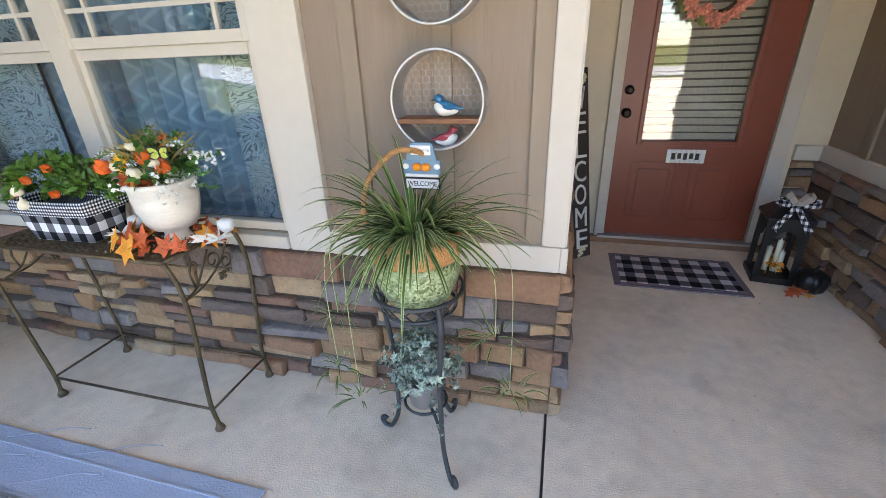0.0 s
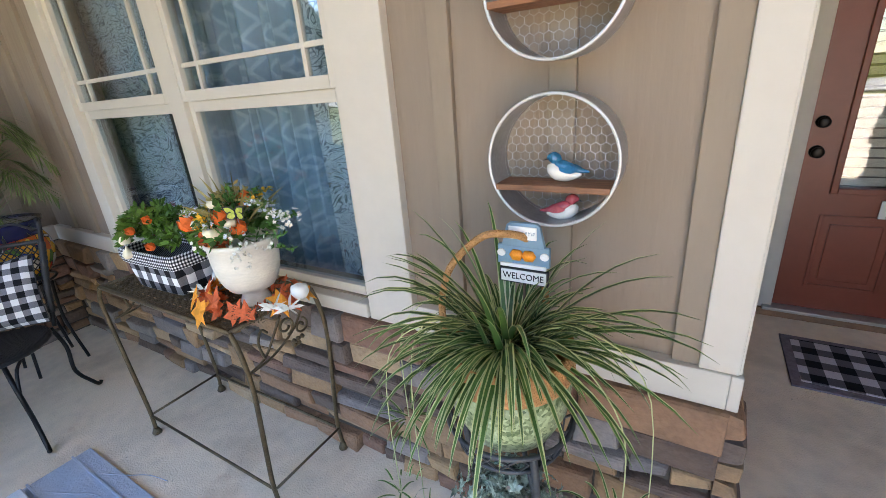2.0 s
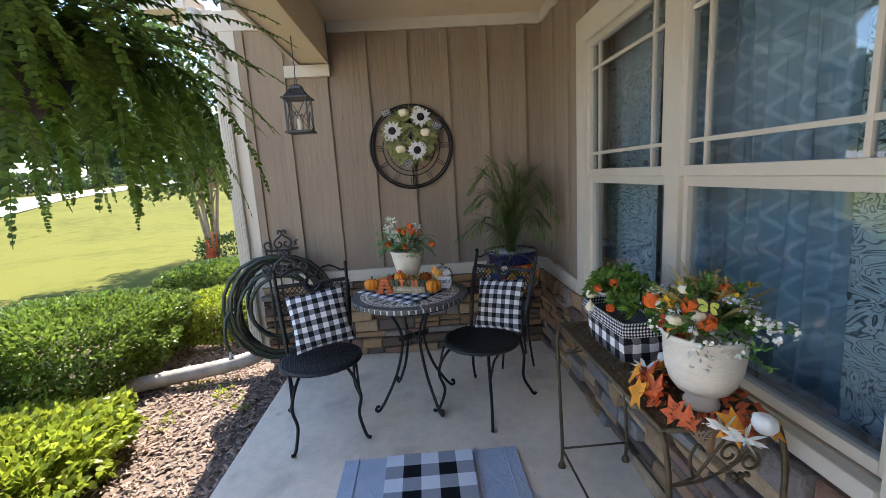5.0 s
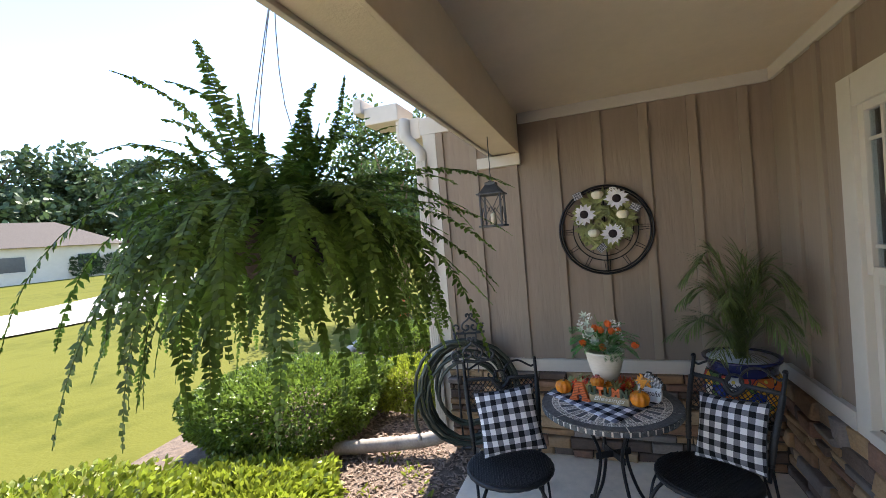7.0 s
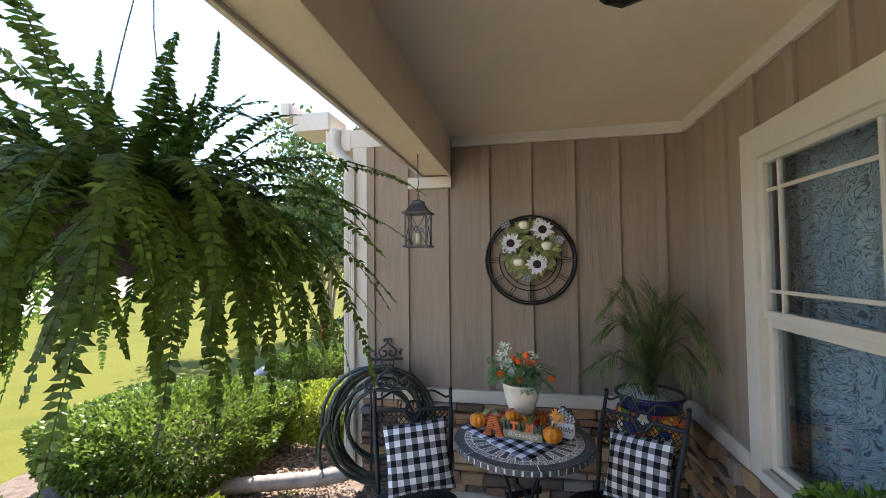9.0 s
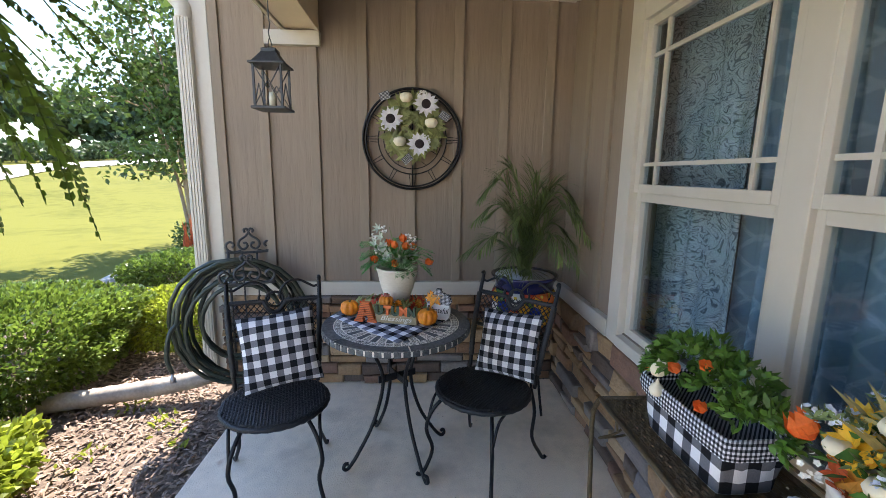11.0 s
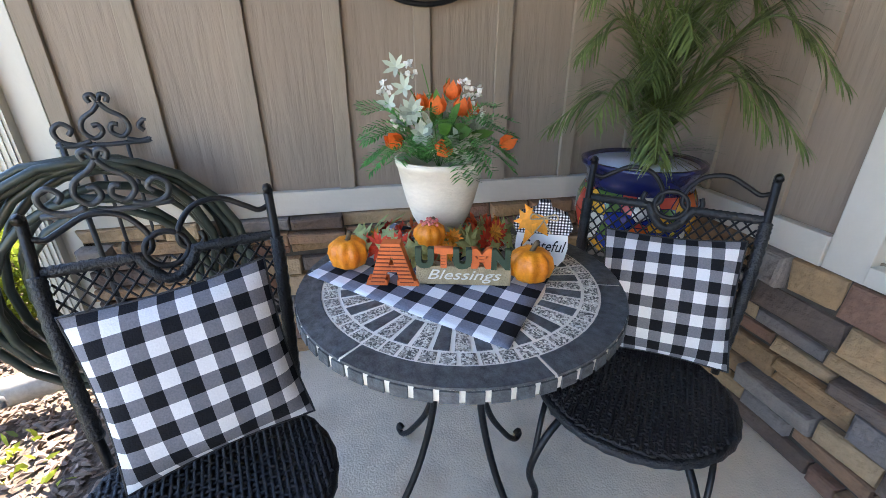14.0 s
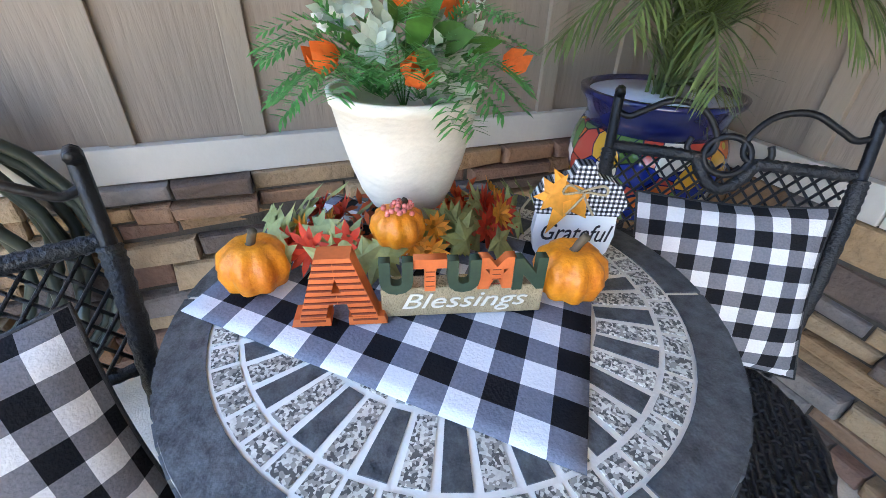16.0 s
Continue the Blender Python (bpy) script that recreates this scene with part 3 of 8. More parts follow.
# ---- more materials ----
M["check pillow"] = pattern_mat("black and white check cotton", check_build(5.6, grey=(0.19, 0.19, 0.215)), 0.9)
M["check cloth"] = pattern_mat("check tea towel", check_build(7.0, white=(0.80, 0.83, 0.88), grey=(0.19, 0.205, 0.26)), 0.9)
M["check basket"] = pattern_mat("large check fabric", check_build(4.0), 0.9)
M["gingham"] = pattern_mat("small gingham", check_build(22.0), 0.9)
M["plaid bow"] = pattern_mat("gingham ribbon", check_build(9.0), 0.8)
M["slate"] = mat("dark slate tile", (0.078, 0.087, 0.096), 0.45, vary=0.65, scale=55, bump=0.3, bscale=90, obj_rand=0.15)
M["grout"] = mat("pale grout", (0.80, 0.77, 0.70), 0.85, vary=0.06, scale=20, bump=0.2)


def granite():
    m = mat("speckled granite tile", (0.62, 0.61, 0.57), 0.5, vary=0.3, scale=40, obj_rand=0.12)
    n, l = m.node_tree.nodes, m.node_tree.links
    vo = n.new("ShaderNodeTexVoronoi")
    vo.inputs["Scale"].default_value = 300
    tc = n.new("ShaderNodeTexCoord")
    l.new(tc.outputs["Object"], vo.inputs["Vector"])
    sp = n.new("ShaderNodeSeparateColor")
    l.new(vo.outputs["Color"], sp.inputs[0])
    r = n.new("ShaderNodeValToRGB")
    r.color_ramp.interpolation = 'CONSTANT'
    r.color_ramp.elements[0].color, r.color_ramp.elements[1].color = (0.16, 0.16, 0.16, 1), (1.1, 1.1, 1.06, 1)
    r.color_ramp.elements[1].position = 0.62
    e = r.color_ramp.elements.new(0.28)
    e.color = (0.55, 0.53, 0.5, 1)
    l.new(sp.outputs[0], r.inputs[0])
    old = n["Principled BSDF"].inputs["Base Color"].links[0].from_socket
    mx = n.new("ShaderNodeMix")
    mx.data_type, mx.blend_type = 'RGBA', 'MULTIPLY'
    mx.inputs[0].default_value = 1
    l.new(old, mx.inputs[6]), l.new(r.outputs[0], mx.inputs[7])
    l.new(mx.outputs[2], n["Principled BSDF"].inputs["Base Color"])
    return m


M["granite"] = granite()
M["pot white"] = mat("whitewashed terracotta", (0.72, 0.67, 0.58), 0.75, vary=0.12, scale=7, bump=0.25, bscale=40, stretch=(1, 1, 3))
M["pumpkin"] = mat("orange craft pumpkin", (0.86, 0.20, 0.012), 0.42, vary=0.3, scale=30, col2=(0.95, 0.36, 0.02), bump=0.3, bscale=60)
M["stem"] = mat("dry brown stem", (0.12, 0.085, 0.05), 0.8, vary=0.3, scale=20)
M["cream pumpkin"] = mat("cream craft pumpkin", (0.78, 0.70, 0.52), 0.6, vary=0.08, scale=10)
M["orange petal"] = mat("orange silk petals", (0.80, 0.17, 0.03), 0.6, vary=0.25, scale=20, trans=0.25, isl_rand=0.2)
M["yellow leaf"] = mat("golden autumn leaves", (0.72, 0.30, 0.03), 0.65, vary=0.35, scale=15, trans=0.2, isl_rand=0.3)
M["rust leaf"] = mat("rust autumn leaves", (0.50, 0.10, 0.03), 0.65, vary=0.35, scale=15, trans=0.2, isl_rand=0.3)
M["red leaf"] = mat("red silk flowers", (0.55, 0.05, 0.02), 0.65, vary=0.3, scale=15, trans=0.2, isl_rand=0.3)
M["green leaf"] = mat("artificial green leaves", (0.065, 0.17, 0.03), 0.5, vary=0.4, scale=12, trans=0.2, isl_rand=0.4)
M["basil leaf"] = mat("bright green leaves", (0.09, 0.19, 0.025), 0.5, vary=0.35, scale=12, trans=0.25, isl_rand=0.4)
M["olive leaf"] = mat("dull olive leaves", (0.25, 0.27, 0.10), 0.6, vary=0.4, scale=14, trans=0.15, isl_rand=0.3)
M["silver leaf"] = mat("silver grey leaves", (0.42, 0.47, 0.38), 0.65, vary=0.2, scale=12, trans=0.15, isl_rand=0.25)
M["white flower"] = mat("white silk flowers", (0.78, 0.77, 0.72), 0.65, vary=0.08, scale=12, isl_rand=0.1)
M["sage"] = mat("dried sage grass", (0.34, 0.28, 0.10), 0.7, vary=0.3, scale=15, isl_rand=0.4)
M["ivy"] = mat("variegated ivy leaves", (0.05, 0.13, 0.09), 0.45, vary=0.5, scale=70, col2=(0.46, 0.54, 0.44), isl_rand=0.5, fac2=0.35)
M["palm leaf"] = mat("palm leaflets", (0.12, 0.165, 0.05), 0.5, vary=0.35, scale=10, trans=0.25, isl_rand=0.4)
M["fern leaf"] = mat("boston fern leaflets", (0.11, 0.19, 0.03), 0.55, vary=0.35, scale=10, trans=0.5, isl_rand=0.35)
M["hedge leaf"] = mat("boxwood leaves", (0.135, 0.20, 0.03), 0.4, vary=0.3, scale=8, trans=0.35, isl_rand=0.5)
M["bush leaf"] = mat("yellow green shrub leaves", (0.25, 0.30, 0.03), 0.4, vary=0.3, scale=8, trans=0.4, isl_rand=0.5)
M["tree leaf"] = mat("myrtle leaves", (0.08, 0.13, 0.03), 0.5, vary=0.3, scale=4, trans=0.35, isl_rand=0.5)
M["far leaf"] = mat("far woodland leaves", (0.06, 0.095, 0.035), 0.6, vary=0.3, scale=0.6, trans=0.2, isl_rand=0.5)
M["twig"] = mat("brown twigs", (0.09, 0.06, 0.04), 0.85, vary=0.3, scale=15)
M["bark"] = mat("pale myrtle bark", (0.30, 0.22, 0.15), 0.8, vary=0.3, scale=10, bump=0.3)
M["rope"] = mat("woven tan rope", (0.50, 0.26, 0.10), 0.8, vary=0.25, scale=60, bump=0.8, bscale=180)
M["wood shelf"] = mat("warm brown shelf wood", (0.24, 0.11, 0.055), 0.6, vary=0.35, scale=8, stretch=(1, 10, 10), bump=0.2)
M["galv"] = mat("galvanised metal", (0.42, 0.42, 0.43), 0.45, 0.7, vary=0.2, scale=20)
M["galv light"] = mat("pale galvanised edge", (0.72, 0.72, 0.72), 0.4, 0.5, vary=0.1, scale=20)
M["bird blue"] = mat("blue glazed ceramic", (0.02, 0.15, 0.30), 0.2, vary=0.3, scale=25, coat=0.5)
M["bird white"] = mat("white glazed ceramic", (0.75, 0.72, 0.66), 0.25, vary=0.08, scale=25, coat=0.4)
M["bird gold"] = mat("gold brown glazed ceramic", (0.50, 0.30, 0.06), 0.2, vary=0.3, scale=25, coat=0.5)
M["bird red"] = mat("red glazed ceramic", (0.42, 0.07, 0.09), 0.2, vary=0.3, scale=25, coat=0.5)
M["bird beak"] = mat("dark glazed beak", (0.05, 0.04, 0.035), 0.3)
M["hose"] = mat("dark green garden hose", (0.030, 0.040, 0.030), 0.4, vary=0.3, scale=20)
M["rug blue"] = mat("pale blue plank mat", (0.40, 0.46, 0.56), 0.85, vary=0.08, scale=8, bump=0.4, bscale=120)
M["sign blue"] = mat("grey blue painted sign", (0.17, 0.28, 0.38), 0.5, vary=0.1, scale=20)
M["sign white"] = mat("white painted sign", (0.78, 0.78, 0.76), 0.6, vary=0.04, scale=20)
M["ink"] = mat("black sign lettering", (0.015, 0.015, 0.02), 0.6)
M["sign orange"] = mat("orange ribbed wood letters", (0.66, 0.15, 0.035), 0.6, vary=0.15, scale=25)
M["sign stripe"] = mat("dark red letter grooves", (0.20, 0.035, 0.012), 0.7)
M["sign green"] = mat("dark green letters", (0.03, 0.055, 0.03), 0.6, vary=0.2, scale=25)
M["burlap"] = mat("tan burlap wrapped block", (0.42, 0.33, 0.20), 0.9, vary=0.2, scale=60, bump=0.6, bscale=250)
M["dark board"] = mat("dark stained sign board", (0.045, 0.033, 0.028), 0.7, vary=0.4, scale=12, stretch=(8, 8, 1))
M["black plastic"] = mat("black lantern metal", (0.014, 0.014, 0.015), 0.4, 0.3)
M["grey ribbon"] = mat("grey burlap ribbon", (0.42, 0.36, 0.30), 0.85, vary=0.1, scale=40)
M["candle"] = mat("ivory candle", (0.75, 0.68, 0.5), 0.5)
M["peach flower"] = mat("peach silk blooms", (0.72, 0.30, 0.22), 0.7, vary=0.3, scale=20, isl_rand=0.35)
M["door mat"] = pattern_mat("black and white plaid mat", check_build(5.0, white=(0.55, 0.53, 0.58), grey=(0.12, 0.115, 0.13)), 0.95)
M["plaid rug"] = pattern_mat("black and white check rug", check_build(2.5, white=(0.70, 0.73, 0.78), grey=(0.30, 0.32, 0.36)), 0.95)
M["mat border"] = mat("mauve grey mat border", (0.17, 0.145, 0.17), 0.95, vary=0.3, scale=50, bump=0.6)
M["lattice dark"] = mat("plant soil", (0.03, 0.022, 0.016), 0.95, vary=0.3, scale=40, bump=0.6)


def talavera():
    m = mat("painted blue pot glaze", (0.012, 0.02, 0.12), 0.15, vary=0.2, scale=10, coat=0.6)
    n, l = m.node_tree.nodes, m.node_tree.links
    tc = n.new("ShaderNodeTexCoord")
    vo, se, r = n.new("ShaderNodeTexVoronoi"), n.new("ShaderNodeSeparateColor"), n.new("ShaderNodeValToRGB")
    vo.inputs["Scale"].default_value = 17
    l.new(tc.outputs["Object"], vo.inputs["Vector"]), l.new(vo.outputs["Color"], se.inputs[0]), l.new(se.outputs[1], r.inputs[0])
    r.color_ramp.interpolation = 'CONSTANT'
    for i, c in enumerate([(0.70, 0.16, 0.03), (0.02, 0.04, 0.28), (0.78, 0.42, 0.04), (0.72, 0.68, 0.60), (0.12, 0.22, 0.05), (0.60, 0.08, 0.05), (0.78, 0.40, 0.04)]):
        e = r.color_ramp.elements[i] if i < 2 else r.color_ramp.elements.new(i / 7)
        e.position, e.color = i / 7, (*c, 1)
    rg = n.new("ShaderNodeValToRGB")
    rg.color_ramp.interpolation = 'CONSTANT'
    rg.color_ramp.elements[0].color, rg.color_ramp.elements[1].color = (1, 1, 1, 1), (0, 0, 0, 1)
    rg.color_ramp.elements[1].position = 0.021
    v2 = n.new("ShaderNodeTexVoronoi")
    v2.feature = 'DISTANCE_TO_EDGE'
    v2.inputs["Scale"].default_value = 17
    l.new(tc.outputs["Object"], v2.inputs["Vector"]), l.new(v2.outputs["Distance"], rg.inputs[0])
    dot = n.new("ShaderNodeMath")
    dot.operation = 'LESS_THAN'
    dot.inputs[1].default_value = 0.16
    l.new(vo.outputs["Distance"], dot.inputs[0])
    mx0 = n.new("ShaderNodeMix")
    mx0.data_type = 'RGBA'
    mx0.inputs[7].default_value = (0.72, 0.55, 0.08, 1)
    l.new(dot.outputs[0], mx0.inputs[0]), l.new(r.outputs[0], mx0.inputs[6])
    mx = n.new("ShaderNodeMix")
    mx.data_type = 'RGBA'
    mx.inputs[7].default_value = (0.01, 0.015, 0.07, 1)
    l.new(rg.outputs[0], mx.inputs[0]), l.new(mx0.outputs[2], mx.inputs[6])
    l.new(mx.outputs[2], n["Principled BSDF"].inputs["Base Color"])
    return m


M["talavera"] = talavera()
M["cobalt"] = mat("cobalt glazed rim", (0.010, 0.014, 0.085), 0.15, vary=0.2, scale=10, coat=0.5)
M["pale glaze"] = mat("pale inner glaze", (0.62, 0.66, 0.72), 0.3, vary=0.1, scale=10)


def mosaic_green():
    m = mat("green mosaic planter", (0.25, 0.33, 0.13), 0.3, vary=0.3, scale=60, coat=0.3)
    n, l = m.node_tree.nodes, m.node_tree.links
    vo, tc, r, se = n.new("ShaderNodeTexVoronoi"), n.new("ShaderNodeTexCoord"), n.new("ShaderNodeValToRGB"), n.new("ShaderNodeSeparateColor")
    vo.inputs["Scale"].default_value = 130
    l.new(tc.outputs["Object"], vo.inputs["Vector"]), l.new(vo.outputs["Color"], se.inputs[0]), l.new(se.outputs[0], r.inputs[0])
    r.color_ramp.elements[0].color, r.color_ramp.elements[1].color = (0.07, 0.12, 0.03, 1), (0.50, 0.58, 0.33, 1)
    l.new(r.outputs[0], n["Principled BSDF"].inputs["Base Color"])
    return m


M["mosaic"] = mosaic_green()


def text(name, body, size, depth, material, parent, m, shear=0.0, width=None, bold=0.0):
    cu = bpy.data.curves.new(name, 'FONT')
    cu.body, cu.size, cu.extrude, cu.shear = body, size, depth, shear
    cu.offset = bold
    cu.align_x, cu.align_y, cu.resolution_u = 'CENTER', 'CENTER', 3
    tmp = bpy.data.objects.new(name, cu)
    me = bpy.data.meshes.new_from_object(tmp)
    bpy.data.objects.remove(tmp)
    me.materials.clear()
    me.materials.append(M[material])
    ob = new(name, me)
    ob.parent = parent
    s = 1.0
    if width:
        xs = [v.co.x for v in me.vertices]
        s = width / (max(xs) - min(xs))
    ob.matrix_local = m @ Matrix.Diagonal((s, 1, 1, 1))
    return ob


# ---- leaf builders ----
def blade(bm, p, d, up, length, w, bend=0.0, n=3, fold=0.0):
    """A tapering leaf that starts at p along d and bends down."""
    p, d, up = Vector(p), Vector(d).normalized(), Vector(up)
    side = d.cross(up)
    side = side.normalized() if side.length > 1e-5 else d.orthogonal().normalized()
    rows, q = [], p.copy()
    for i in range(n + 1):
        t = i / n
        ww = w * (math.sin(math.pi * (0.12 + 0.88 * t)) ** 0.8 if t < 1 else 0.0)
        rows.append((q.copy(), ww, d.copy()))
        q = q + d * (length / n)
        d = (d + Vector((0, 0, -1)) * bend / n).normalized()
    prev = None
    for i, (q, ww, dd) in enumerate(rows):
        if i == n:
            v = bm.verts.new(q)
            bm.faces.new((prev[0], prev[1], v))
        else:
            cur = (bm.verts.new(q - side * ww), bm.verts.new(q + side * ww))
            if prev:
                bm.faces.new((prev[0], prev[1], cur[1], cur[0]))
            prev = cur


def rdir(r, zlo=-1.0, zhi=1.0):
    a, z = r.uniform(0, 2 * math.pi), r.uniform(zlo, zhi)
    k = math.sqrt(max(0.0, 1 - z * z))
    return Vector((k * math.cos(a), k * math.sin(a), z))


def tuft(bm, r, c, radius, count, length, w, zlo=-0.2, zhi=1.0, bend=0.5, squash=(1, 1, 1)):
    """Leaves facing out of a rounded clump."""
    for _ in range(count):
        d = rdir(r, zlo, zhi)
        k = radius * r.uniform(0.45, 1.0)
        p = Vector(c) + Vector((d.x * squash[0], d.y * squash[1], d.z * squash[2])) * k
        blade(bm, p, (d + rdir(r) * 0.7), rdir(r), length * r.uniform(0.6, 1.2), w * r.uniform(0.7, 1.2), bend * r.random(), 2)


def maple(bm, r, c, nrm, size, turn):
    """A five-pointed autumn leaf, slightly cupped."""
    nrm = Vector(nrm).normalized()
    a = nrm.orthogonal().normalized()
    b = nrm.cross(a)
    mid = bm.verts.new(Vector(c) + nrm * size * 0.06)
    ring = []
    rad = [1.0, 0.45, 0.85, 0.40, 0.62, 0.28, 0.25, 0.28, 0.62, 0.40, 0.85, 0.45]
    for i, k in enumerate(rad):
        t = turn + 2 * math.pi * i / len(rad)
        ring.append(bm.verts.new(Vector(c) + (a * math.cos(t) + b * math.sin(t)) * size * k * r.uniform(0.9, 1.1) + nrm * size * r.uniform(-0.10, 0.04)))
    for i in range(len(ring)):
        bm.faces.new((mid, ring[i], ring[(i + 1) % len(ring)]))


def petals(bm, r, c, nrm, size, count, w, lift=0.3):
    nrm = Vector(nrm).normalized()
    a = nrm.orthogonal().normalized()
    b = nrm.cross(a)
    for i in range(count):
        t = 2 * math.pi * (i + r.uniform(-0.2, 0.2)) / count
        blade(bm, c, a * math.cos(t) + b * math.sin(t) + nrm * lift, nrm, size * r.uniform(0.85, 1.1), w, 0.0, 3)


def tulip(bm, r, c, nrm, size):
    nrm = Vector(nrm).normalized()
    a = nrm.orthogonal().normalized()
    b = nrm.cross(a)
    for i in range(6):
        t = 2 * math.pi * i / 6 + r.uniform(-0.1, 0.1)
        o = a * math.cos(t) + b * math.sin(t)
        s = nrm.cross(o)
        k = size * (1.0 if i % 2 else 0.9)
        pr = [(0.05, 0.02), (0.30, 0.25), (0.36, 0.55), (0.24, 0.95)]
        ws = [0.06, 0.24, 0.26, 0.0]
        prev = None
        for (rr, h), ww in zip(pr, ws):
            q = Vector(c) + o * rr * k + nrm * h * k
            if ww == 0:
                v = bm.verts.new(q)
                bm.faces.new((prev[0], prev[1], v))
            else:
                cur = (bm.verts.new(q - s * ww * k), bm.verts.new(q + s * ww * k))
                if prev:
                    bm.faces.new((prev[0], prev[1], cur[1], cur[0]))
                prev = cur


def uv_planar(me, fn):
    uv = me.uv_layers.new(name="UVMap")
    for lp in me.loops:
        uv.data[lp.index].uv = fn(me.vertices[lp.vertex_index].co)


# ---- bistro table ----
def disc_tile(r0, r1, a0, a1, z0, z1, n=3):
    bm = bmesh.new()
    lo, hi = [], []
    for i in range(n + 1):
        a = a0 + (a1 - a0) * i / n
        for rr, lst in ((r0, lo), (r1, hi)):
            lst.append((rr * math.cos(a), rr * math.sin(a)))
    ring = lo + hi[::-1]
    A = [bm.verts.new((x, y, z0)) for x, y in ring]
    B = [bm.verts.new((x * 0.998, y * 0.998, z1)) for x, y in ring]
    bm.faces.new(B), bm.faces.new(A[::-1])
    for i in range(len(ring)):
        j = (i + 1) % len(ring)
        bm.faces.new((A[i], A[j], B[j], B[i]))
    return bm


TC = (-4.052, 1.222)
table = thing("bistro_table", (*TC, 0), "round mosaic slate and granite bistro table on black iron legs", "table")
top = new("tabletop")
top.parent = table
bm = bmesh.new()
lathe(bm, [(0.36, 0.717), (0.370, 0.722), (0.371, 0.745), (0.366, 0.7495)], 72)
part("grout_bed", bm, "grout", top, "", True)
for i in range(6):
    a = radians(12 + 60 * i)
    part("slate_tile", disc_tile(0.318, 0.371, a + 0.010, a + radians(60) - 0.010, 0.747, 0.7516, 10), "slate", top)
for i in range(52):
    a = 2 * math.pi * i / 52
    part("granite_tile", disc_tile(0.283, 0.313, a + 0.012, a + 2 * math.pi / 52 - 0.012, 0.747, 0.7512, 1), "granite", top)
for i in range(44):
    a = 2 * math.pi * i / 44
    part("bar_tile", disc_tile(0.200, 0.276, a + 0.018, a + 2 * math.pi / 44 - 0.018, 0.747, 0.7512, 1), "slate" if i % 2 else "granite", top)
for i in range(26):
    a = 2 * math.pi * i / 26
    part("granite_tile", disc_tile(0.150, 0.192, a + 0.03, a + 2 * math.pi / 26 - 0.03, 0.747, 0.7512, 1), "granite", top)
part("centre_tile", disc_tile(0.002, 0.142, 0, 2 * math.pi - 0.001, 0.747, 0.7512, 24), "slate", top)
for i in range(56):
    a = 2 * math.pi * i / 56
    part("edge_tile", disc_tile(0.368, 0.3745, a + 0.014, a + 2 * math.pi / 56 - 0.014, 0.722, 0.746, 1), "slate", top)
bm = bmesh.new()
lathe(bm, [(0.30, 0.700), (0.33, 0.700), (0.33, 0.717), (0.30, 0.717)], 32)
part("under_frame", bm, "iron", table)
for i in range(4):
    a = radians(-62 + 94 * i if i < 2 else -60 + 90 * i)
    prof = [(0.21, 0.705), (0.13, 0.60), (0.085, 0.49), (0.088, 0.38), (0.14, 0.22), (0.22, 0.085), (0.262, 0.030), (0.285, 0.014), (0.300, 0.026), (0.292, 0.046), (0.276, 0.044)]
    bar("leg", spline([(r_ * math.cos(a), r_ * math.sin(a), z) for r_, z in prof], 5), 0.0095, "iron", table, 8)
    bm = bmesh.new()
    box(bm, -0.105, 0.105, -0.004, 0.004, 0.44, 0.475)
    if i < 2:
        o = part("stretcher", bm, "iron", table)
        o.matrix_local = pose(0, 0, 0, 0, 0, math.degrees(a))
    else:
        bm.free()


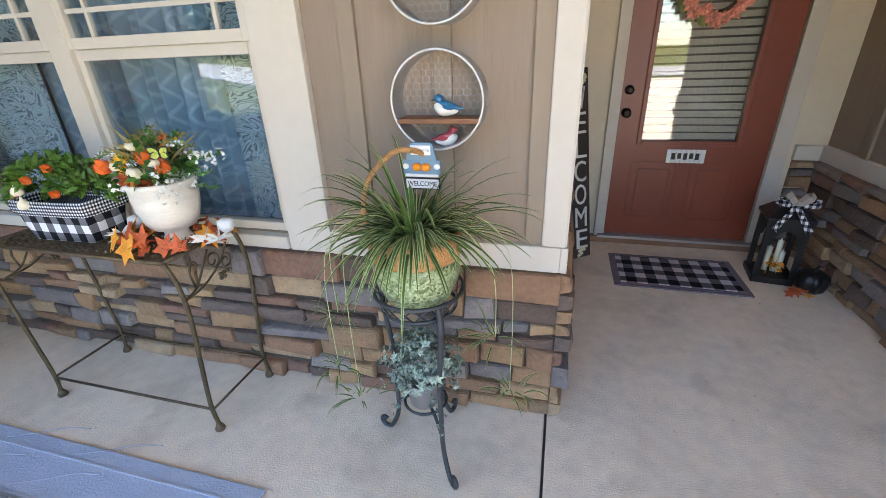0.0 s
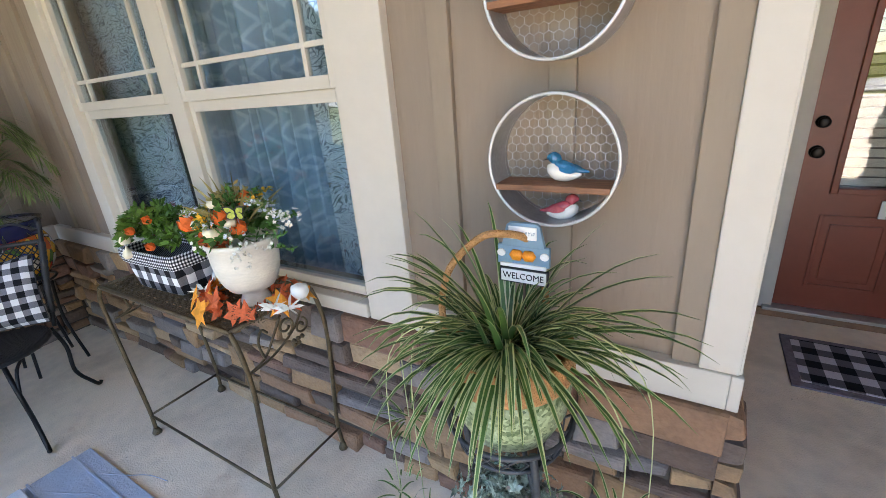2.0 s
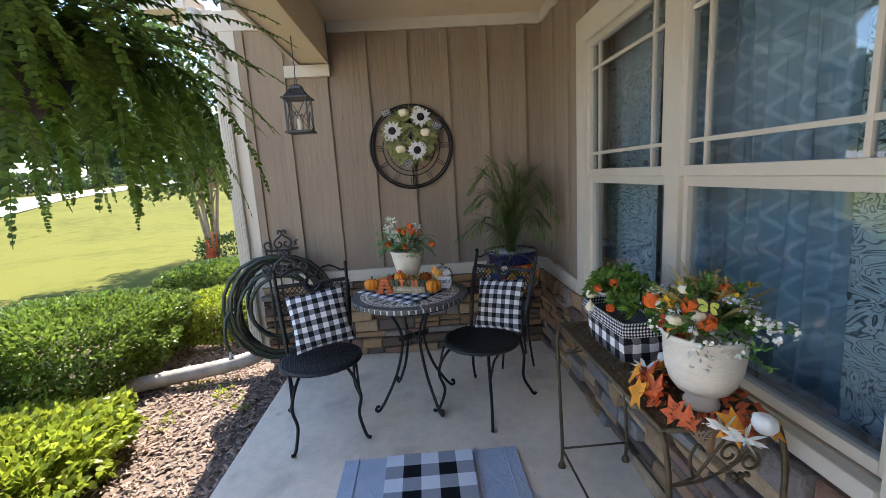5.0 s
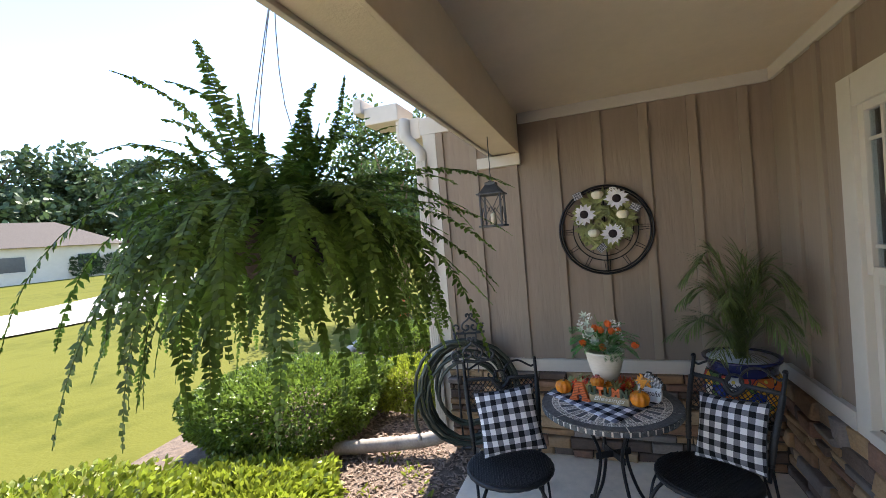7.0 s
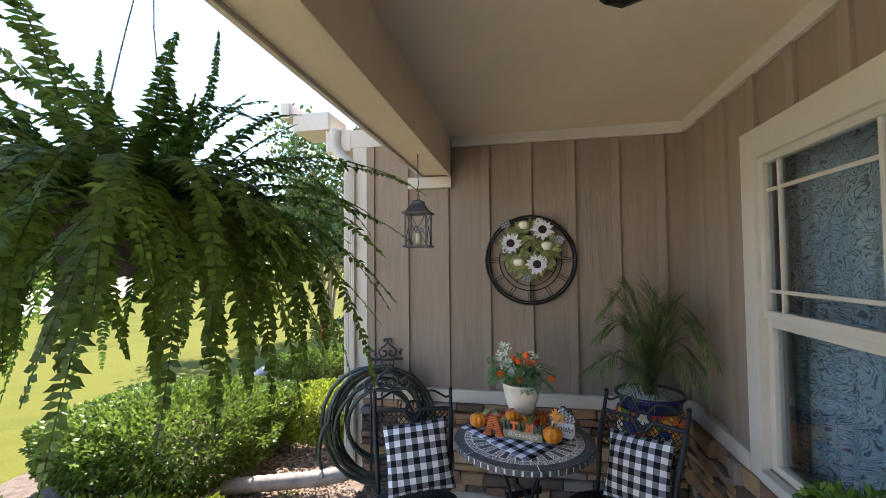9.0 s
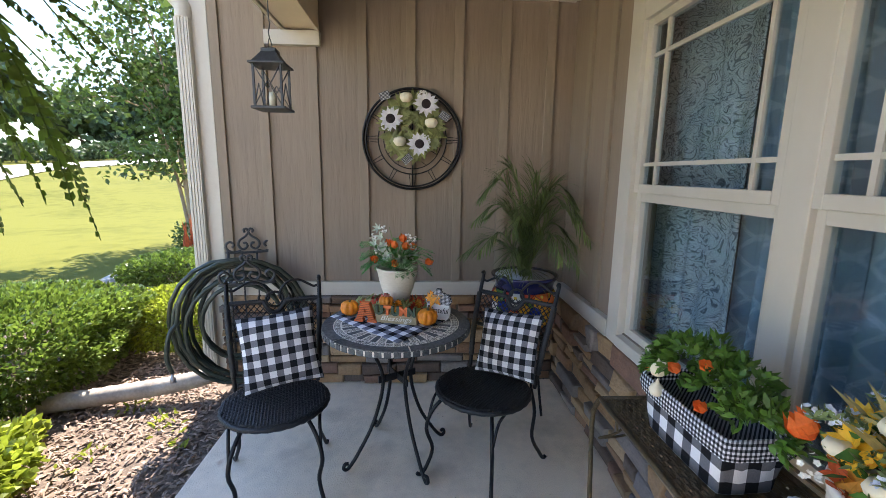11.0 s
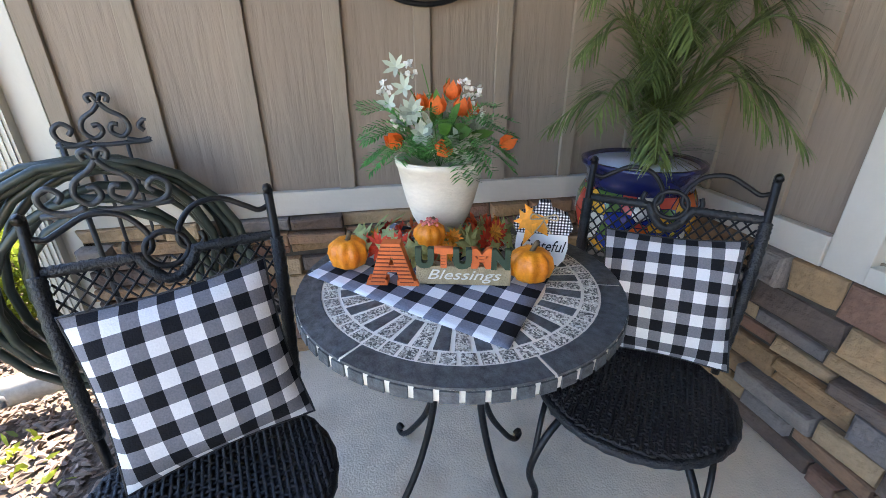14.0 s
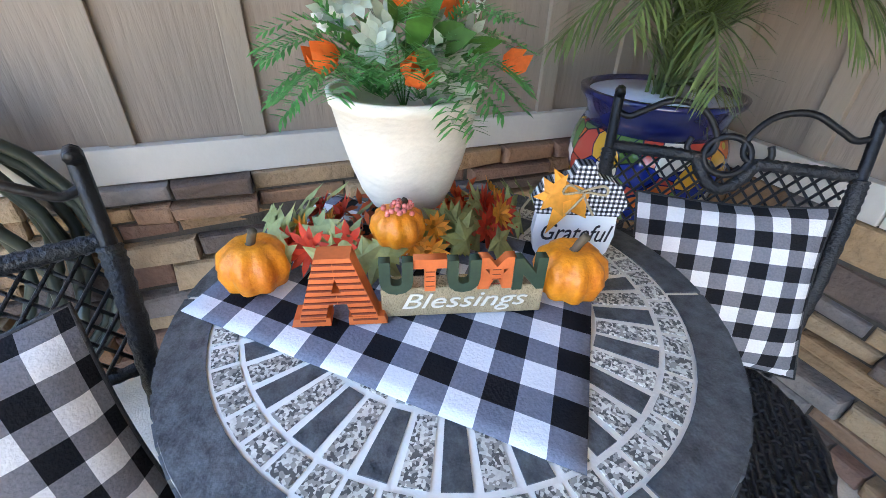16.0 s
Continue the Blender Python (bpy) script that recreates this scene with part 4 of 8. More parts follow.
# ---- chairs ----
def build_chair():
    ch = thing("garden_chair", (0, 0, 0), "black wicker and wrought iron garden chair", "chair", "chairs at the bistro table")
    # seat: woven strands over a rim
    seat = new("seat")
    seat.parent = ch
    W, D = 0.232, 0.222
    bm = bmesh.new()
    lathe(bm, [(0.02, 0.432), (0.97, 0.424), (1.0, 0.436), (0.985, 0.451), (0.93, 0.455), (0.0001, 0.449)], 40)
    for v in bm.verts:
        v.co.x *= D
        v.co.y *= W
        if v.co.x < -0.17:
            v.co.x = -0.17 + (v.co.x + 0.17) * 0.25
    part("seat_pad", bm, "wicker", seat, "", True)
    for i in range(33):
        y = -W * 0.95 + 2 * W * 0.95 * i / 32
        hx = D * math.sqrt(max(0.0, 1 - (y / W) ** 2)) * 0.97
        pts = []
        m_ = max(3, int(hx * 2 / 0.012))
        for k in range(m_ + 1):
            x = -hx + 2 * hx * k / m_
            pts.append((max(x, -0.175), y, 0.4545 + 0.0016 * (1 if (k + i) % 2 else -1)))
        bar("strand", pts, 0.0046, "wicker", seat, 5)
    for i in range(30):
        x = -0.17 + (D * 0.95 + 0.17) * i / 29
        hy = W * math.sqrt(max(0.0, 1 - (x / D) ** 2)) * 0.96
        m_ = max(3, int(hy * 2 / 0.0138))
        bar("weft", [(x, -hy + 2 * hy * k / m_, 0.4530 + 0.0034 * (1 if (k + i) % 2 else -1)) for k in range(m_ + 1)], 0.0040, "wicker", seat, 5)
    bm = bmesh.new()
    pts = [(max(-0.178, D * math.cos(a)), W * math.sin(a), 0.440) for a in [2 * math.pi * k / 60 for k in range(60)]]
    tube(bm, pts, [0.0135 if k % 2 else 0.011 for k in range(60)], 7, True)
    part("woven_rim", bm, "wicker", seat, "", True)
    # posts that run on as rear legs
    for s in (-1, 1):
        bar("post", spline([(-0.185, 0.195 * s, 0.43), (-0.225, 0.208 * s, 0.60), (-0.30, 0.222 * s, 0.80), (-0.352, 0.226 * s, 0.93), (-0.350, 0.226 * s, 0.945), (-0.338, 0.226 * s, 0.942)], 5), 0.0105, "iron", ch, 8)
        bm = bmesh.new()
        pts = spline([(-0.20, 0.2 * s, 0.50), (-0.235, 0.211 * s, 0.64), (-0.288, 0.221 * s, 0.775), (-0.312, 0.2235 * s, 0.835)], 10)
        tube(bm, pts, [0.0165 if k % 2 else 0.0145 for k in range(len(pts))], 7)
        part("post_wrap", bm, "wicker", ch, "", True)
        bar("leg", spline([(-0.165, 0.185 * s, 0.43), (-0.19, 0.20 * s, 0.30), (-0.185, 0.195 * s, 0.16), (-0.235, 0.22 * s, 0.05), (-0.262, 0.232 * s, 0.010), (-0.278, 0.238 * s, 0.018)], 5), 0.0095, "iron", ch, 7)
        bar("leg", spline([(0.115, 0.12 * s, 0.43), (0.185, 0.165 * s, 0.36), (0.215, 0.188 * s, 0.26), (0.185, 0.172 * s, 0.14), (0.215, 0.19 * s, 0.04), (0.240, 0.205 * s, 0.010), (0.256, 0.214 * s, 0.020)], 5), 0.0095, "iron", ch, 7)
        bar("leg_brace", spline([(0.08, 0.19 * s, 0.43), (0.16, 0.185 * s, 0.40), (0.208, 0.184 * s, 0.30)], 5), 0.007, "iron", ch, 6)
        # scroll from the post to the middle of the top rail
        def bp(y, z):
            return (-0.185 - (z - 0.43) * 0.335, y, z)
        bar("scroll", spline([bp(0.222 * s, 0.905), bp(0.198 * s, 0.898), bp(0.17 * s, 0.912), bp(0.12 * s, 0.935), bp(0.065 * s, 0.925), bp(0.03 * s, 0.885), bp(0.028 * s, 0.850), bp(0.055 * s, 0.838), bp(0.075 * s, 0.852), bp(0.07 * s, 0.872)], 5), 0.0065, "iron", ch, 6)
    # back: wrapped top rail with a dip, cross-woven panel
    back = new("backrest")
    back.parent = ch

    def bk(y, z):
        return Vector((-0.185 - (z - 0.43) * 0.335, y, z))
    rail = [bk(y, 0.838 - 0.055 * max(0.0, 1 - (y / 0.055) ** 2)) for y in [-0.222 + 0.444 * k / 56 for k in range(57)]]
    bm = bmesh.new()
    tube(bm, rail, [0.0135 if k % 2 else 0.0115 for k in range(57)], 7)
    part("top_rail", bm, "wicker", back, "", True)
    bm = bmesh.new()
    tube(bm, [bk(-0.205 + 0.41 * k / 40, 0.665) for k in range(41)], [0.011 if k % 2 else 0.0095 for k in range(41)], 6)
    part("lower_rail", bm, "wicker", back, "", True)
    bar("ring", [bk(0.042 * math.cos(a), 0.846 + 0.036 * math.sin(a)) for a in [2 * math.pi * k / 20 for k in range(20)]], 0.007, "iron", back, 6, True)
    for k in range(-9, 17):
        for s in (-1, 1):
            y0 = s * (-0.21 + 0.0285 * k)
            y1 = y0 + s * 0.15
            a, b = max(-0.208, min(0.208, y0)), max(-0.208, min(0.208, y1))
            if abs(b - a) < 0.02:
                continue
            za, zb = 0.668 + 0.163 * (a - y0) / (y1 - y0), 0.668 + 0.163 * (b - y0) / (y1 - y0)
            off = 0.002 * s
            pa, pb = bk(a, za), bk(b, zb)
            bar("lattice_cane", [pa + Vector((off, 0, 0)), pb + Vector((off, 0, 0))], 0.0030, "wicker", back, 4)
    return ch


chair_a = build_chair()
chair_b = copy_thing(chair_a, pose(-3.930, 1.655, 0, 0, 0, -40))
chair_a.matrix_basis = pose(-3.832, 0.672, 0, 0, 0, 16)


def build_pillow():
    bm = bmesh.new()
    n, S = 16, 0.190
    uvs = {}
    for side in (1, -1):
        grid = []
        for i in range(n + 1):
            row = []
            for j in range(n + 1):
                u, v = 2 * i / n - 1, 2 * j / n - 1
                puff = ((1 - u ** 2) * (1 - v ** 2)) ** 0.42
                pin = 1 - 0.07 * (1 - abs(u) ** 2.0) * abs(v) ** 3 - 0.07 * (1 - abs(v) ** 2.0) * abs(u) ** 3
                k = 0.010 * noise.noise(Vector((u * 2.1 + side, v * 2.3, 0.7)))
                vt = bm.verts.new((S * u * pin, S * v * pin, side * (0.058 * puff + k * puff + 0.0015)))
                uvs[vt] = ((u + 1) / 2 + 0.02, (v + 1) / 2 + 0.04)
                row.append(vt)
            grid.append(row)
        for i in range(n):
            for j in range(n):
                q = (grid[i][j], grid[i + 1][j], grid[i + 1][j + 1], grid[i][j + 1])
                bm.faces.new(q if side > 0 else q[::-1])
        if side > 0:
            front = grid
    edge = [front[i][0] for i in range(n + 1)] + [front[n][j] for j in range(1, n + 1)] + [front[i][n] for i in range(n - 1, -1, -1)] + [front[0][j] for j in range(n - 1, 0, -1)]
    pts = [v.co.copy() - Vector((0, 0, 0.0015)) for v in edge]
    lay = bm.loops.layers.uv.new("UVMap")
    for f in bm.faces:
        for lp in f.loops:
            lp[lay].uv = uvs[lp.vert]
    pil = thing("throw_pillow", (0, 0, 0), "black and white buffalo check throw pillow leaning on a chair back", "pillow", "check pillows")
    part("cover", bm, "check pillow", pil, "", True)
    bar("piping", pts, 0.0035, "wicker", pil, 5, True)
    return pil


PIL = pose(-0.160, 0, 0.640, 0, 68, 0) @ pose(0, 0, 0, 0, 0, 90)
pil_a = build_pillow()
pil_b = copy_thing(pil_a, pose(-3.930, 1.655, 0.005, 0, 0, -40) @ pose(-0.035, 0.03, -0.02) @ PIL @ pose(0, 0, 0, 0, 0, 4) @ Matrix.Diagonal((0.9, 0.9, 0.9, 1)))
pil_a.matrix_basis = pose(-3.832, 0.672, 0.005, 0, 0, 16) @ pose(0.035, 0.022, 0.006) @ PIL @ pose(0, 0, 0, 0, 0, 6) @ Matrix.Diagonal((0.95, 0.95, 0.95, 1))

# ---- rugs ----
rug = thing("layered_rug", (-2.755, 1.30, 0.0), "pale blue plank-patterned flat rug on the porch floor", "rug")
boxed("rug_body", (-0.70, 0.70, -0.465, 0.455, 0.0, 0.012), "rug blue", rug, 0.004)
for k in range(6):
    y = -0.39 + 0.156 * k
    boxed("rib", (-0.71, 0.71, y - 0.004, y + 0.004, 0.0122, 0.0165), "rug blue", rug, 0.001)
for k in range(16):
    y = -0.39 + 0.156 * (k % 6) + 0.02
    x = -0.6 + 0.37 * (k // 6) + 0.12 * (k % 2)
    bar("rib_curve", spline([(x, y, 0.0125), (x + 0.12, y + 0.05, 0.0135), (x + 0.2, y + 0.09, 0.0135), (x + 0.3, y + 0.11, 0.0125)], 4), 0.0016, "rug blue", rug, 4)
mat2 = boxed("check_mat", (-0.60, 0.60, -0.225, 0.225, 0.0, 0.014), "plaid rug", None, 0.004)
uv_planar(mat2.data, lambda c: (c.x / 0.45 + 0.13, c.y / 0.45 + 0.5))
mat2.matrix_world = pose(-2.84, 1.288, 0.017)
tagged(mat2, "tufted black and white check mat laid on the blue rug", "mat")
dm = thing("door_mat", (-0.375, 3.723, 0.0), "black and white plaid door mat with a mauve border", "door mat")
boxed("border", (-0.386, 0.386, -0.235, 0.235, 0.0, 0.010), "mat border", dm, 0.003)
f_ = boxed("plaid_field", (-0.345, 0.345, -0.195, 0.195, 0.0104, 0.014), "door mat", dm, 0.001)
uv_planar(f_.data, lambda c: (c.x / 0.77 * 1.25, c.y / 0.77 * 1.25))

# ---- curtains behind the window ----
def curtain_mat(name, base, ink, scale, lines):
    m = mat(name, base, 0.9, vary=0.08, scale=4, trans=0.15)
    n, l = m.node_tree.nodes, m.node_tree.links
    tc, mp = n.new("ShaderNodeTexCoord"), n.new("ShaderNodeMapping")
    l.new(tc.outputs["Object"], mp.inputs["Vector"])
    mp.inputs["Scale"].default_value = (1, 0.3, 1)
    if lines:
        w = []
        for ang in (38, -38):
            mq = n.new("ShaderNodeMapping")
            mq.inputs["Rotation"].default_value = (0, radians(ang), 0)
            l.new(mp.outputs[0], mq.inputs[0])
            wv = n.new("ShaderNodeTexWave")
            wv.inputs["Scale"].default_value = scale
            wv.inputs["Distortion"].default_value = 0.6
            l.new(mq.outputs[0], wv.inputs["Vector"])
            w.append(wv)
        mxm = n.new("ShaderNodeMath")
        mxm.operation = 'MAXIMUM'
        l.new(w[0].outputs["Fac"], mxm.inputs[0]), l.new(w[1].outputs["Fac"], mxm.inputs[1])
        fac, lo, hi = mxm.outputs[0], 0.90, 0.96
    else:
        nz = n.new("ShaderNodeTexNoise")
        nz.inputs["Scale"].default_value, nz.inputs["Detail"].default_value, nz.inputs["Distortion"].default_value = scale, 1.0, 2.6
        l.new(mp.outputs[0], nz.inputs["Vector"])
        pp = n.new("ShaderNodeMath")
        pp.operation = 'PINGPONG'
        pp.inputs[1].default_value = 0.07
        l.new(nz.outputs[0], pp.inputs[0])
        fac, lo, hi = pp.outputs[0], 0.042, 0.060
    r = n.new("ShaderNodeMapRange")
    r.inputs[1].default_value, r.inputs[2].default_value = lo, hi
    l.new(fac, r.inputs[0])
    b = n["Principled BSDF"]
    old = b.inputs["Base Color"].links[0].from_socket
    mx = n.new("ShaderNodeMix")
    mx.data_type = 'RGBA'
    mx.inputs[7].default_value = (*ink, 1)
    l.new(r.outputs[0], mx.inputs[0]), l.new(old, mx.inputs[6]), l.new(mx.outputs[2], b.inputs["Base Color"])
    return m


M["sheer"] = curtain_mat("grey blue sheer curtain", (0.42, 0.53, 0.60), (0.66, 0.75, 0.79), 4.2, True)
M["damask"] = curtain_mat("pale damask curtain", (0.66, 0.69, 0.68), (0.13, 0.15, 0.17), 9.0, False)


def curtain(name, x0, x1, y, folds, amp, material, label, seed):
    r = random.Random(seed)
    bm = bmesh.new()
    n = folds * 8
    cols = []
    ph = r.uniform(0, 6)
    for i in range(n + 1):
        t = i / n
        x = x0 + (x1 - x0) * t
        yy = y + amp * math.sin(2 * math.pi * folds * t + ph + 0.8 * math.sin(5 * t + ph)) + 0.4 * amp * math.sin(2 * math.pi * folds * 0.37 * t)
        cols.append([bm.verts.new((x + 0.012 * math.sin(z * 2 + i), yy * 1.0 + 0.01 * math.sin(z * 3 + i * 0.3), z)) for z in (0.35, 0.9, 1.5, 2.1, 2.45)])
    for a, b in zip(cols, cols[1:]):
        for k in range(4):
            bm.faces.new((a[k], b[k], b[k + 1], a[k + 1]))
    ob = part(name, bm, material, None, "", True)
    sol = ob.modifiers.new("thickness", 'SOLIDIFY')
    sol.thickness = 0.002
    tagged(ob, label, "curtain", "window curtains")


curtain("curtain", -4.20, -3.86, NY + 0.22, 3, 0.016, "damask", "pale damask curtain panel with dark scrollwork", 1)
curtain("curtain", -3.88, -3.50, NY + 0.19, 3, 0.018, "damask", "pale damask curtain panel with dark scrollwork", 2)
curtain("curtain", -3.58, -3.02, NY + 0.26, 6, 0.035, "sheer", "grey-blue sheer curtain with a pale trellis pattern", 3)
curtain("curtain", -3.06, -2.46, NY + 0.23, 7, 0.035, "sheer", "grey-blue sheer curtain with a pale trellis pattern", 4)
curtain("curtain", -2.50, -1.92, NY + 0.17, 4, 0.018, "damask", "pale damask curtain panel with dark scrollwork", 5)
room = struct(new("room_inside"), "dim room behind the curtains", "room")
# the rooms' dimness is put into one dark colour for walls, floor, ceiling
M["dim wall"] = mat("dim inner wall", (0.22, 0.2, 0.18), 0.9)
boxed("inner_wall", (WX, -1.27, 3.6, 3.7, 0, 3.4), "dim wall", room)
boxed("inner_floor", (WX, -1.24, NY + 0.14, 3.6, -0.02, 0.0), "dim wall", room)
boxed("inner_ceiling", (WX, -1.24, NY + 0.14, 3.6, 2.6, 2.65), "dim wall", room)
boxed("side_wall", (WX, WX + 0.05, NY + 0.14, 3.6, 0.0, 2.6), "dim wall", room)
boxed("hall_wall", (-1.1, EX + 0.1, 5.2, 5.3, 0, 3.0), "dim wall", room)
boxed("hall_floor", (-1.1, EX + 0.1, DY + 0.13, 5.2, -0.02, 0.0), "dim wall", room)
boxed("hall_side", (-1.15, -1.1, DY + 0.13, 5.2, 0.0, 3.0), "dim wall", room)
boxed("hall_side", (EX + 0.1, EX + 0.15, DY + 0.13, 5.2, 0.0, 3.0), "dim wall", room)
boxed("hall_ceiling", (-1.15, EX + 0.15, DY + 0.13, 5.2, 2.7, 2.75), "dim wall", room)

# ---- console table below the window ----
con = thing("console_table", (0, 0, 0), "tarnished bronze metal console table with a woven mesh top", "table")
CX0, CX1, CY0, CY1, CZ = -3.272, -2.416, 1.952, 2.279, 0.755
bm = bmesh.new()
corners = [(CX0, CY0, CZ), (CX1, CY0, CZ), (CX1, CY1, CZ), (CX0, CY1, CZ)]
for i in range(4):
    tube(bm, [corners[i], corners[(i + 1) % 4]], 0.008, 6)
part("top_frame", bm, "bronze", con, "", True)
for k in range(40):
    x = CX0 + (CX1 - CX0) * (k + 0.5) / 40
    pts = [(x, CY0 + (CY1 - CY0) * j / 32, CZ + 0.0026 * (1 if (j + k) % 2 else -1)) for j in range(33)]
    bm = bmesh.new()
    prev = None
    for q in pts:
        cur = (bm.verts.new((q[0] - 0.0088, q[1], q[2])), bm.verts.new((q[0] + 0.0088, q[1], q[2])))
        if prev:
            bm.faces.new((prev[0], prev[1], cur[1], cur[0]))
        prev = cur
    part("woven_strap", bm, "bronze", con)
for k in range(16):
    y = CY0 + (CY1 - CY0) * (k + 0.5) / 16
    pts = [(CX0 + (CX1 - CX0) * j / 40, y, CZ - 0.0016 * (1 if (j + k) % 2 else -1)) for j in range(41)]
    bm = bmesh.new()
    prev = None
    for q in pts:
        cur = (bm.verts.new((q[0], q[1] - 0.0088, q[2])), bm.verts.new((q[0], q[1] + 0.0088, q[2])))
        if prev:
            bm.faces.new((prev[1], prev[0], cur[0], cur[1]))
        prev = cur
    part("woven_strap", bm, "bronze", con)
feet = {}
for sx, x in ((-1, CX0), (1, CX1)):
    for sy, y in ((-1, CY0), (1, CY1)):
        bar("leg", spline([(x, y, CZ), (x + 0.035 * sx, y - 0.004, CZ - 0.07), (x + 0.04 * sx, y, 0.55), (x + 0.015 * sx, y, 0.32), (x - 0.005 * sx, y, 0.13), (x + 0.004 * sx, y, 0.03)], 6), 0.0085, "bronze", con, 8)
        bm = bmesh.new()
        lathe(bm, [(0.019, 0.0), (0.020, 0.008), (0.014, 0.022), (0.008, 0.034)], 12, (x + 0.004 * sx, y, 0))
        part("foot", bm, "bronze", con, "", True)
for a, b in (((CX0, CY0), (CX1, CY0)), ((CX0, CY1), (CX1, CY1)), ((CX0, CY0), (CX0, CY1)), ((CX1, CY0), (CX1, CY1))):
    bar("stretcher", [(*a, 0.105), (*b, 0.105)], 0.0055, "bronze", con, 6)


def spiral(cx, cz, r0, r1, a0, turns, n=22):
    return [(cx + (r0 + (r1 - r0) * i / n) * math.cos(a0 + turns * 2 * math.pi * i / n), cz + (r0 + (r1 - r0) * i / n) * math.sin(a0 + turns * 2 * math.pi * i / n)) for i in range(n + 1)]


for x in (CX0 - 0.01, CX1 + 0.02):
    for pts in (spiral(2.13, 0.685, 0.035, 0.012, -1.5, 1.2), spiral(2.19, 0.655, 0.03, 0.010, 1.2, -1.2), [(CY0 + 0.01, 0.60), (2.03, 0.62), (2.08, 0.68), (2.12, 0.735)], [(CY0 + 0.01, 0.60), (2.06, 0.61), (2.16, 0.66), (2.22, 0.735)], [(2.03, 0.62), (2.02, 0.68), (2.04, 0.72), (2.06, 0.70)]):
        bar("scroll", spline([(x, p[0], p[1]) for p in pts], 3), 0.0045, "bronze", con, 5)
    for k in range(5):
        bm = bmesh.new()
        bmesh.ops.create_uvsphere(bm, u_segments=8, v_segments=6, radius=0.009, matrix=pose(x, 2.15 + 0.018 * (k % 3), 0.615 - 0.016 * (k // 3)))
        part("grape", bm, "bronze", con, "", True)


# ---- potted arrangements ----
def footed_pot(at, R, H, label, round_=0.0):
    pot = thing("footed_pot", at, label, "pot")
    bm = bmesh.new()
    lathe(bm, [(0.42 * R, 0), (0.44 * R, 0.05 * H), (0.36 * R, 0.14 * H), (0.37 * R, 0.20 * H), ((0.54 + 0.10 * round_) * R, 0.255 * H), ((0.66 + 0.13 * round_) * R, 0.36 * H), ((0.79 + 0.12 * round_) * R, 0.54 * H), ((0.895 + 0.06 * round_) * R, 0.74 * H), (0.97 * R, 0.92 * H), (1.0 * R, 0.93 * H), (1.02 * R, 1.0 * H), (0.93 * R, 1.0 * H), (0.90 * R, 0.9 * H), (0.7 * R, 0.80 * H), (0.001, 0.80 * H)], 40)
    part("bowl", bm, "pot white", pot, "", True)
    return pot


M["yellow petal"] = mat("golden yellow silk petals", (0.85, 0.50, 0.03), 0.6, vary=0.2, scale=20, trans=0.2, isl_rand=0.15)
r_ = random.Random(21)
PZ = CZ + 0.006
footed_pot((-2.518, 2.13, PZ), 0.113, 0.235, "white washed footed pot on the console table", 1.0)
arr = thing("flower_arrangement", (-2.518, 2.13, PZ + 0.2), "silk autumn arrangement of orange and yellow blooms in the pot", "flowers")
M["sky sprig"] = mat("pale blue white silk blossom", (0.66, 0.70, 0.80), 0.7, vary=0.1, scale=20, isl_rand=0.2)
M["sage leaf"] = mat("muted sage silk leaves", (0.20, 0.26, 0.10), 0.6, vary=0.3, scale=20, trans=0.2, isl_rand=0.4)
r8 = random.Random(88)
for k in range(16):
    a = 2 * math.pi * k / 16 + r8.uniform(-0.2, 0.2)
    e = Vector((r8.uniform(0.13, 0.22) * math.cos(a), min(0.17, 0.16 * math.sin(a)), r8.uniform(0.04, 0.20)))
    pts = spline([(0, 0, 0), e * 0.55 + Vector((0, 0, 0.06)), e], 6)
    bm = bmesh.new()
    tube(bm, pts, 0.0012, 4)
    for q in pts[4:]:
        for _ in range(3):
            blade(bm, q, rdir(r8, -0.3, 1), rdir(r8), r8.uniform(0.016, 0.028), 0.005, 0.3, 2)
    sprig = part("sprig", bm, "sage leaf", arr)
    bm = bmesh.new()
    for q in pts[6:]:
        for _ in range(2):
            petals(bm, r8, q + rdir(r8) * 0.012, rdir(r8, 0, 1), 0.009, 5, 0.004, 0.3)
    part("blossom", bm, "sky sprig" if k % 4 else "yellow petal", sprig)
for x, y, z in ((0.03, -0.13, 0.085), (-0.07, -0.11, 0.10), (0.08, -0.08, 0.11), (-0.02, -0.06, 0.17)):
    bm = bmesh.new()
    lathe(bm, [(0.001, -0.018), (0.02, -0.014), (0.026, 0.0), (0.02, 0.014), (0.001, 0.012)], 20, (x, y, z), 7, 0.12)
    part("mini_pumpkin", bm, "cream pumpkin", arr, "", True)
bm = bmesh.new()
tuft(bm, r_, (0, 0, 0.05), 0.14, 330, 0.045, 0.012, -0.1, 1)
part("foliage", bm, "green leaf", arr)
bm = bmesh.new()
for _ in range(26):
    d = rdir(r_, 0.3, 1.0)
    blade(bm, d * 0.05 + Vector((0.01, 0, 0.05)), d + Vector((0, 0, 0.5)), rdir(r_), r_.uniform(0.10, 0.2), 0.006, 0.5, 4)
tuft(bm, r_, (0.0, 0, 0.14), 0.09, 130, 0.03, 0.006, 0, 1)
part("dried_grass", bm, "sage", arr)
for x, y, z in ((-0.14, -0.09, 0.065), (0.04, -0.07, 0.10), (0.09, -0.05, 0.06), (0.06, 0.03, 0.14)):
    bm = bmesh.new()
    tulip(bm, r_, (x, y, z), (x * 2 - 0.02, -0.25, 0.5), 0.075)
    part("orange_bloom", bm, "orange petal", arr)
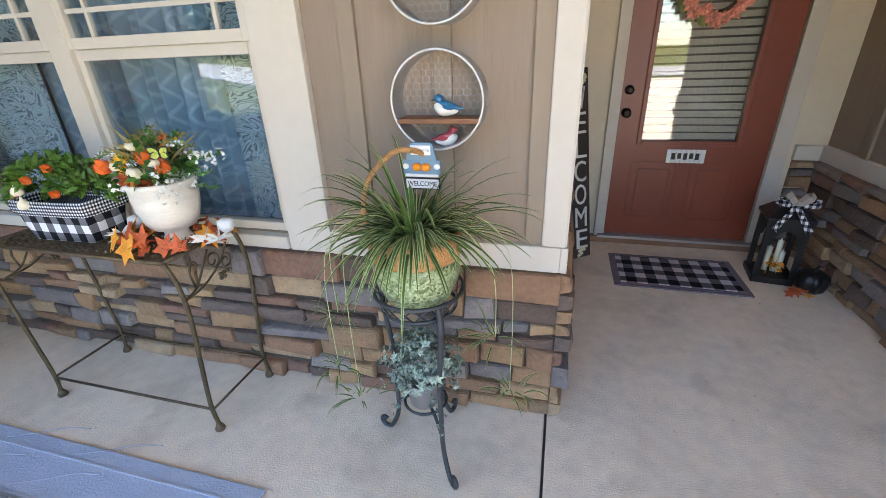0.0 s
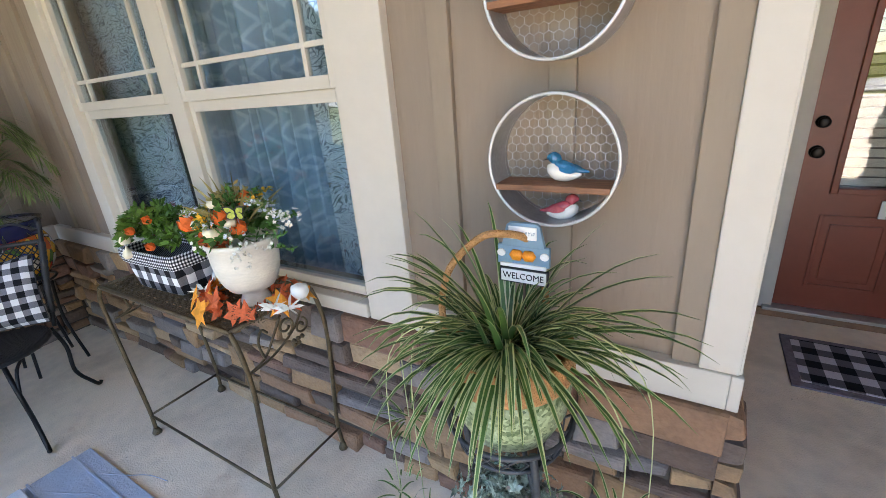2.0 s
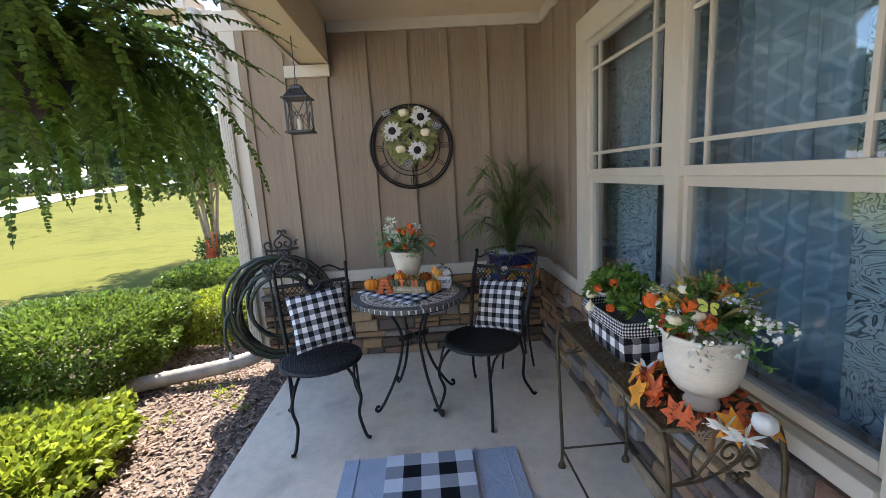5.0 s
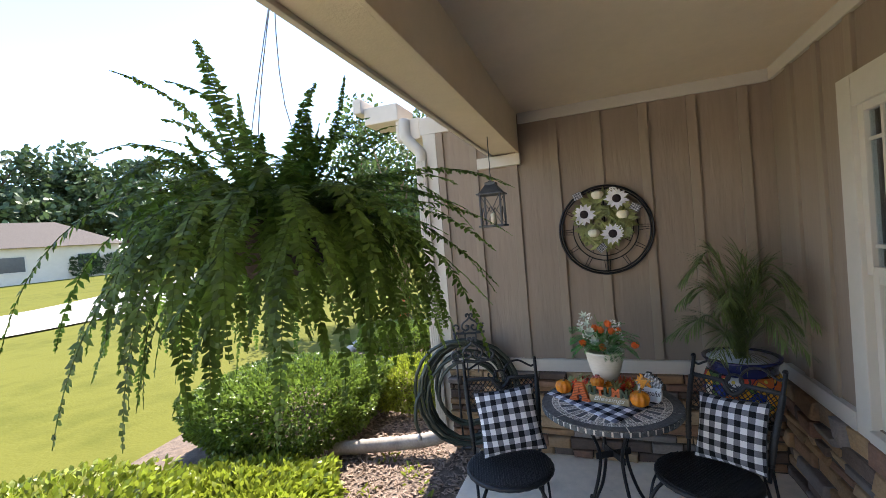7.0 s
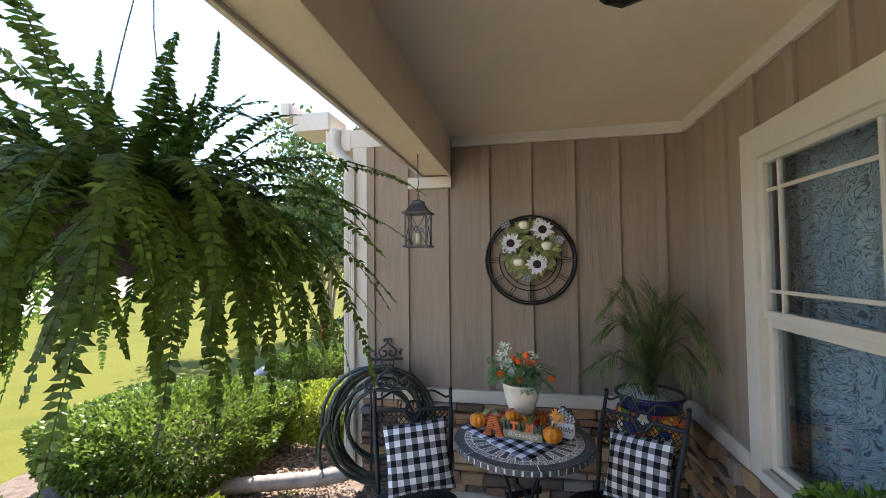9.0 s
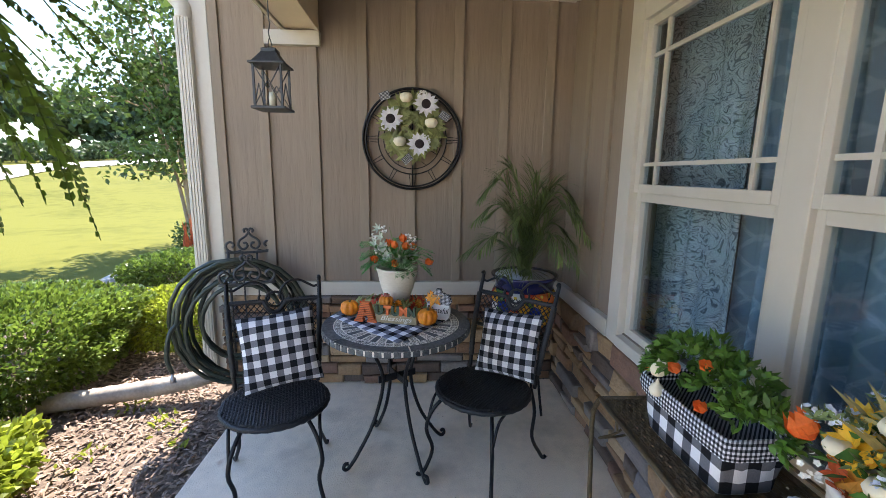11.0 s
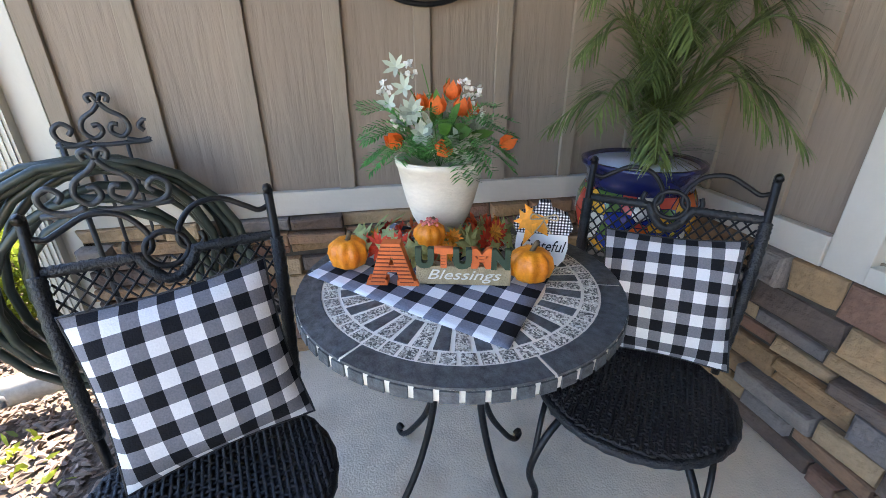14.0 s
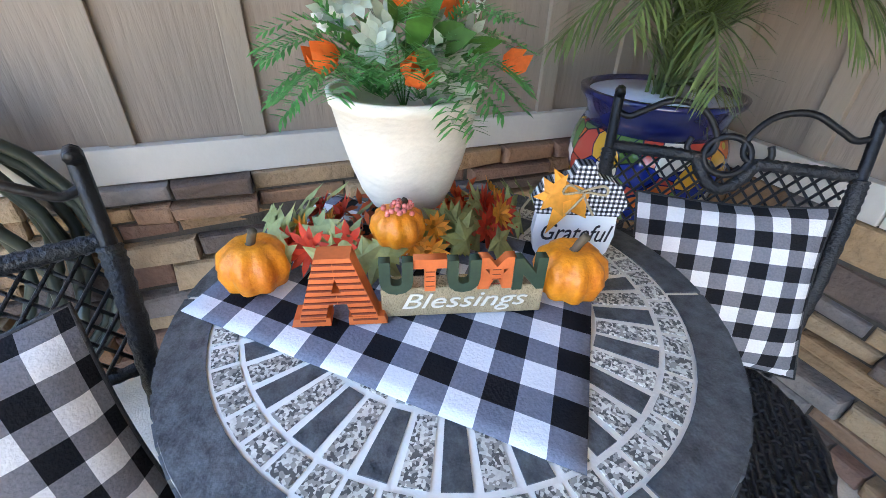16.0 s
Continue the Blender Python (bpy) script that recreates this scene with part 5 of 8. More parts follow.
for x, y, z in ((-0.06, -0.09, 0.11), (-0.09, -0.03, 0.13)):
    bm = bmesh.new()
    petals(bm, r_, (x, y, z), (x, -0.8, 0.6), 0.055, 12, 0.011, 0.3)
    petals(bm, r_, (x, y, z), (x, -0.8, 0.6), 0.04, 10, 0.010, 0.9)
    part("yellow_bloom", bm, "yellow petal", arr)
bm = bmesh.new()
for x, y, z in ((-0.05, -0.09, 0.085), (-0.02, -0.11, 0.06)):
    maple(bm, r_, (x, y, z), (x, -1, 0.6), 0.06, r_.random() * 6)
part("golden_leaf", bm, "yellow leaf", arr)
bm = bmesh.new()
tuft(bm, r_, (-0.03, -0.09, 0.02), 0.045, 60, 0.03, 0.012)
part("dark_foliage", bm, "rust leaf", arr)
for x, y, z, s in ((0.015, -0.10, 0.075, 0.03), (-0.01, -0.02, 0.15, 0.022)):
    bm = bmesh.new()
    lathe(bm, [(0.001, -s * 0.7), (s * 0.6, -s * 0.65), (s, -s * 0.1), (s * 0.9, s * 0.4), (s * 0.4, s * 0.62), (0.001, s * 0.5)], 20, (x, y, z), 8, 0.12)
    part("mini_pumpkin", bm, "cream pumpkin", arr, "", True)
for base in ((0.11, -0.08, 0.05), (-0.10, -0.10, 0.02), (0.16, -0.02, 0.03), (0.20, 0.03, 0.10), (0.28, 0.03, 0.12), (0.13, -0.1, -0.02)):
    bm = bmesh.new()
    for _ in range(20):
        petals(bm, r_, Vector(base) + rdir(r_) * 0.035, rdir(r_, 0, 1), 0.009, 5, 0.0035)
    part("white_sprig", bm, "white flower", arr)
bm = bmesh.new()
for e in ((0.30, 0.04, 0.13), (0.26, 0.0, 0.06), (0.05, -0.03, 0.24), (0.13, 0.03, 0.22), (0.22, 0.06, -0.02)):
    pts = spline([(0, 0, 0.02), (e[0] * 0.5, e[1] * 0.5, e[2] * 0.7), e], 5)
    tube(bm, pts, 0.0016, 4)
    for p in pts[3:]:
        for _ in range(4):
            blade(bm, p, rdir(r_), rdir(r_), 0.022, 0.005, 0.3, 2)
part("trailing_sprig", bm, "green leaf", arr)
arr.matrix_basis = pose(-2.518, 2.13, PZ + 0.215) @ Matrix.Diagonal((0.84, 0.84, 0.84, 1))
# garland of leaves round the foot
gar = thing("leaf_garland", (-2.57, 2.10, PZ), "ring of orange maple leaves, cones and small pumpkins round the pot", "garland")
for nm, material, count in (("maple_leaf", "yellow leaf", 12), ("maple_leaf", "rust leaf", 9)):
    for _ in range(count):
        a = r_.uniform(2.6, 6.8) if material == "yellow leaf" else r_.uniform(3.4, 7.4)
        k = r_.uniform(0.10, 0.165)
        bm = bmesh.new()
        maple(bm, r_, (k * 1.25 * math.cos(a), k * 0.95 * math.sin(a), r_.uniform(0.018, 0.05)), (math.cos(a) * 0.7, math.sin(a) * 0.9 - 0.2, 0.6), r_.uniform(0.045, 0.07), r_.random() * 6)
        part(nm, bm, material, gar)
for a, k in ((5.4, 0.13), (0.2, 0.15), (5.7, 0.17)):
    bm = bmesh.new()
    for j in range(60):
        t = j / 60
        ang = j * 2.4
        rr = 0.020 * math.sin(math.pi * (0.15 + 0.8 * t))
        p = Vector((k * math.cos(a) + rr * math.cos(ang), k * math.sin(a) + rr * math.sin(ang), 0.004 + 0.045 * t))
        blade(bm, p, (math.cos(ang), math.sin(ang), 0.5), (0, 0, 1), 0.014, 0.006, 0, 1)
    part("pine_cone", bm, "stem", gar)
for x, y, s in ((-0.16, 0.02, 0.03), (0.18, 0.05, 0.03)):
    bm = bmesh.new()
    lathe(bm, [(0.001, 0), (s * 0.6, 0.003), (s, s * 0.6), (s * 0.9, s * 1.1), (s * 0.3, s * 1.35), (0.001, s * 1.2)], 20, (x, y, 0.03), 8, 0.12)
    part("mini_pumpkin", bm, "sign white", gar, "", True)
bm = bmesh.new()
tuft(bm, r_, (0, 0, 0.012), 0.15, 160, 0.03, 0.006, -0.05, 0.35, 0.2, (1.15, 0.9, 0.6))
part("brown_filler", bm, "rust leaf", gar)
for x, y in ((-0.15, -0.06), (0.16, -0.04), (0.2, -0.02)):
    bm = bmesh.new()
    for _ in range(12):
        blade(bm, (x, y, 0.03), rdir(r_, -0.1, 0.7), rdir(r_), 0.05, 0.006, 0.3, 3)
    part("pale_sprig", bm, "white flower", gar)
# craft butterfly perched among the blooms
bf = thing("craft_butterfly", (-2.425, 2.075, PZ + 0.335), "small green and black craft butterfly among the silk blooms", "butterfly", "", "", 20)
M["butterfly"] = mat("green butterfly wing", (0.22, 0.42, 0.05), 0.6, vary=0.4, scale=60, col2=(0.62, 0.60, 0.10))
for sd in (-1, 1):
    for lift, ln, nm in ((0.55, 0.045, "fore_wing"), (-0.25, 0.034, "hind_wing")):
        bm = bmesh.new()
        blade(bm, (0, 0, 0), (sd * 0.8, -0.2, lift), (0, 1, 0.1), ln, 0.014, 0.0, 5)
        w1 = part(nm, bm, "ink", bf)
        bm = bmesh.new()
        blade(bm, (sd * 0.004, -0.0016, lift * 0.004), (sd * 0.8, -0.2, lift), (0, 1, 0.1), ln * 0.74, 0.010, 0.0, 5)
        part("wing_patch", bm, "butterfly", w1)
bar("body", [(0, -0.001, -0.014), (0, -0.003, 0.0), (0, -0.002, 0.014)], [0.0015, 0.0028, 0.0018], "ink", bf, 6)
bar("stake", [(0, 0.002, -0.014), (-0.01, 0.03, -0.13)], 0.0009, "galv", bf, 4)

gar.matrix_basis = pose(-2.515, 2.105, PZ) @ Matrix.Diagonal((1.12, 0.98, 1.25, 1))
# fabric-covered box of herbs
hb = thing("fabric_planter_box", (-3.02, 2.10, PZ), "buffalo check fabric planter box with a gingham cuff", "planter", "", "", 2)
bm = bmesh.new()
n_ = 10


def loop_rect(hx, hy, z, wob, seed):
    out = []
    for i in range(4 * n_):
        s, t = divmod(i, n_)
        t = t / n_ * 2 - 1
        x, y = ((t, -1), (1, t), (-t, 1), (-1, -t))[s]
        k = 1 + wob * noise.noise(Vector((x * 3 + seed, y * 3, z * 30)))
        rr = 1 - 0.06 * (abs(x) * abs(y)) ** 4
        out.append((x * hx * k * rr, y * hy * k * rr, z))
    return out


rings = [[bm.verts.new(p) for p in loop_rect(hx, hy, z, w, 1.3)] for hx, hy, z, w in ((0.165, 0.085, 0.0, 0.02), (0.172, 0.09, 0.03, 0.06), (0.18, 0.094, 0.08, 0.08), (0.19, 0.1, 0.118, 0.04))]
for A, B in zip(rings, rings[1:]):
    for k in range(len(A)):
        bm.faces.new((A[k], A[(k + 1) % len(A)], B[(k + 1) % len(A)], B[k]))
bm.faces.new(rings[0][::-1])
o = part("cover", bm, "check basket", hb, "", True)
uv_planar(o.data, lambda c: ((c.x + c.y) / 0.30 + 0.1, c.z / 0.30 + 0.12))
bm = bmesh.new()
rings = [[bm.verts.new(p) for p in loop_rect(hx, hy, z, 0.015, 4.0)] for hx, hy, z in ((0.198, 0.108, 0.112), (0.205, 0.113, 0.14), (0.200, 0.110, 0.168), (0.19, 0.1, 0.168), (0.185, 0.096, 0.13))]
for A, B in zip(rings, rings[1:]):
    for k in range(len(A)):
        bm.faces.new((A[k], A[(k + 1) % len(A)], B[(k + 1) % len(A)], B[k]))
bm.faces.new(rings[-1])
o = part("cuff", bm, "gingham", hb, "", True)
uv_planar(o.data, lambda c: ((c.x + c.y) / 0.30, c.z / 0.30))
herb = thing("herb_plants", (-3.02, 2.10, PZ + 0.15), "bushy green herbs with orange blooms in the fabric box", "plant")
bm = bmesh.new()
for cx, cz, R in ((-0.13, 0.05, 0.095), (-0.03, 0.08, 0.11), (0.08, 0.06, 0.10), (0.16, 0.03, 0.08), (-0.2, 0.01, 0.07)):
    for _ in range(26):
        d = rdir(r_, 0.0, 1)
        stem_end = Vector((cx, 0, cz)) + Vector((d.x * 1.0, d.y * 0.9, d.z)) * R
        for _k in range(11):
            blade(bm, stem_end + rdir(r_) * 0.014, d + rdir(r_) * 0.9, rdir(r_), r_.uniform(0.025, 0.042), 0.0075, 0.5, 2)
part("foliage", bm, "basil leaf", herb)
for p in ((-0.02, -0.09, 0.10), (0.10, -0.09, 0.05), (-0.2, -0.05, 0.0), (0.05, -0.05, 0.14)):
    bm = bmesh.new()
    tulip(bm, r_, p, (p[0], -0.6, 0.4), 0.042)
    part("orange_bloom", bm, "orange petal", herb)
for p in ((-0.08, -0.115, 0.01), (-0.11, -0.1, 0.06)):
    bm = bmesh.new()
    lathe(bm, [(0.001, -0.018), (0.018, -0.014), (0.024, 0), (0.018, 0.014), (0.008, 0.022), (0.001, 0.04)], 16, p, 6, 0.1)
    part("gourd", bm, "cream pumpkin", herb, "", True)

hb.matrix_basis = pose(-2.97, 2.11, PZ, 0, 0, 2) @ Matrix.Diagonal((0.9, 0.9, 0.95, 1))
herb.matrix_basis = pose(-2.97, 2.11, PZ + 0.14) @ Matrix.Diagonal((0.92, 0.92, 0.92, 1))

# ---- plant stand with spider plant ----
SX, SY = -1.558, 2.07
st = thing("plant_stand", (SX, SY, 0), "dark grey wrought iron three-legged plant stand", "plant stand")
for a in (radians(-48), radians(-195), radians(75)):
    c, s = math.cos(a), math.sin(a)
    prof = [(0.135, 0.70), (0.15, 0.64), (0.145, 0.55), (0.125, 0.42), (0.125, 0.25), (0.13, 0.12), (0.165, 0.03), (0.19, 0.010), (0.212, 0.016), (0.218, 0.036), (0.205, 0.048), (0.192, 0.042)]
    bar("leg", spline([(p * c, p * s, z) for p, z in prof], 5), 0.009, "grey iron", st, 8)
    bar("brace", spline([(0.14 * c, 0.14 * s, 0.60), (0.09 * c, 0.09 * s, 0.66), (0.03 * c, 0.03 * s, 0.672)], 4), 0.006, "grey iron", st, 6)
    bar("shelf_arm", spline([(0.128 * c, 0.128 * s, 0.16), (0.07 * c, 0.07 * s, 0.22), (0.0, 0.0, 0.235)], 4), 0.006, "grey iron", st, 6)
for z, rr in ((0.70, 0.142), (0.64, 0.118)):
    bar("ring", [(rr * math.cos(t), rr * math.sin(t), z) for t in [2 * math.pi * k / 36 for k in range(36)]], 0.006, "grey iron", st, 6, True)
for k in range(18):
    for s in (1, -1):
        t0, t1 = 2 * math.pi * k / 18, 2 * math.pi * (k + s) / 18
        bar("basket_wire", [(0.142 * math.cos(t0), 0.142 * math.sin(t0), 0.70), (0.118 * math.cos(t1), 0.118 * math.sin(t1), 0.64)], 0.003, "grey iron", st, 4)
bar("shelf_ring", [(0.075 * math.cos(t), 0.075 * math.sin(t), 0.235) for t in [2 * math.pi * k / 28 for k in range(28)]], 0.0055, "grey iron", st, 6, True)
pl = thing("basket_planter", (SX, SY, 0.655), "green mosaic planter with a woven tan rim and arched handle", "planter")
bm = bmesh.new()
lathe(bm, [(0.075, 0.0), (0.10, 0.02), (0.128, 0.08), (0.136, 0.14), (0.134, 0.165)], 36)
part("bowl", bm, "mosaic", pl, "", True)
bm = bmesh.new()
lathe(bm, [(0.135, 0.163), (0.141, 0.175), (0.141, 0.225), (0.136, 0.236), (0.126, 0.232), (0.122, 0.20), (0.001, 0.195)], 36)
part("woven_rim", bm, "rope", pl, "", True)
bar("handle", spline([(-0.135, -0.02, 0.20), (-0.148, -0.02, 0.29), (-0.125, -0.01, 0.385), (-0.06, 0.0, 0.455), (-0.01, 0.0, 0.472), (0.03, 0.05, 0.445), (0.045, 0.095, 0.36), (0.05, 0.12, 0.20)], 5), 0.008, "rope", pl, 7)
sp = thing("spider_plant", (SX, SY, 0.86), "spider plant with arching green and white striped leaves", "plant")


def spider(bm_g, bm_w, c, count, lo, hi, w, r, hang=0.0):
    for _ in range(count):
        a = r.uniform(0, 2 * math.pi)
        el = r.uniform(0.0, 0.9) if r.random() < 0.85 else r.uniform(0.9, 1.35)
        d = Vector((math.cos(a) * math.cos(el), math.sin(a) * math.cos(el), math.sin(el)))
        L = r.uniform(lo, hi)
        if d.y > 0.3:
            L *= 0.62
        n, q = 8, Vector(c) + Vector((math.cos(a), math.sin(a), 0)) * r.uniform(0.0, 0.06)
        bend = r.uniform(0.9, 2.8)
        side = Vector((-math.sin(a), math.cos(a), 0))
        rows = []
        for i in range(n + 1):
            t = i / n
            rows.append((q.copy(), w * (1 - t) ** 0.6 * min(1, 0.5 + t * 3), d.copy()))
            q = q + d * (L / n)
            d = (d + Vector((0, 0, -1)) * bend / n * (0.4 + 1.2 * t)).normalized()
            if q.y + SY > NY - 0.03:
                q.y = NY - 0.03 - SY
        for bmx, k0, k1, lift in ((bm_g, -1, 1, 0.0), (bm_w, 0.66, 1.12, 0.0010), (bm_w, -1.12, -0.66, 0.0010)):
            prev = None
            for i, (q, ww, dd) in enumerate(rows):
                up = side.cross(dd) * lift
                sag = Vector((0, 0, 1)) * ww * 0.35
                if i == n:
                    v = bmx.verts.new(q)
                    bmx.faces.new((prev[0], prev[1], v))
                else:
                    cur = (bmx.verts.new(q + side * ww * k0 + sag * abs(k0) - up), bmx.verts.new(q + side * ww * k1 + sag * abs(k1) - up))
                    if prev:
                        bmx.faces.new((prev[0], prev[1], cur[1], cur[0]))
                    prev = cur


M["spider green"] = mat("spider plant green", (0.075, 0.155, 0.035), 0.4, vary=0.3, scale=8, trans=0.25, isl_rand=0.35)
M["spider pale"] = mat("spider plant pale margins", (0.54, 0.58, 0.28), 0.45, vary=0.1, scale=8, trans=0.25)
g_, w_ = bmesh.new(), bmesh.new()
spider(g_, w_, (0, 0, 0.02), 300, 0.16, 0.36, 0.0078, r_)
part("leaves", g_, "spider green", sp)
part("leaf_margin", w_, "spider pale", sp)
for e in ((-0.24, -0.14, -0.40), (0.26, -0.10, -0.24), (-0.20, -0.10, -0.56), (0.30, -0.02, -0.50), (-0.30, 0.0, -0.30)):
    pts = spline([(0, 0, 0.02), (e[0] * 0.5, e[1] * 0.8, 0.10), (e[0] * 0.95, e[1], -0.02), e], 6)
    bar("runner", pts, 0.0014, "spider pale", sp, 4)
    g_, w_ = bmesh.new(), bmesh.new()
    spider(g_, w_, e, 17, 0.05, 0.11, 0.0032, r_)
    pt = part("plantlet", g_, "spider green", sp)
    part("leaf_margin", w_, "spider pale", pt)
# truck sign on a stake
tk = thing("welcome_truck_sign", (SX + 0.022, SY + 0.05, 0.945), "blue pickup truck welcome sign with orange pumpkins on a stake", "sign", "", "", 0)
bar("stake", [(0, 0.004, -0.02), (0, 0.004, 0.10)], 0.004, "stem", tk, 6)
boxed("truck_bed", (-0.068, 0.068, -0.006, 0.006, 0.125, 0.185), "sign blue", tk, 0.004)
boxed("bumper", (-0.060, 0.060, -0.010, 0.006, 0.118, 0.130), "sign white", tk, 0.003)
bm = bmesh.new()
pr = [(-0.055, 0.184), (-0.042, 0.245), (-0.034, 0.252), (0.034, 0.252), (0.042, 0.245), (0.055, 0.184)]
A = [bm.verts.new((x, -0.006, z)) for x, z in pr]
B = [bm.verts.new((x, 0.006, z)) for x, z in pr]
bm.faces.new(A), bm.faces.new(B[::-1])
for i in range(6):
    bm.faces.new((A[i], B[i], B[(i + 1) % 6], A[(i + 1) % 6]))
part("cab", bm, "sign blue", tk)
boxed("window_panel", (-0.036, 0.036, -0.009, -0.0055, 0.205, 0.243), "sign white", tk, 0.002)
text("lettering", "Happy Fall Y'all", 0.014, 0.0005, "sign blue", tk, pose(0, -0.0098, 0.224, 90, 0, 0), 0.2, 0.062)
for x in (-0.015, 0.017):
    bm = bmesh.new()
    lathe(bm, [(0.001, -0.017), (0.012, -0.015), (0.02, 0), (0.012, 0.015), (0.001, 0.014)], 16, (0, 0, 0), 6, 0.12)
    for v in bm.verts:
        v.co.y *= 0.35
    o = part("pumpkin", bm, "pumpkin", tk, "", True)
    o.matrix_local = pose(x, -0.010, 0.158)
for s in (-1, 1):
    bm = bmesh.new()
    lathe(bm, [(0.011, 0), (0.011, 0.004), (0.004, 0.006)], 12)
    o = part("tail_light", bm, "sign white", tk)
    o.matrix_local = pose(0.056 * s, -0.006, 0.160, 90, 0, 0)
brd = boxed("name_board", (-0.060, 0.060, -0.006, 0.004, 0.070, 0.108), "sign white", tk, 0.002)
boxed("board_edge", (-0.064, 0.064, -0.004, 0.005, 0.066, 0.112), "ink", tk, 0.002)
text("lettering", "WELCOME", 0.028, 0.0006, "ink", tk, pose(0, -0.0068, 0.089, 90, 0, 0), 0, 0.108)
tk.matrix_basis = pose(SX + 0.020, SY + 0.045, 0.957) @ Matrix.Diagonal((0.82, 0.86, 0.72, 1))
# ivy bucket on the lower shelf
bk_ = thing("ivy_bucket", (SX, SY - 0.01, 0.241), "small galvanised bucket on the plant stand's lower ring", "bucket")
bm = bmesh.new()
lathe(bm, [(0.05, 0), (0.066, 0.10), (0.069, 0.102), (0.069, 0.108), (0.062, 0.108), (0.060, 0.09), (0.001, 0.088)], 28)
part("pail", bm, "galv", bk_, "", True)
iv = thing("ivy_plant", (SX, SY - 0.01, 0.34), "trailing variegated ivy with green and cream leaves", "plant")
bm = bmesh.new()
for _ in range(420):
    d = rdir(r_, -0.35, 1)
    k = r_.uniform(0.06, 0.15)
    p = Vector((d.x * k, d.y * k * 0.8, d.z * k * 0.95 + 0.06))
    maple(bm, r_, p, d + rdir(r_) * 0.6, r_.uniform(0.017, 0.028), r_.random() * 6)
for e in ((-0.12, -0.08, -0.12), (0.10, -0.09, -0.16), (0.13, -0.02, 0.0), (-0.16, 0.0, -0.05)):
    for k in range(16):
        t = k / 16
        maple(bm, r_, Vector(e) * t + rdir(r_) * 0.02 + Vector((0, 0, 0.04 * (1 - t))), rdir(r_), 0.016, r_.random() * 6)
part("leaves", bm, "ivy", iv)

# ---- round wall baskets with birds ----
def wall_basket(z, shelf):
    wb = thing("round_wall_shelf", (-1.526, NY - 0.018, z), "round galvanised wall shelf with chicken wire and a wood shelf", "wall shelf", "round wall shelves")
    R, D = 0.142, 0.095
    bm = bmesh.new()
    for r0, y0, r1, y1 in ((R, 0, R, -D), (R, -D, R - 0.004, -D), (R - 0.004, -D, R - 0.004, 0)):
        a = [bm.verts.new((r0 * math.cos(t), y0, r0 * math.sin(t))) for t in [2 * math.pi * k / 56 for k in range(56)]]
        b = [bm.verts.new((r1 * math.cos(t), y1, r1 * math.sin(t))) for t in [2 * math.pi * k / 56 for k in range(56)]]
        for k in range(56):
            bm.faces.new((a[k], a[(k + 1) % 56], b[(k + 1) % 56], b[k]))
    part("hoop", bm, "galv", wb, "", True)
    bar("front_edge", [(R * math.cos(t), -D, R * math.sin(t)) for t in [2 * math.pi * k / 56 for k in range(56)]], 0.003, "galv light", wb, 6, True)
    bar("inner_ring", [(0.985 * R * math.cos(t), -0.012, 0.985 * R * math.sin(t)) for t in [2 * math.pi * k / 48 for k in range(48)]], 0.0025, "galv light", wb, 5, True)
    bm = bmesh.new()
    s = 0.0125
    for i in range(-9, 10):
        for j in range(-12, 13):
            cx, cz = i * s * math.sqrt(3) + (s * math.sqrt(3) / 2 if j % 2 else 0), j * s * 1.5
            for k in (0, 1, 2):
                a0, a1 = radians(30 + 60 * k), radians(90 + 60 * k)
                p, q = Vector((cx + s * math.cos(a0), -0.010, cz + s * math.sin(a0))), Vector((cx + s * math.cos(a1), -0.010, cz + s * math.sin(a1)))
                if max(p.length, q.length) < R:
                    tube(bm, [p, q], 0.0005, 3, False, False)
    part("chicken_wire", bm, "galv", wb)
    hw = math.sqrt(R ** 2 - shelf ** 2) - 0.004
    boxed("shelf", (-hw, hw, -D - 0.004, -0.014, shelf - 0.007, shelf + 0.007), "wood shelf", wb, 0.002)
    return wb


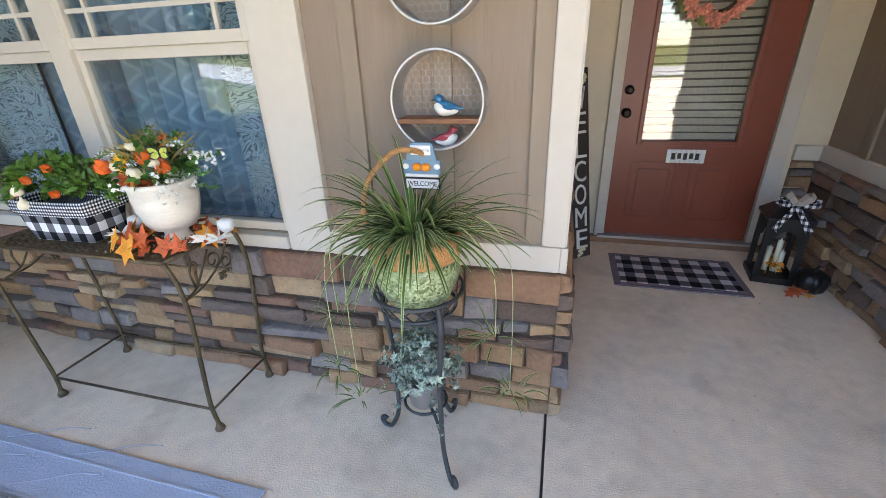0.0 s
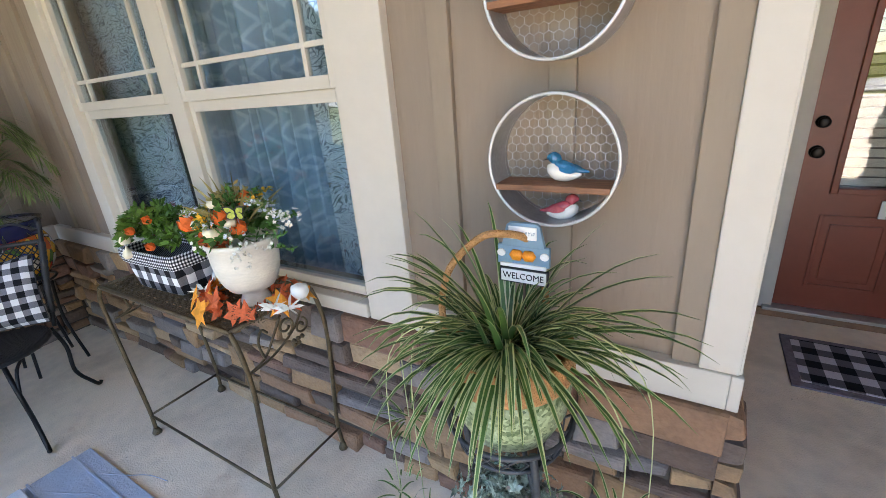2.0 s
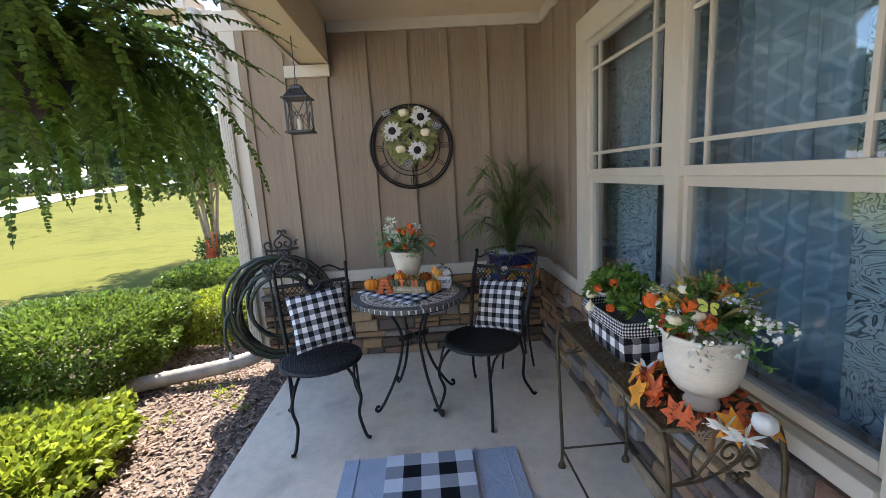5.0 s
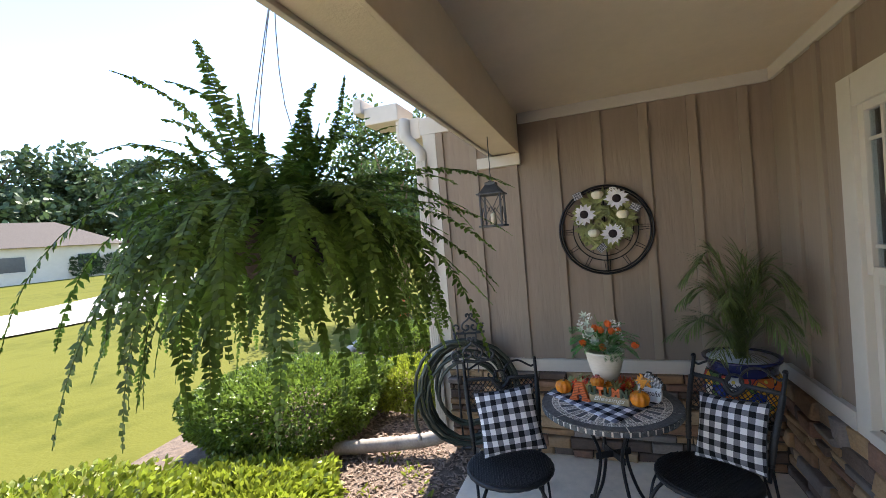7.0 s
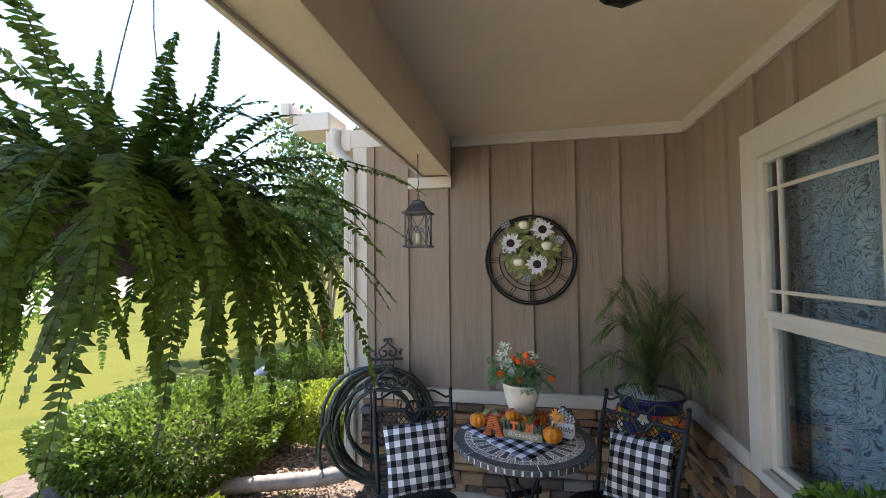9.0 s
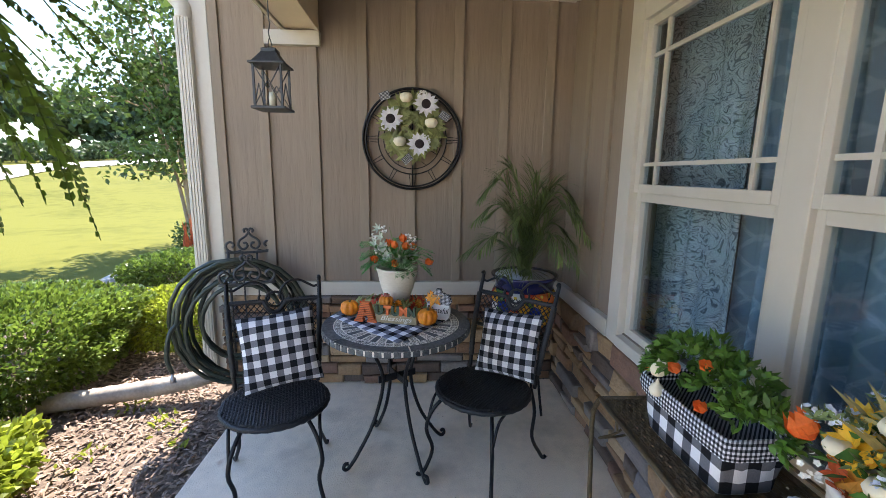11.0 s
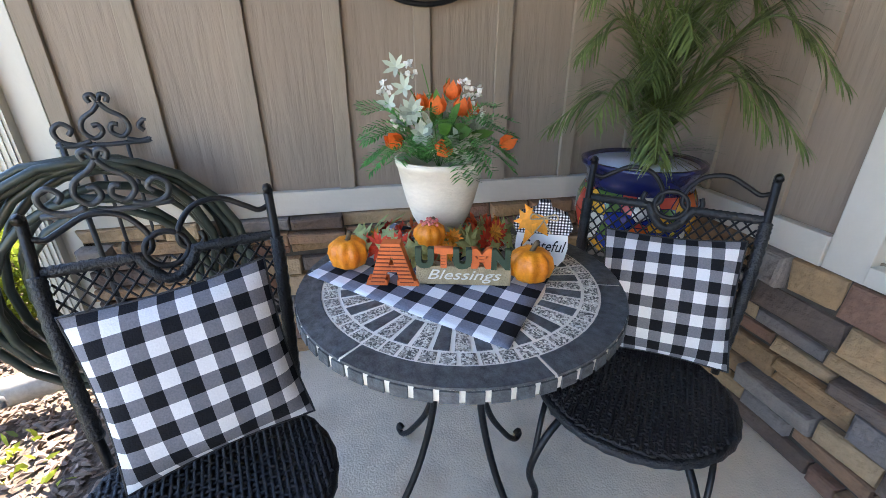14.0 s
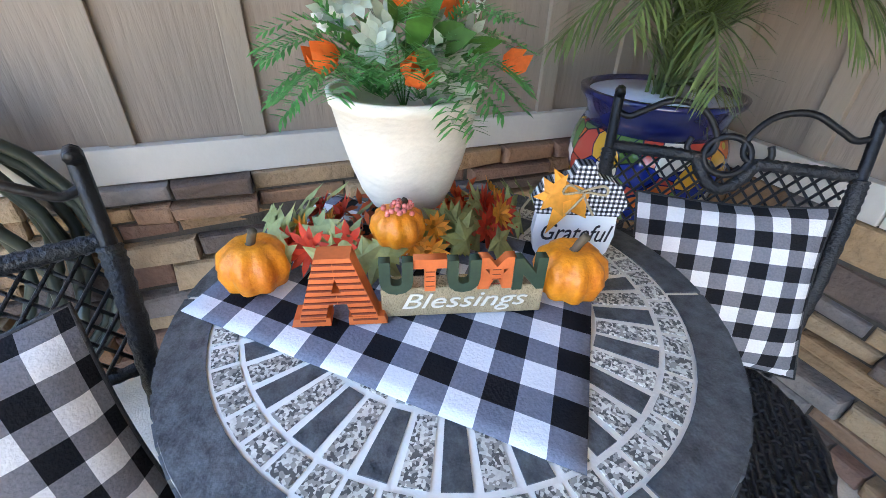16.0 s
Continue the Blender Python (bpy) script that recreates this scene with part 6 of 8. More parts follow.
def bird(at, turn, top, label, s=1.0):
    bd = thing("ceramic_bird", at, label, "bird figurine", "ceramic birds", "", turn)
    def body(name, pts, rr, material, squash=1.0):
        bm = bmesh.new()
        n = len(pts)
        tube(bm, spline([(x * s, 0, z * s) for x, z in pts], 4), [x * s for x in np.interp(np.linspace(0, n - 1, 4 * n - 3), range(n), rr)], 14)
        for v in bm.verts:
            v.co.y *= squash
        return part(name, bm, material, bd, "", True)
    body("belly", [(-0.050, 0.022), (-0.034, 0.020), (-0.012, 0.021), (0.008, 0.026), (0.022, 0.036), (0.028, 0.048)], [0.004, 0.012, 0.020, 0.023, 0.019, 0.010], "bird white")
    body("back", [(-0.070, 0.028), (-0.048, 0.031), (-0.024, 0.037), (-0.002, 0.043), (0.014, 0.050)], [0.002, 0.007, 0.0125, 0.015, 0.010], top, 1.25)
    body("head", [(0.004, 0.052), (0.012, 0.058), (0.022, 0.062), (0.032, 0.061), (0.037, 0.058)], [0.006, 0.0145, 0.0168, 0.0115, 0.004], top)
    body("beak", [(0.034, 0.060), (0.042, 0.058), (0.049, 0.055)], [0.0045, 0.003, 0.0006], "bird beak")
    for sd in (-1, 1):
        bm = bmesh.new()
        bmesh.ops.create_uvsphere(bm, u_segments=8, v_segments=6, radius=0.0022 * s, matrix=Matrix.Translation((0.030 * s, 0.0105 * sd * s, 0.064 * s)))
        part("eye", bm, "ink", bd, "", True)
        bm = bmesh.new()
        blade(bm, (0.004 * s, 0.017 * sd * s, 0.040 * s), (-1, 0.10 * sd, -0.12), (0, sd, 0.5), 0.052 * s, 0.011 * s, 0.0, 5)
        wing = part("wing", bm, top, bd)
        sol = wing.modifiers.new("thickness", 'SOLIDIFY')
        sol.thickness = 0.003
    return bd


wall_basket(1.234, -0.057)
wall_basket(1.580, -0.03)
bird((-1.512, NY - 0.07, 1.184), 180, "bird blue", "blue and white glazed ceramic bird on the wall shelf", 0.86)
bird((-1.505, NY - 0.065, 1.093), 12, "bird red", "red and white glazed ceramic bird in the wall shelf", 0.8)
bird((-1.515, NY - 0.075, 1.557), 0, "bird gold", "golden brown and white glazed ceramic bird on the shelf", 0.92)

# ---- on the end wall: wheel clock, wreath, lanterns ----
r4 = random.Random(31)
WC = (WX + 0.03, 1.286, 1.719)
whl = thing("metal_wall_wheel", WC, "round dark metal wheel with clock bars on the end wall", "wall decor")


def ring_x(r, n=64, x=0.0, cy=0.0, cz=0.0):
    return [(x, cy + r * math.cos(2 * math.pi * k / n), cz + r * math.sin(2 * math.pi * k / n)) for k in range(n)]


for nm, rr, th in (("outer_ring", 0.324, 0.0085), ("outer_ring", 0.306, 0.006), ("inner_ring", 0.225, 0.004), ("inner_ring", 0.19, 0.003)):
    bar(nm, ring_x(rr), th, "iron", whl, 6, True)
for k in range(12):
    a = math.pi * k / 6
    for off in ((-0.012, 0.012) if k % 3 else (0.0, -0.02, 0.02)):
        p0, p1 = (0.228, 0.303)
        bar("hour_bar", [(0, p0 * math.cos(a) - off * math.sin(a), p0 * math.sin(a) + off * math.cos(a)), (0, p1 * math.cos(a) - off * 0.7 * math.sin(a), p1 * math.sin(a) + off * 0.7 * math.cos(a))], 0.0028, "iron", whl, 4)
for k in range(6):
    a = math.pi * k / 3 + math.pi / 2
    bar("spoke", [(0, 0.0, 0.0), (0, 0.19 * math.cos(a), 0.19 * math.sin(a))], 0.003, "iron", whl, 4)
    bar("petal_arc", spline([(0, 0.05 * math.cos(a), 0.05 * math.sin(a)), (0, 0.13 * math.cos(a + 0.3), 0.13 * math.sin(a + 0.3)), (0, 0.19 * math.cos(a + 0.52), 0.19 * math.sin(a + 0.52))], 4), 0.0025, "iron", whl, 4)
bar("hanger_rod", [(0, 0, -0.306), (0, 0, 0.306)], 0.005, "iron", whl, 5)
wr = thing("sunflower_wreath", (WX + 0.055, 1.285, 1.80), "wreath of white sunflowers, cream pumpkins and grey-green leaves", "wreath")
bm = bmesh.new()
for _ in range(60):
    a = r4.uniform(0, 2 * math.pi)
    k = r4.uniform(0.05, 0.17)
    c = (r4.uniform(0.005, 0.03), k * math.cos(a), k * math.sin(a) - 0.01)
    maple(bm, r4, c, (1, math.cos(a) * 0.5, math.sin(a) * 0.5), r4.uniform(0.055, 0.08), r4.random() * 6)
for _ in range(110):
    a = r4.uniform(0, 2 * math.pi)
    blade(bm, (0.01, 0.12 * math.cos(a), 0.12 * math.sin(a)), (r4.uniform(0, 0.6), math.cos(a), math.sin(a)), (1, 0, 0), r4.uniform(0.06, 0.10), 0.014, 0.2, 3)
part("leaves", bm, "olive leaf", wr)
s_ = 0.00165
M["sunflower eye"] = mat("dark sunflower eye", (0.030, 0.018, 0.02), 0.9, vary=0.4, scale=80, bump=0.8, bscale=300)
M["lilac white"] = mat("white sunflower petals", (0.72, 0.70, 0.72), 0.7, vary=0.1, scale=30, isl_rand=0.12)
for px, py in ((-80, -63), (45, -115), (22, 22)):
    y, z = px * s_ + 0.007, -py * s_ - 0.066
    fl = new("sunflower")
    fl.parent = wr
    bm = bmesh.new()
    petals(bm, r4, (0.045, y, z), (1, 0, 0.05), 0.075, 13, 0.014, 0.12)
    petals(bm, r4, (0.050, y, z), (1, 0, 0.05), 0.064, 11, 0.012, 0.25)
    part("petals", bm, "lilac white", fl)
    bm = bmesh.new()
    lathe(bm, [(0.028, 0), (0.027, 0.008), (0.016, 0.014), (0.001, 0.012)], 20)
    o = part("flower_eye", bm, "sunflower eye", fl, "", True)
    o.matrix_local = pose(0.050, y, z, 0, 90, 0)
for px, py in ((-25, -137), (63, -52), (-48, 13)):
    bm = bmesh.new()
    s = 0.04
    lathe(bm, [(0.001, -s * 0.7), (s * 0.6, -s * 0.65), (s, -s * 0.1), (s * 0.9, s * 0.4), (s * 0.4, s * 0.62), (0.001, s * 0.5)], 24, (0.045, px * s_ + 0.007, -py * s_ - 0.066), 8, 0.12)
    part("cream_pumpkin", bm, "cream pumpkin", wr, "", True)
for px, py, a in ((-100, -140, 20), (110, -75, -30), (-22, 75, 40)):
    bm = bmesh.new()
    box(bm, -0.003, 0.003, -0.03, 0.03, -0.022, 0.022)
    o = part("ribbon_loop", bm, "gingham", wr)
    uv_planar(o.data, lambda c: (c.y / 0.16, c.z / 0.16))
    o.matrix_local = pose(0.05, px * s_ + 0.007, -py * s_ - 0.066, a, 0, 10)
for cy, cz in ((-0.15, 0.0), (0.06, 0.17), (0.08, -0.08)):
    bm = bmesh.new()
    for _ in range(40):
        p = Vector((0.04, cy, cz)) + rdir(r4) * 0.028
        petals(bm, r4, p, (1, 0, 0), 0.006, 4, 0.003)
    part("berry_sprig", bm, "white flower", wr)


wr.matrix_basis = wr.matrix_basis @ Matrix.Diagonal((1, 1.10, 1.10, 1))


def hanging_lantern(at, s, label):
    ln = thing("hanging_lantern", at, label, "lantern")
    w = 0.052 * s
    h = 0.165 * s
    boxed("base", (-w * 1.25, w * 1.25, -w * 1.25, w * 1.25, 0, 0.012), "grey iron", ln, 0.003)
    boxed("lid", (-w * 1.3, w * 1.3, -w * 1.3, w * 1.3, h, h + 0.010), "grey iron", ln, 0.003)
    bm = bmesh.new()
    lathe(bm, [(w * 1.55, h + 0.010), (w * 0.75, h + 0.05 * s), (w * 0.75, h + 0.062 * s), (0.002, h + 0.075 * s)], 4)
    o = part("roof", bm, "grey iron", ln)
    o.matrix_local = pose(0, 0, 0, 0, 0, 45)
    for sx in (-1, 1):
        for sy in (-1, 1):
            boxed("post", (sx * w - 0.005, sx * w + 0.005, sy * w - 0.005, sy * w + 0.005, 0.012, h), "grey iron", ln)
    for sx in (-1, 1):
        for a, b in ((-1, 1), (1, -1)):
            bar("cross_bar", [(sx * w, a * w, 0.015), (sx * w, 0, h * 0.62), (sx * w, b * w, 0.015)][:2], 0.003, "grey iron", ln, 4)
            bar("cross_bar", [(a * w, sx * w, 0.015), (0, sx * w, h * 0.62)], 0.003, "grey iron", ln, 4)
            bar("cross_bar", [(sx * w, a * w, h), (sx * w, 0, h * 0.45)], 0.003, "grey iron", ln, 4)
    bm = bmesh.new()
    lathe(bm, [(0.018, 0.012), (0.018, 0.085), (0.003, 0.088), (0.002, 0.098)], 14)
    part("candle", bm, "candle", ln, "", True)
    return ln


lan = hanging_lantern((-4.22, 0.605, 1.80), 1.25, "small grey metal lantern hanging from the porch beam")
bar("bail", spline([(0.03, 0, 0.27), (0.025, 0, 0.31), (0, 0, 0.335), (-0.025, 0, 0.31), (-0.03, 0, 0.27)], 4), 0.0025, "grey iron", lan, 5)
bar("hook", spline([(0, 0, 0.335), (0.014, 0, 0.36), (0.0, 0, 0.385), (-0.012, 0, 0.41), (0, 0, 0.43), (0, 0, 0.58)], 4), 0.003, "grey iron", lan, 5)
cl = thing("ceiling_lantern", (-2.87, 1.53, 2.40), "dark bronze lantern light fixed to the porch ceiling", "ceiling light")
bm = bmesh.new()
lathe(bm, [(0.02, 0), (0.06, 0.012), (0.075, 0.03), (0.075, 0.04)], 6)
part("base", bm, "dark metal", cl)
for k in range(6):
    a = math.pi * k / 3
    bar("rib", [(0.072 * math.cos(a), 0.072 * math.sin(a), 0.035), (0.085 * math.cos(a), 0.085 * math.sin(a), 0.22)], 0.004, "dark metal", cl, 5)
bm = bmesh.new()
lathe(bm, [(0.10, 0.22), (0.05, 0.25), (0.05, 0.272), (0.07, 0.28)], 6)
part("cap", bm, "dark metal", cl)

# ---- hose and its holder ----
hh = thing("hose_holder", (-4.785, 0.212, 0), "ornate black cast iron hose holder standing by the wall", "hose holder", "", "", 18)


def scroll_crest(x, zc, s, parent):
    for sg in (-1, 1):
        for pts in ([(0, 0.10), (0.02, 0.075), (0.055, 0.05), (0.065, 0.015), (0.04, -0.012), (0.012, 0.005), (0.018, 0.03), (0.035, 0.028)],
                    [(0.05, -0.02), (0.09, -0.03), (0.13, -0.015), (0.14, 0.02), (0.115, 0.04), (0.092, 0.02), (0.105, 0.002)],
                    [(0.0, 0.105), (0.012, 0.125), (0.028, 0.118), (0.022, 0.10)]):
            bar("scroll", spline([(x, sg * p[0] * s, zc + p[1] * s) for p in pts], 4), 0.008 * s, "grey iron", parent, 6)
    bar("crest_bar", spline([(x, -0.145 * s, zc - 0.03 * s), (x, 0, zc - 0.035 * s), (x, 0.145 * s, zc - 0.03 * s)], 4), 0.008 * s, "grey iron", parent, 6)


scroll_crest(-0.07, 0.995, 1.0, hh)
scroll_crest(0.26, 0.86, 1.1, hh)
for y in (-0.13, 0.13):
    bar("post", [(-0.07, y, 0.0), (-0.07, y, 0.98)], 0.009, "grey iron", hh, 6)
    bar("arm", spline([(-0.07, y * 0.9, 0.78), (0.10, y * 0.9, 0.79), (0.25, y, 0.83)], 4), 0.008, "grey iron", hh, 6)
for y in (-0.045, 0.045):
    bar("bar", [(-0.07, y, 0.5), (-0.07, y, 0.97)], 0.006, "grey iron", hh, 6)
bar("foot_bar", [(-0.07, -0.15, 0.012), (-0.07, 0.15, 0.012)], 0.010, "grey iron", hh, 6)
pts = []
for k in range(9 * 20):
    a = 2 * math.pi * k / 20
    lp = k / 20
    R = 0.33 + 0.075 * math.sin(lp * 1.7)
    pts.append((0.0 + 0.055 * math.sin(lp * 2.3), -0.05 + 0.03 * math.sin(lp * 1.1) + R * 0.95 * math.cos(a), 0.50 + 0.035 * math.sin(lp * 2.9) + (R + 0.02) * math.sin(a)))
hz = thing("garden_hose", (-4.69, 0.225, 0.04), "coiled dark green garden hose hung on its holder", "hose", "", "", 18)
bar("coil", pts, 0.014, "hose", hz, 8)
bar("loose_end", spline([(0.04, -0.38, 0.55), (0.07, -0.44, 0.48), (0.09, -0.46, 0.34), (0.09, -0.44, 0.24)], 6), 0.014, "hose", hz, 8)
bm = bmesh.new()
lathe(bm, [(0.017, 0), (0.017, 0.03), (0.009, 0.035), (0.009, 0.06)], 10, (0.09, -0.44, 0.18))
part("coupling", bm, "galv", hz, "silver metal hose coupling", True)

# ---- palm in a painted pot ----
PX, PY = -4.50, 1.985
psd = thing("pot_stand", (PX, PY, 0), "black iron stand under the painted pot", "plant stand")
for k in range(4):
    a = math.pi / 4 + k * math.pi / 2
    bar("leg", spline([(0.15 * math.cos(a), 0.15 * math.sin(a), 0.546), (0.13 * math.cos(a), 0.13 * math.sin(a), 0.3), (0.17 * math.cos(a), 0.17 * math.sin(a), 0.008)], 5), 0.009, "iron", psd, 6)
bar("ring", [(0.16 * math.cos(t), 0.16 * math.sin(t), 0.546) for t in [2 * math.pi * k / 32 for k in range(32)]], 0.008, "iron", psd, 6, True)
pp = thing("painted_pot", (PX, PY, 0.552), "hand-painted blue and orange flowered ceramic pot", "pot")
bm = bmesh.new()
lathe(bm, [(0.10, 0), (0.15, 0.03), (0.195, 0.10), (0.208, 0.17), (0.20, 0.225), (0.182, 0.262)], 48)
part("body", bm, "talavera", pp, "", True)
bm = bmesh.new()
lathe(bm, [(0.181, 0.260), (0.176, 0.285), (0.186, 0.315), (0.203, 0.335), (0.205, 0.348), (0.193, 0.350), (0.18, 0.335)], 48)
part("rim", bm, "cobalt", pp, "", True)
bm = bmesh.new()
lathe(bm, [(0.181, 0.337), (0.172, 0.29), (0.165, 0.25), (0.001, 0.25)], 48)
part("inner_wall", bm, "pale glaze", pp, "", True)
bm = bmesh.new()
lathe(bm, [(0.163, 0.252), (0.10, 0.262), (0.001, 0.268)], 24)
part("soil", bm, "lattice dark", pp, "", True)
pm = thing("potted_palm", (PX, PY, 0.825), "feathery green parlour palm in the painted pot", "palm")
# frond tips about the pot: towards the room, along the end wall, height and droop
FRONDS = [(0.05, -0.30, 0.64, 0.10), (0.0, -0.20, 0.70, 0.04), (0.10, -0.36, 0.50, 0.10), (0.12, 0.26, 0.62, 0.12), (0.26, 0.24, 0.58, 0.14), (0.36, 0.22, 0.50, 0.16), (0.0, 0.27, 0.55, 0.06),
          (0.22, -0.30, 0.34, 0.10), (0.30, -0.18, 0.26, 0.12), (0.05, -0.40, 0.30, 0.10), (0.32, 0.10, 0.36, 0.14), (0.10, 0.08, 0.60, 0.02), (-0.10, -0.24, 0.48, 0.06), (0.20, -0.06, 0.50, 0.06),
          (-0.14, 0.16, 0.50, 0.05), (0.38, 0.18, 0.34, 0.16), (0.16, 0.26, 0.40, 0.12), (0.22, 0.02, 0.10, 0.20), (0.14, -0.12, 0.42, 0.08), (-0.05, 0.05, 0.66, 0.0)]
for ex, ey, hgt, droop in FRONDS:
    b0 = Vector((r4.uniform(-0.035, 0.035), r4.uniform(-0.035, 0.035), 0))
    rach = spline([b0, b0 + Vector((ex * 0.12, ey * 0.12, hgt * 0.55)), b0 + Vector((ex * 0.55, ey * 0.55, hgt)), b0 + Vector((ex, ey, hgt - droop))], 9)
    bm = bmesh.new()
    n = len(rach)
    for k in range(6, n):
        d = (rach[k] - rach[k - 1]).normalized()
        sd = d.cross(Vector((0, 0, 1)))
        sd = sd.normalized() if sd.length > 0.01 else Vector((1, 0, 0))
        for s in (-1, 1):
            for j in (0.1, 0.6):
                p = rach[k - 1].lerp(rach[k], j + r4.uniform(0, 0.3))
                L = 0.21 * math.sin(math.pi * min(1, 0.22 + 0.70 * k / n)) * r4.uniform(0.8, 1.15)
                dd = d * 0.95 + sd * s * 0.6 + rdir(r4) * 0.18
                q = p + dd.normalized() * L
                if PX + q.x < WX + 0.03 or PY + q.y > NY - 0.03:
                    L *= 0.4
                blade(bm, p, dd, Vector((0, 0, 1)), L, 0.0027, 0.8, 4)
    tube(bm, rach, [0.005 * (1 - 0.8 * k / len(rach)) + 0.001 for k in range(len(rach))], 5)
    part("frond", bm, "palm leaf", pm)

# ---- on the bistro table ----
M["berry"] = mat("frosted pink berries", (0.62, 0.16, 0.14), 0.35, vary=0.3, scale=90)
TZ = 0.7517
dirx, diry = 0.085 / 0.327, 0.316 / 0.327
SGA = math.degrees(math.atan2(diry, dirx))
# tea towel, laid askew
tw = bmesh.new()
n = 22
P00, P10 = Vector((-4.135, 0.868)), Vector((-3.766, 1.243))
grid = []
for i in range(n + 1):
    row = []
    for j in range(n + 1):
        u, v = i / n, j / n
        p = P00 + (P10 - P00) * u + (Vector((-3.955, 1.39)) - P10) * v * 1.6
        k = 0.0018 * (1 + noise.noise(Vector((u * 7, v * 7, 2))))
        row.append(tw.verts.new((p.x, p.y, TZ + 0.0012 + k)))
    grid.append(row)
lay = tw.loops.layers.uv.new("UVMap")
for i in range(n):
    for j in range(n):
        f = tw.faces.new((grid[i][j], grid[i + 1][j], grid[i + 1][j + 1], grid[i][j + 1]))
        for lp, (a, b) in zip(f.loops, ((i, j), (i + 1, j), (i + 1, j + 1), (i, j + 1))):
            lp[lay].uv = (a / n, b / n * 0.72)
o = part("tea_towel", tw, "check cloth", None, "", True)
if o.data.polygons[0].normal.z < 0:
    o.data.flip_normals()
sol = o.modifiers.new("thickness", 'SOLIDIFY')
sol.thickness = 0.0014
tagged(o, "blue-white and black check tea towel laid on the table", "tea towel")
CLZ = TZ + 0.0052
footed_pot((-4.247, 1.215, CLZ), 0.113, 0.240, "whitewashed footed pot on the bistro table")
ar2 = thing("tulip_arrangement", (-4.247, 1.213, CLZ + 0.205), "silk arrangement of orange tulips, ferns and silver leaves", "flowers")
for x, y, z in ((0.07, -0.005, 0.055), (0.03, -0.10, 0.07), (0.03, -0.01, 0.14), (0.035, 0.045, 0.135), (0.0, 0.03, 0.17), (0.01, 0.155, 0.055), (-0.02, -0.04, 0.14), (-0.03, 0.08, 0.12)):
    bm = bmesh.new()
    tulip(bm, r4, (x, y, z), (x + 0.05, y * 1.2, 0.35 if z > 0.1 else 0.12), 0.052)
    part("tulip", bm, "orange petal", ar2, "", True)
bm = bmesh.new()
for _ in range(52):
    a = r4.uniform(0, 2 * math.pi)
    e = Vector((0.15 * math.cos(a), 0.19 * math.sin(a), r4.uniform(0.0, 0.17)))
    pts = spline([(0, 0, 0), e * 0.6 + Vector((0, 0, 0.05)), e], 7)
    for k in range(3, len(pts)):
        d = (pts[k] - pts[k - 1]).normalized()
        sd = d.cross(Vector((0, 0, 1))).normalized()
        for s in (-1, 1):
            blade(bm, pts[k], d * 0.6 + sd * s, (0, 0, 1), 0.030, 0.0024, 0.2, 2)
            blade(bm, pts[k].lerp(pts[k - 1], 0.5), d * 0.6 + sd * s + Vector((0, 0, 0.4)), (0, 0, 1), 0.026, 0.0022, 0.2, 2)
M["fern silk"] = mat("artificial fern green", (0.11, 0.34, 0.09), 0.5, vary=0.35, scale=12, trans=0.2, isl_rand=0.35)
part("fern_foliage", bm, "fern silk", ar2)
bm = bmesh.new()
for x, y, z in ((0.09, 0.03, 0.09), (0.06, 0.03, 0.02), (0.05, -0.05, 0.10), (0.0, -0.09, 0.13), (0.08, 0.045, 0.03), (0.03, -0.07, 0.15), (0.02, 0.09, 0.10)):
    petals(bm, r4, (x, y, z), (1, y * 3, 0.5), 0.036, 9, 0.008, 0.5)
    petals(bm, r4, (x + 0.004, y, z), (1, y * 3, 0.5), 0.022, 6, 0.006, 0.9)
for _ in range(40):
    d = rdir(r4, 0, 1)
    blade(bm, d * 0.09 + Vector((0, 0, 0.04)), d, rdir(r4), 0.035, 0.008, 0.4, 3)
part("silver_foliage", bm, "silver leaf", ar2)
for x, y, z in ((0.02, -0.085, 0.20), (0.0, -0.12, 0.165), (0.0, -0.10, 0.245)):
    bm = bmesh.new()
    petals(bm, r4, (x, y, z), (1, -0.5, 0.4), 0.034, 6, 0.006, 0.6)
    part("lily", bm, "silver leaf", ar2)
for x, y, z in ((0.0, 0.09, 0.19), (0.02, 0.07, 0.17), (0.01, 0.06, 0.20), (0.03, 0.09, 0.14), (0.0, -0.13, 0.20), (0.0, -0.07, 0.24), (0.02, -0.10, 0.12)):
    bm = bmesh.new()
    for _ in range(12):
        petals(bm, r4, Vector((x, y, z)) + rdir(r4) * 0.016, rdir(r4), 0.008, 4, 0.004)
    part("white_sprig", bm, "white flower", ar2)
bm = bmesh.new()
for e in ((0.0, -0.10, 0.24), (0.0, -0.13, 0.17), (0.0, -0.04, 0.25), (0.01, 0.09, 0.19), (0.0, 0.02, 0.22)):
    tube(bm, spline([(0, 0, 0), (e[0] * 0.5, e[1] * 0.4, e[2] * 0.6), e], 5), 0.0015, 4)
for _ in range(16):
    d = rdir(r4, 0.1, 1)
    blade(bm, d * 0.07 + Vector((0.01, 0, 0.05)), d + Vector((0.3, 0, 0.2)), rdir(r4), r4.uniform(0.06, 0.10), 0.016, 0.5, 4)
part("broad_leaves", bm, "green leaf", ar2)
g2 = thing("autumn_garland", (-4.23, 1.205, CLZ), "garland of red flowers and olive leaves round the pot", "garland")
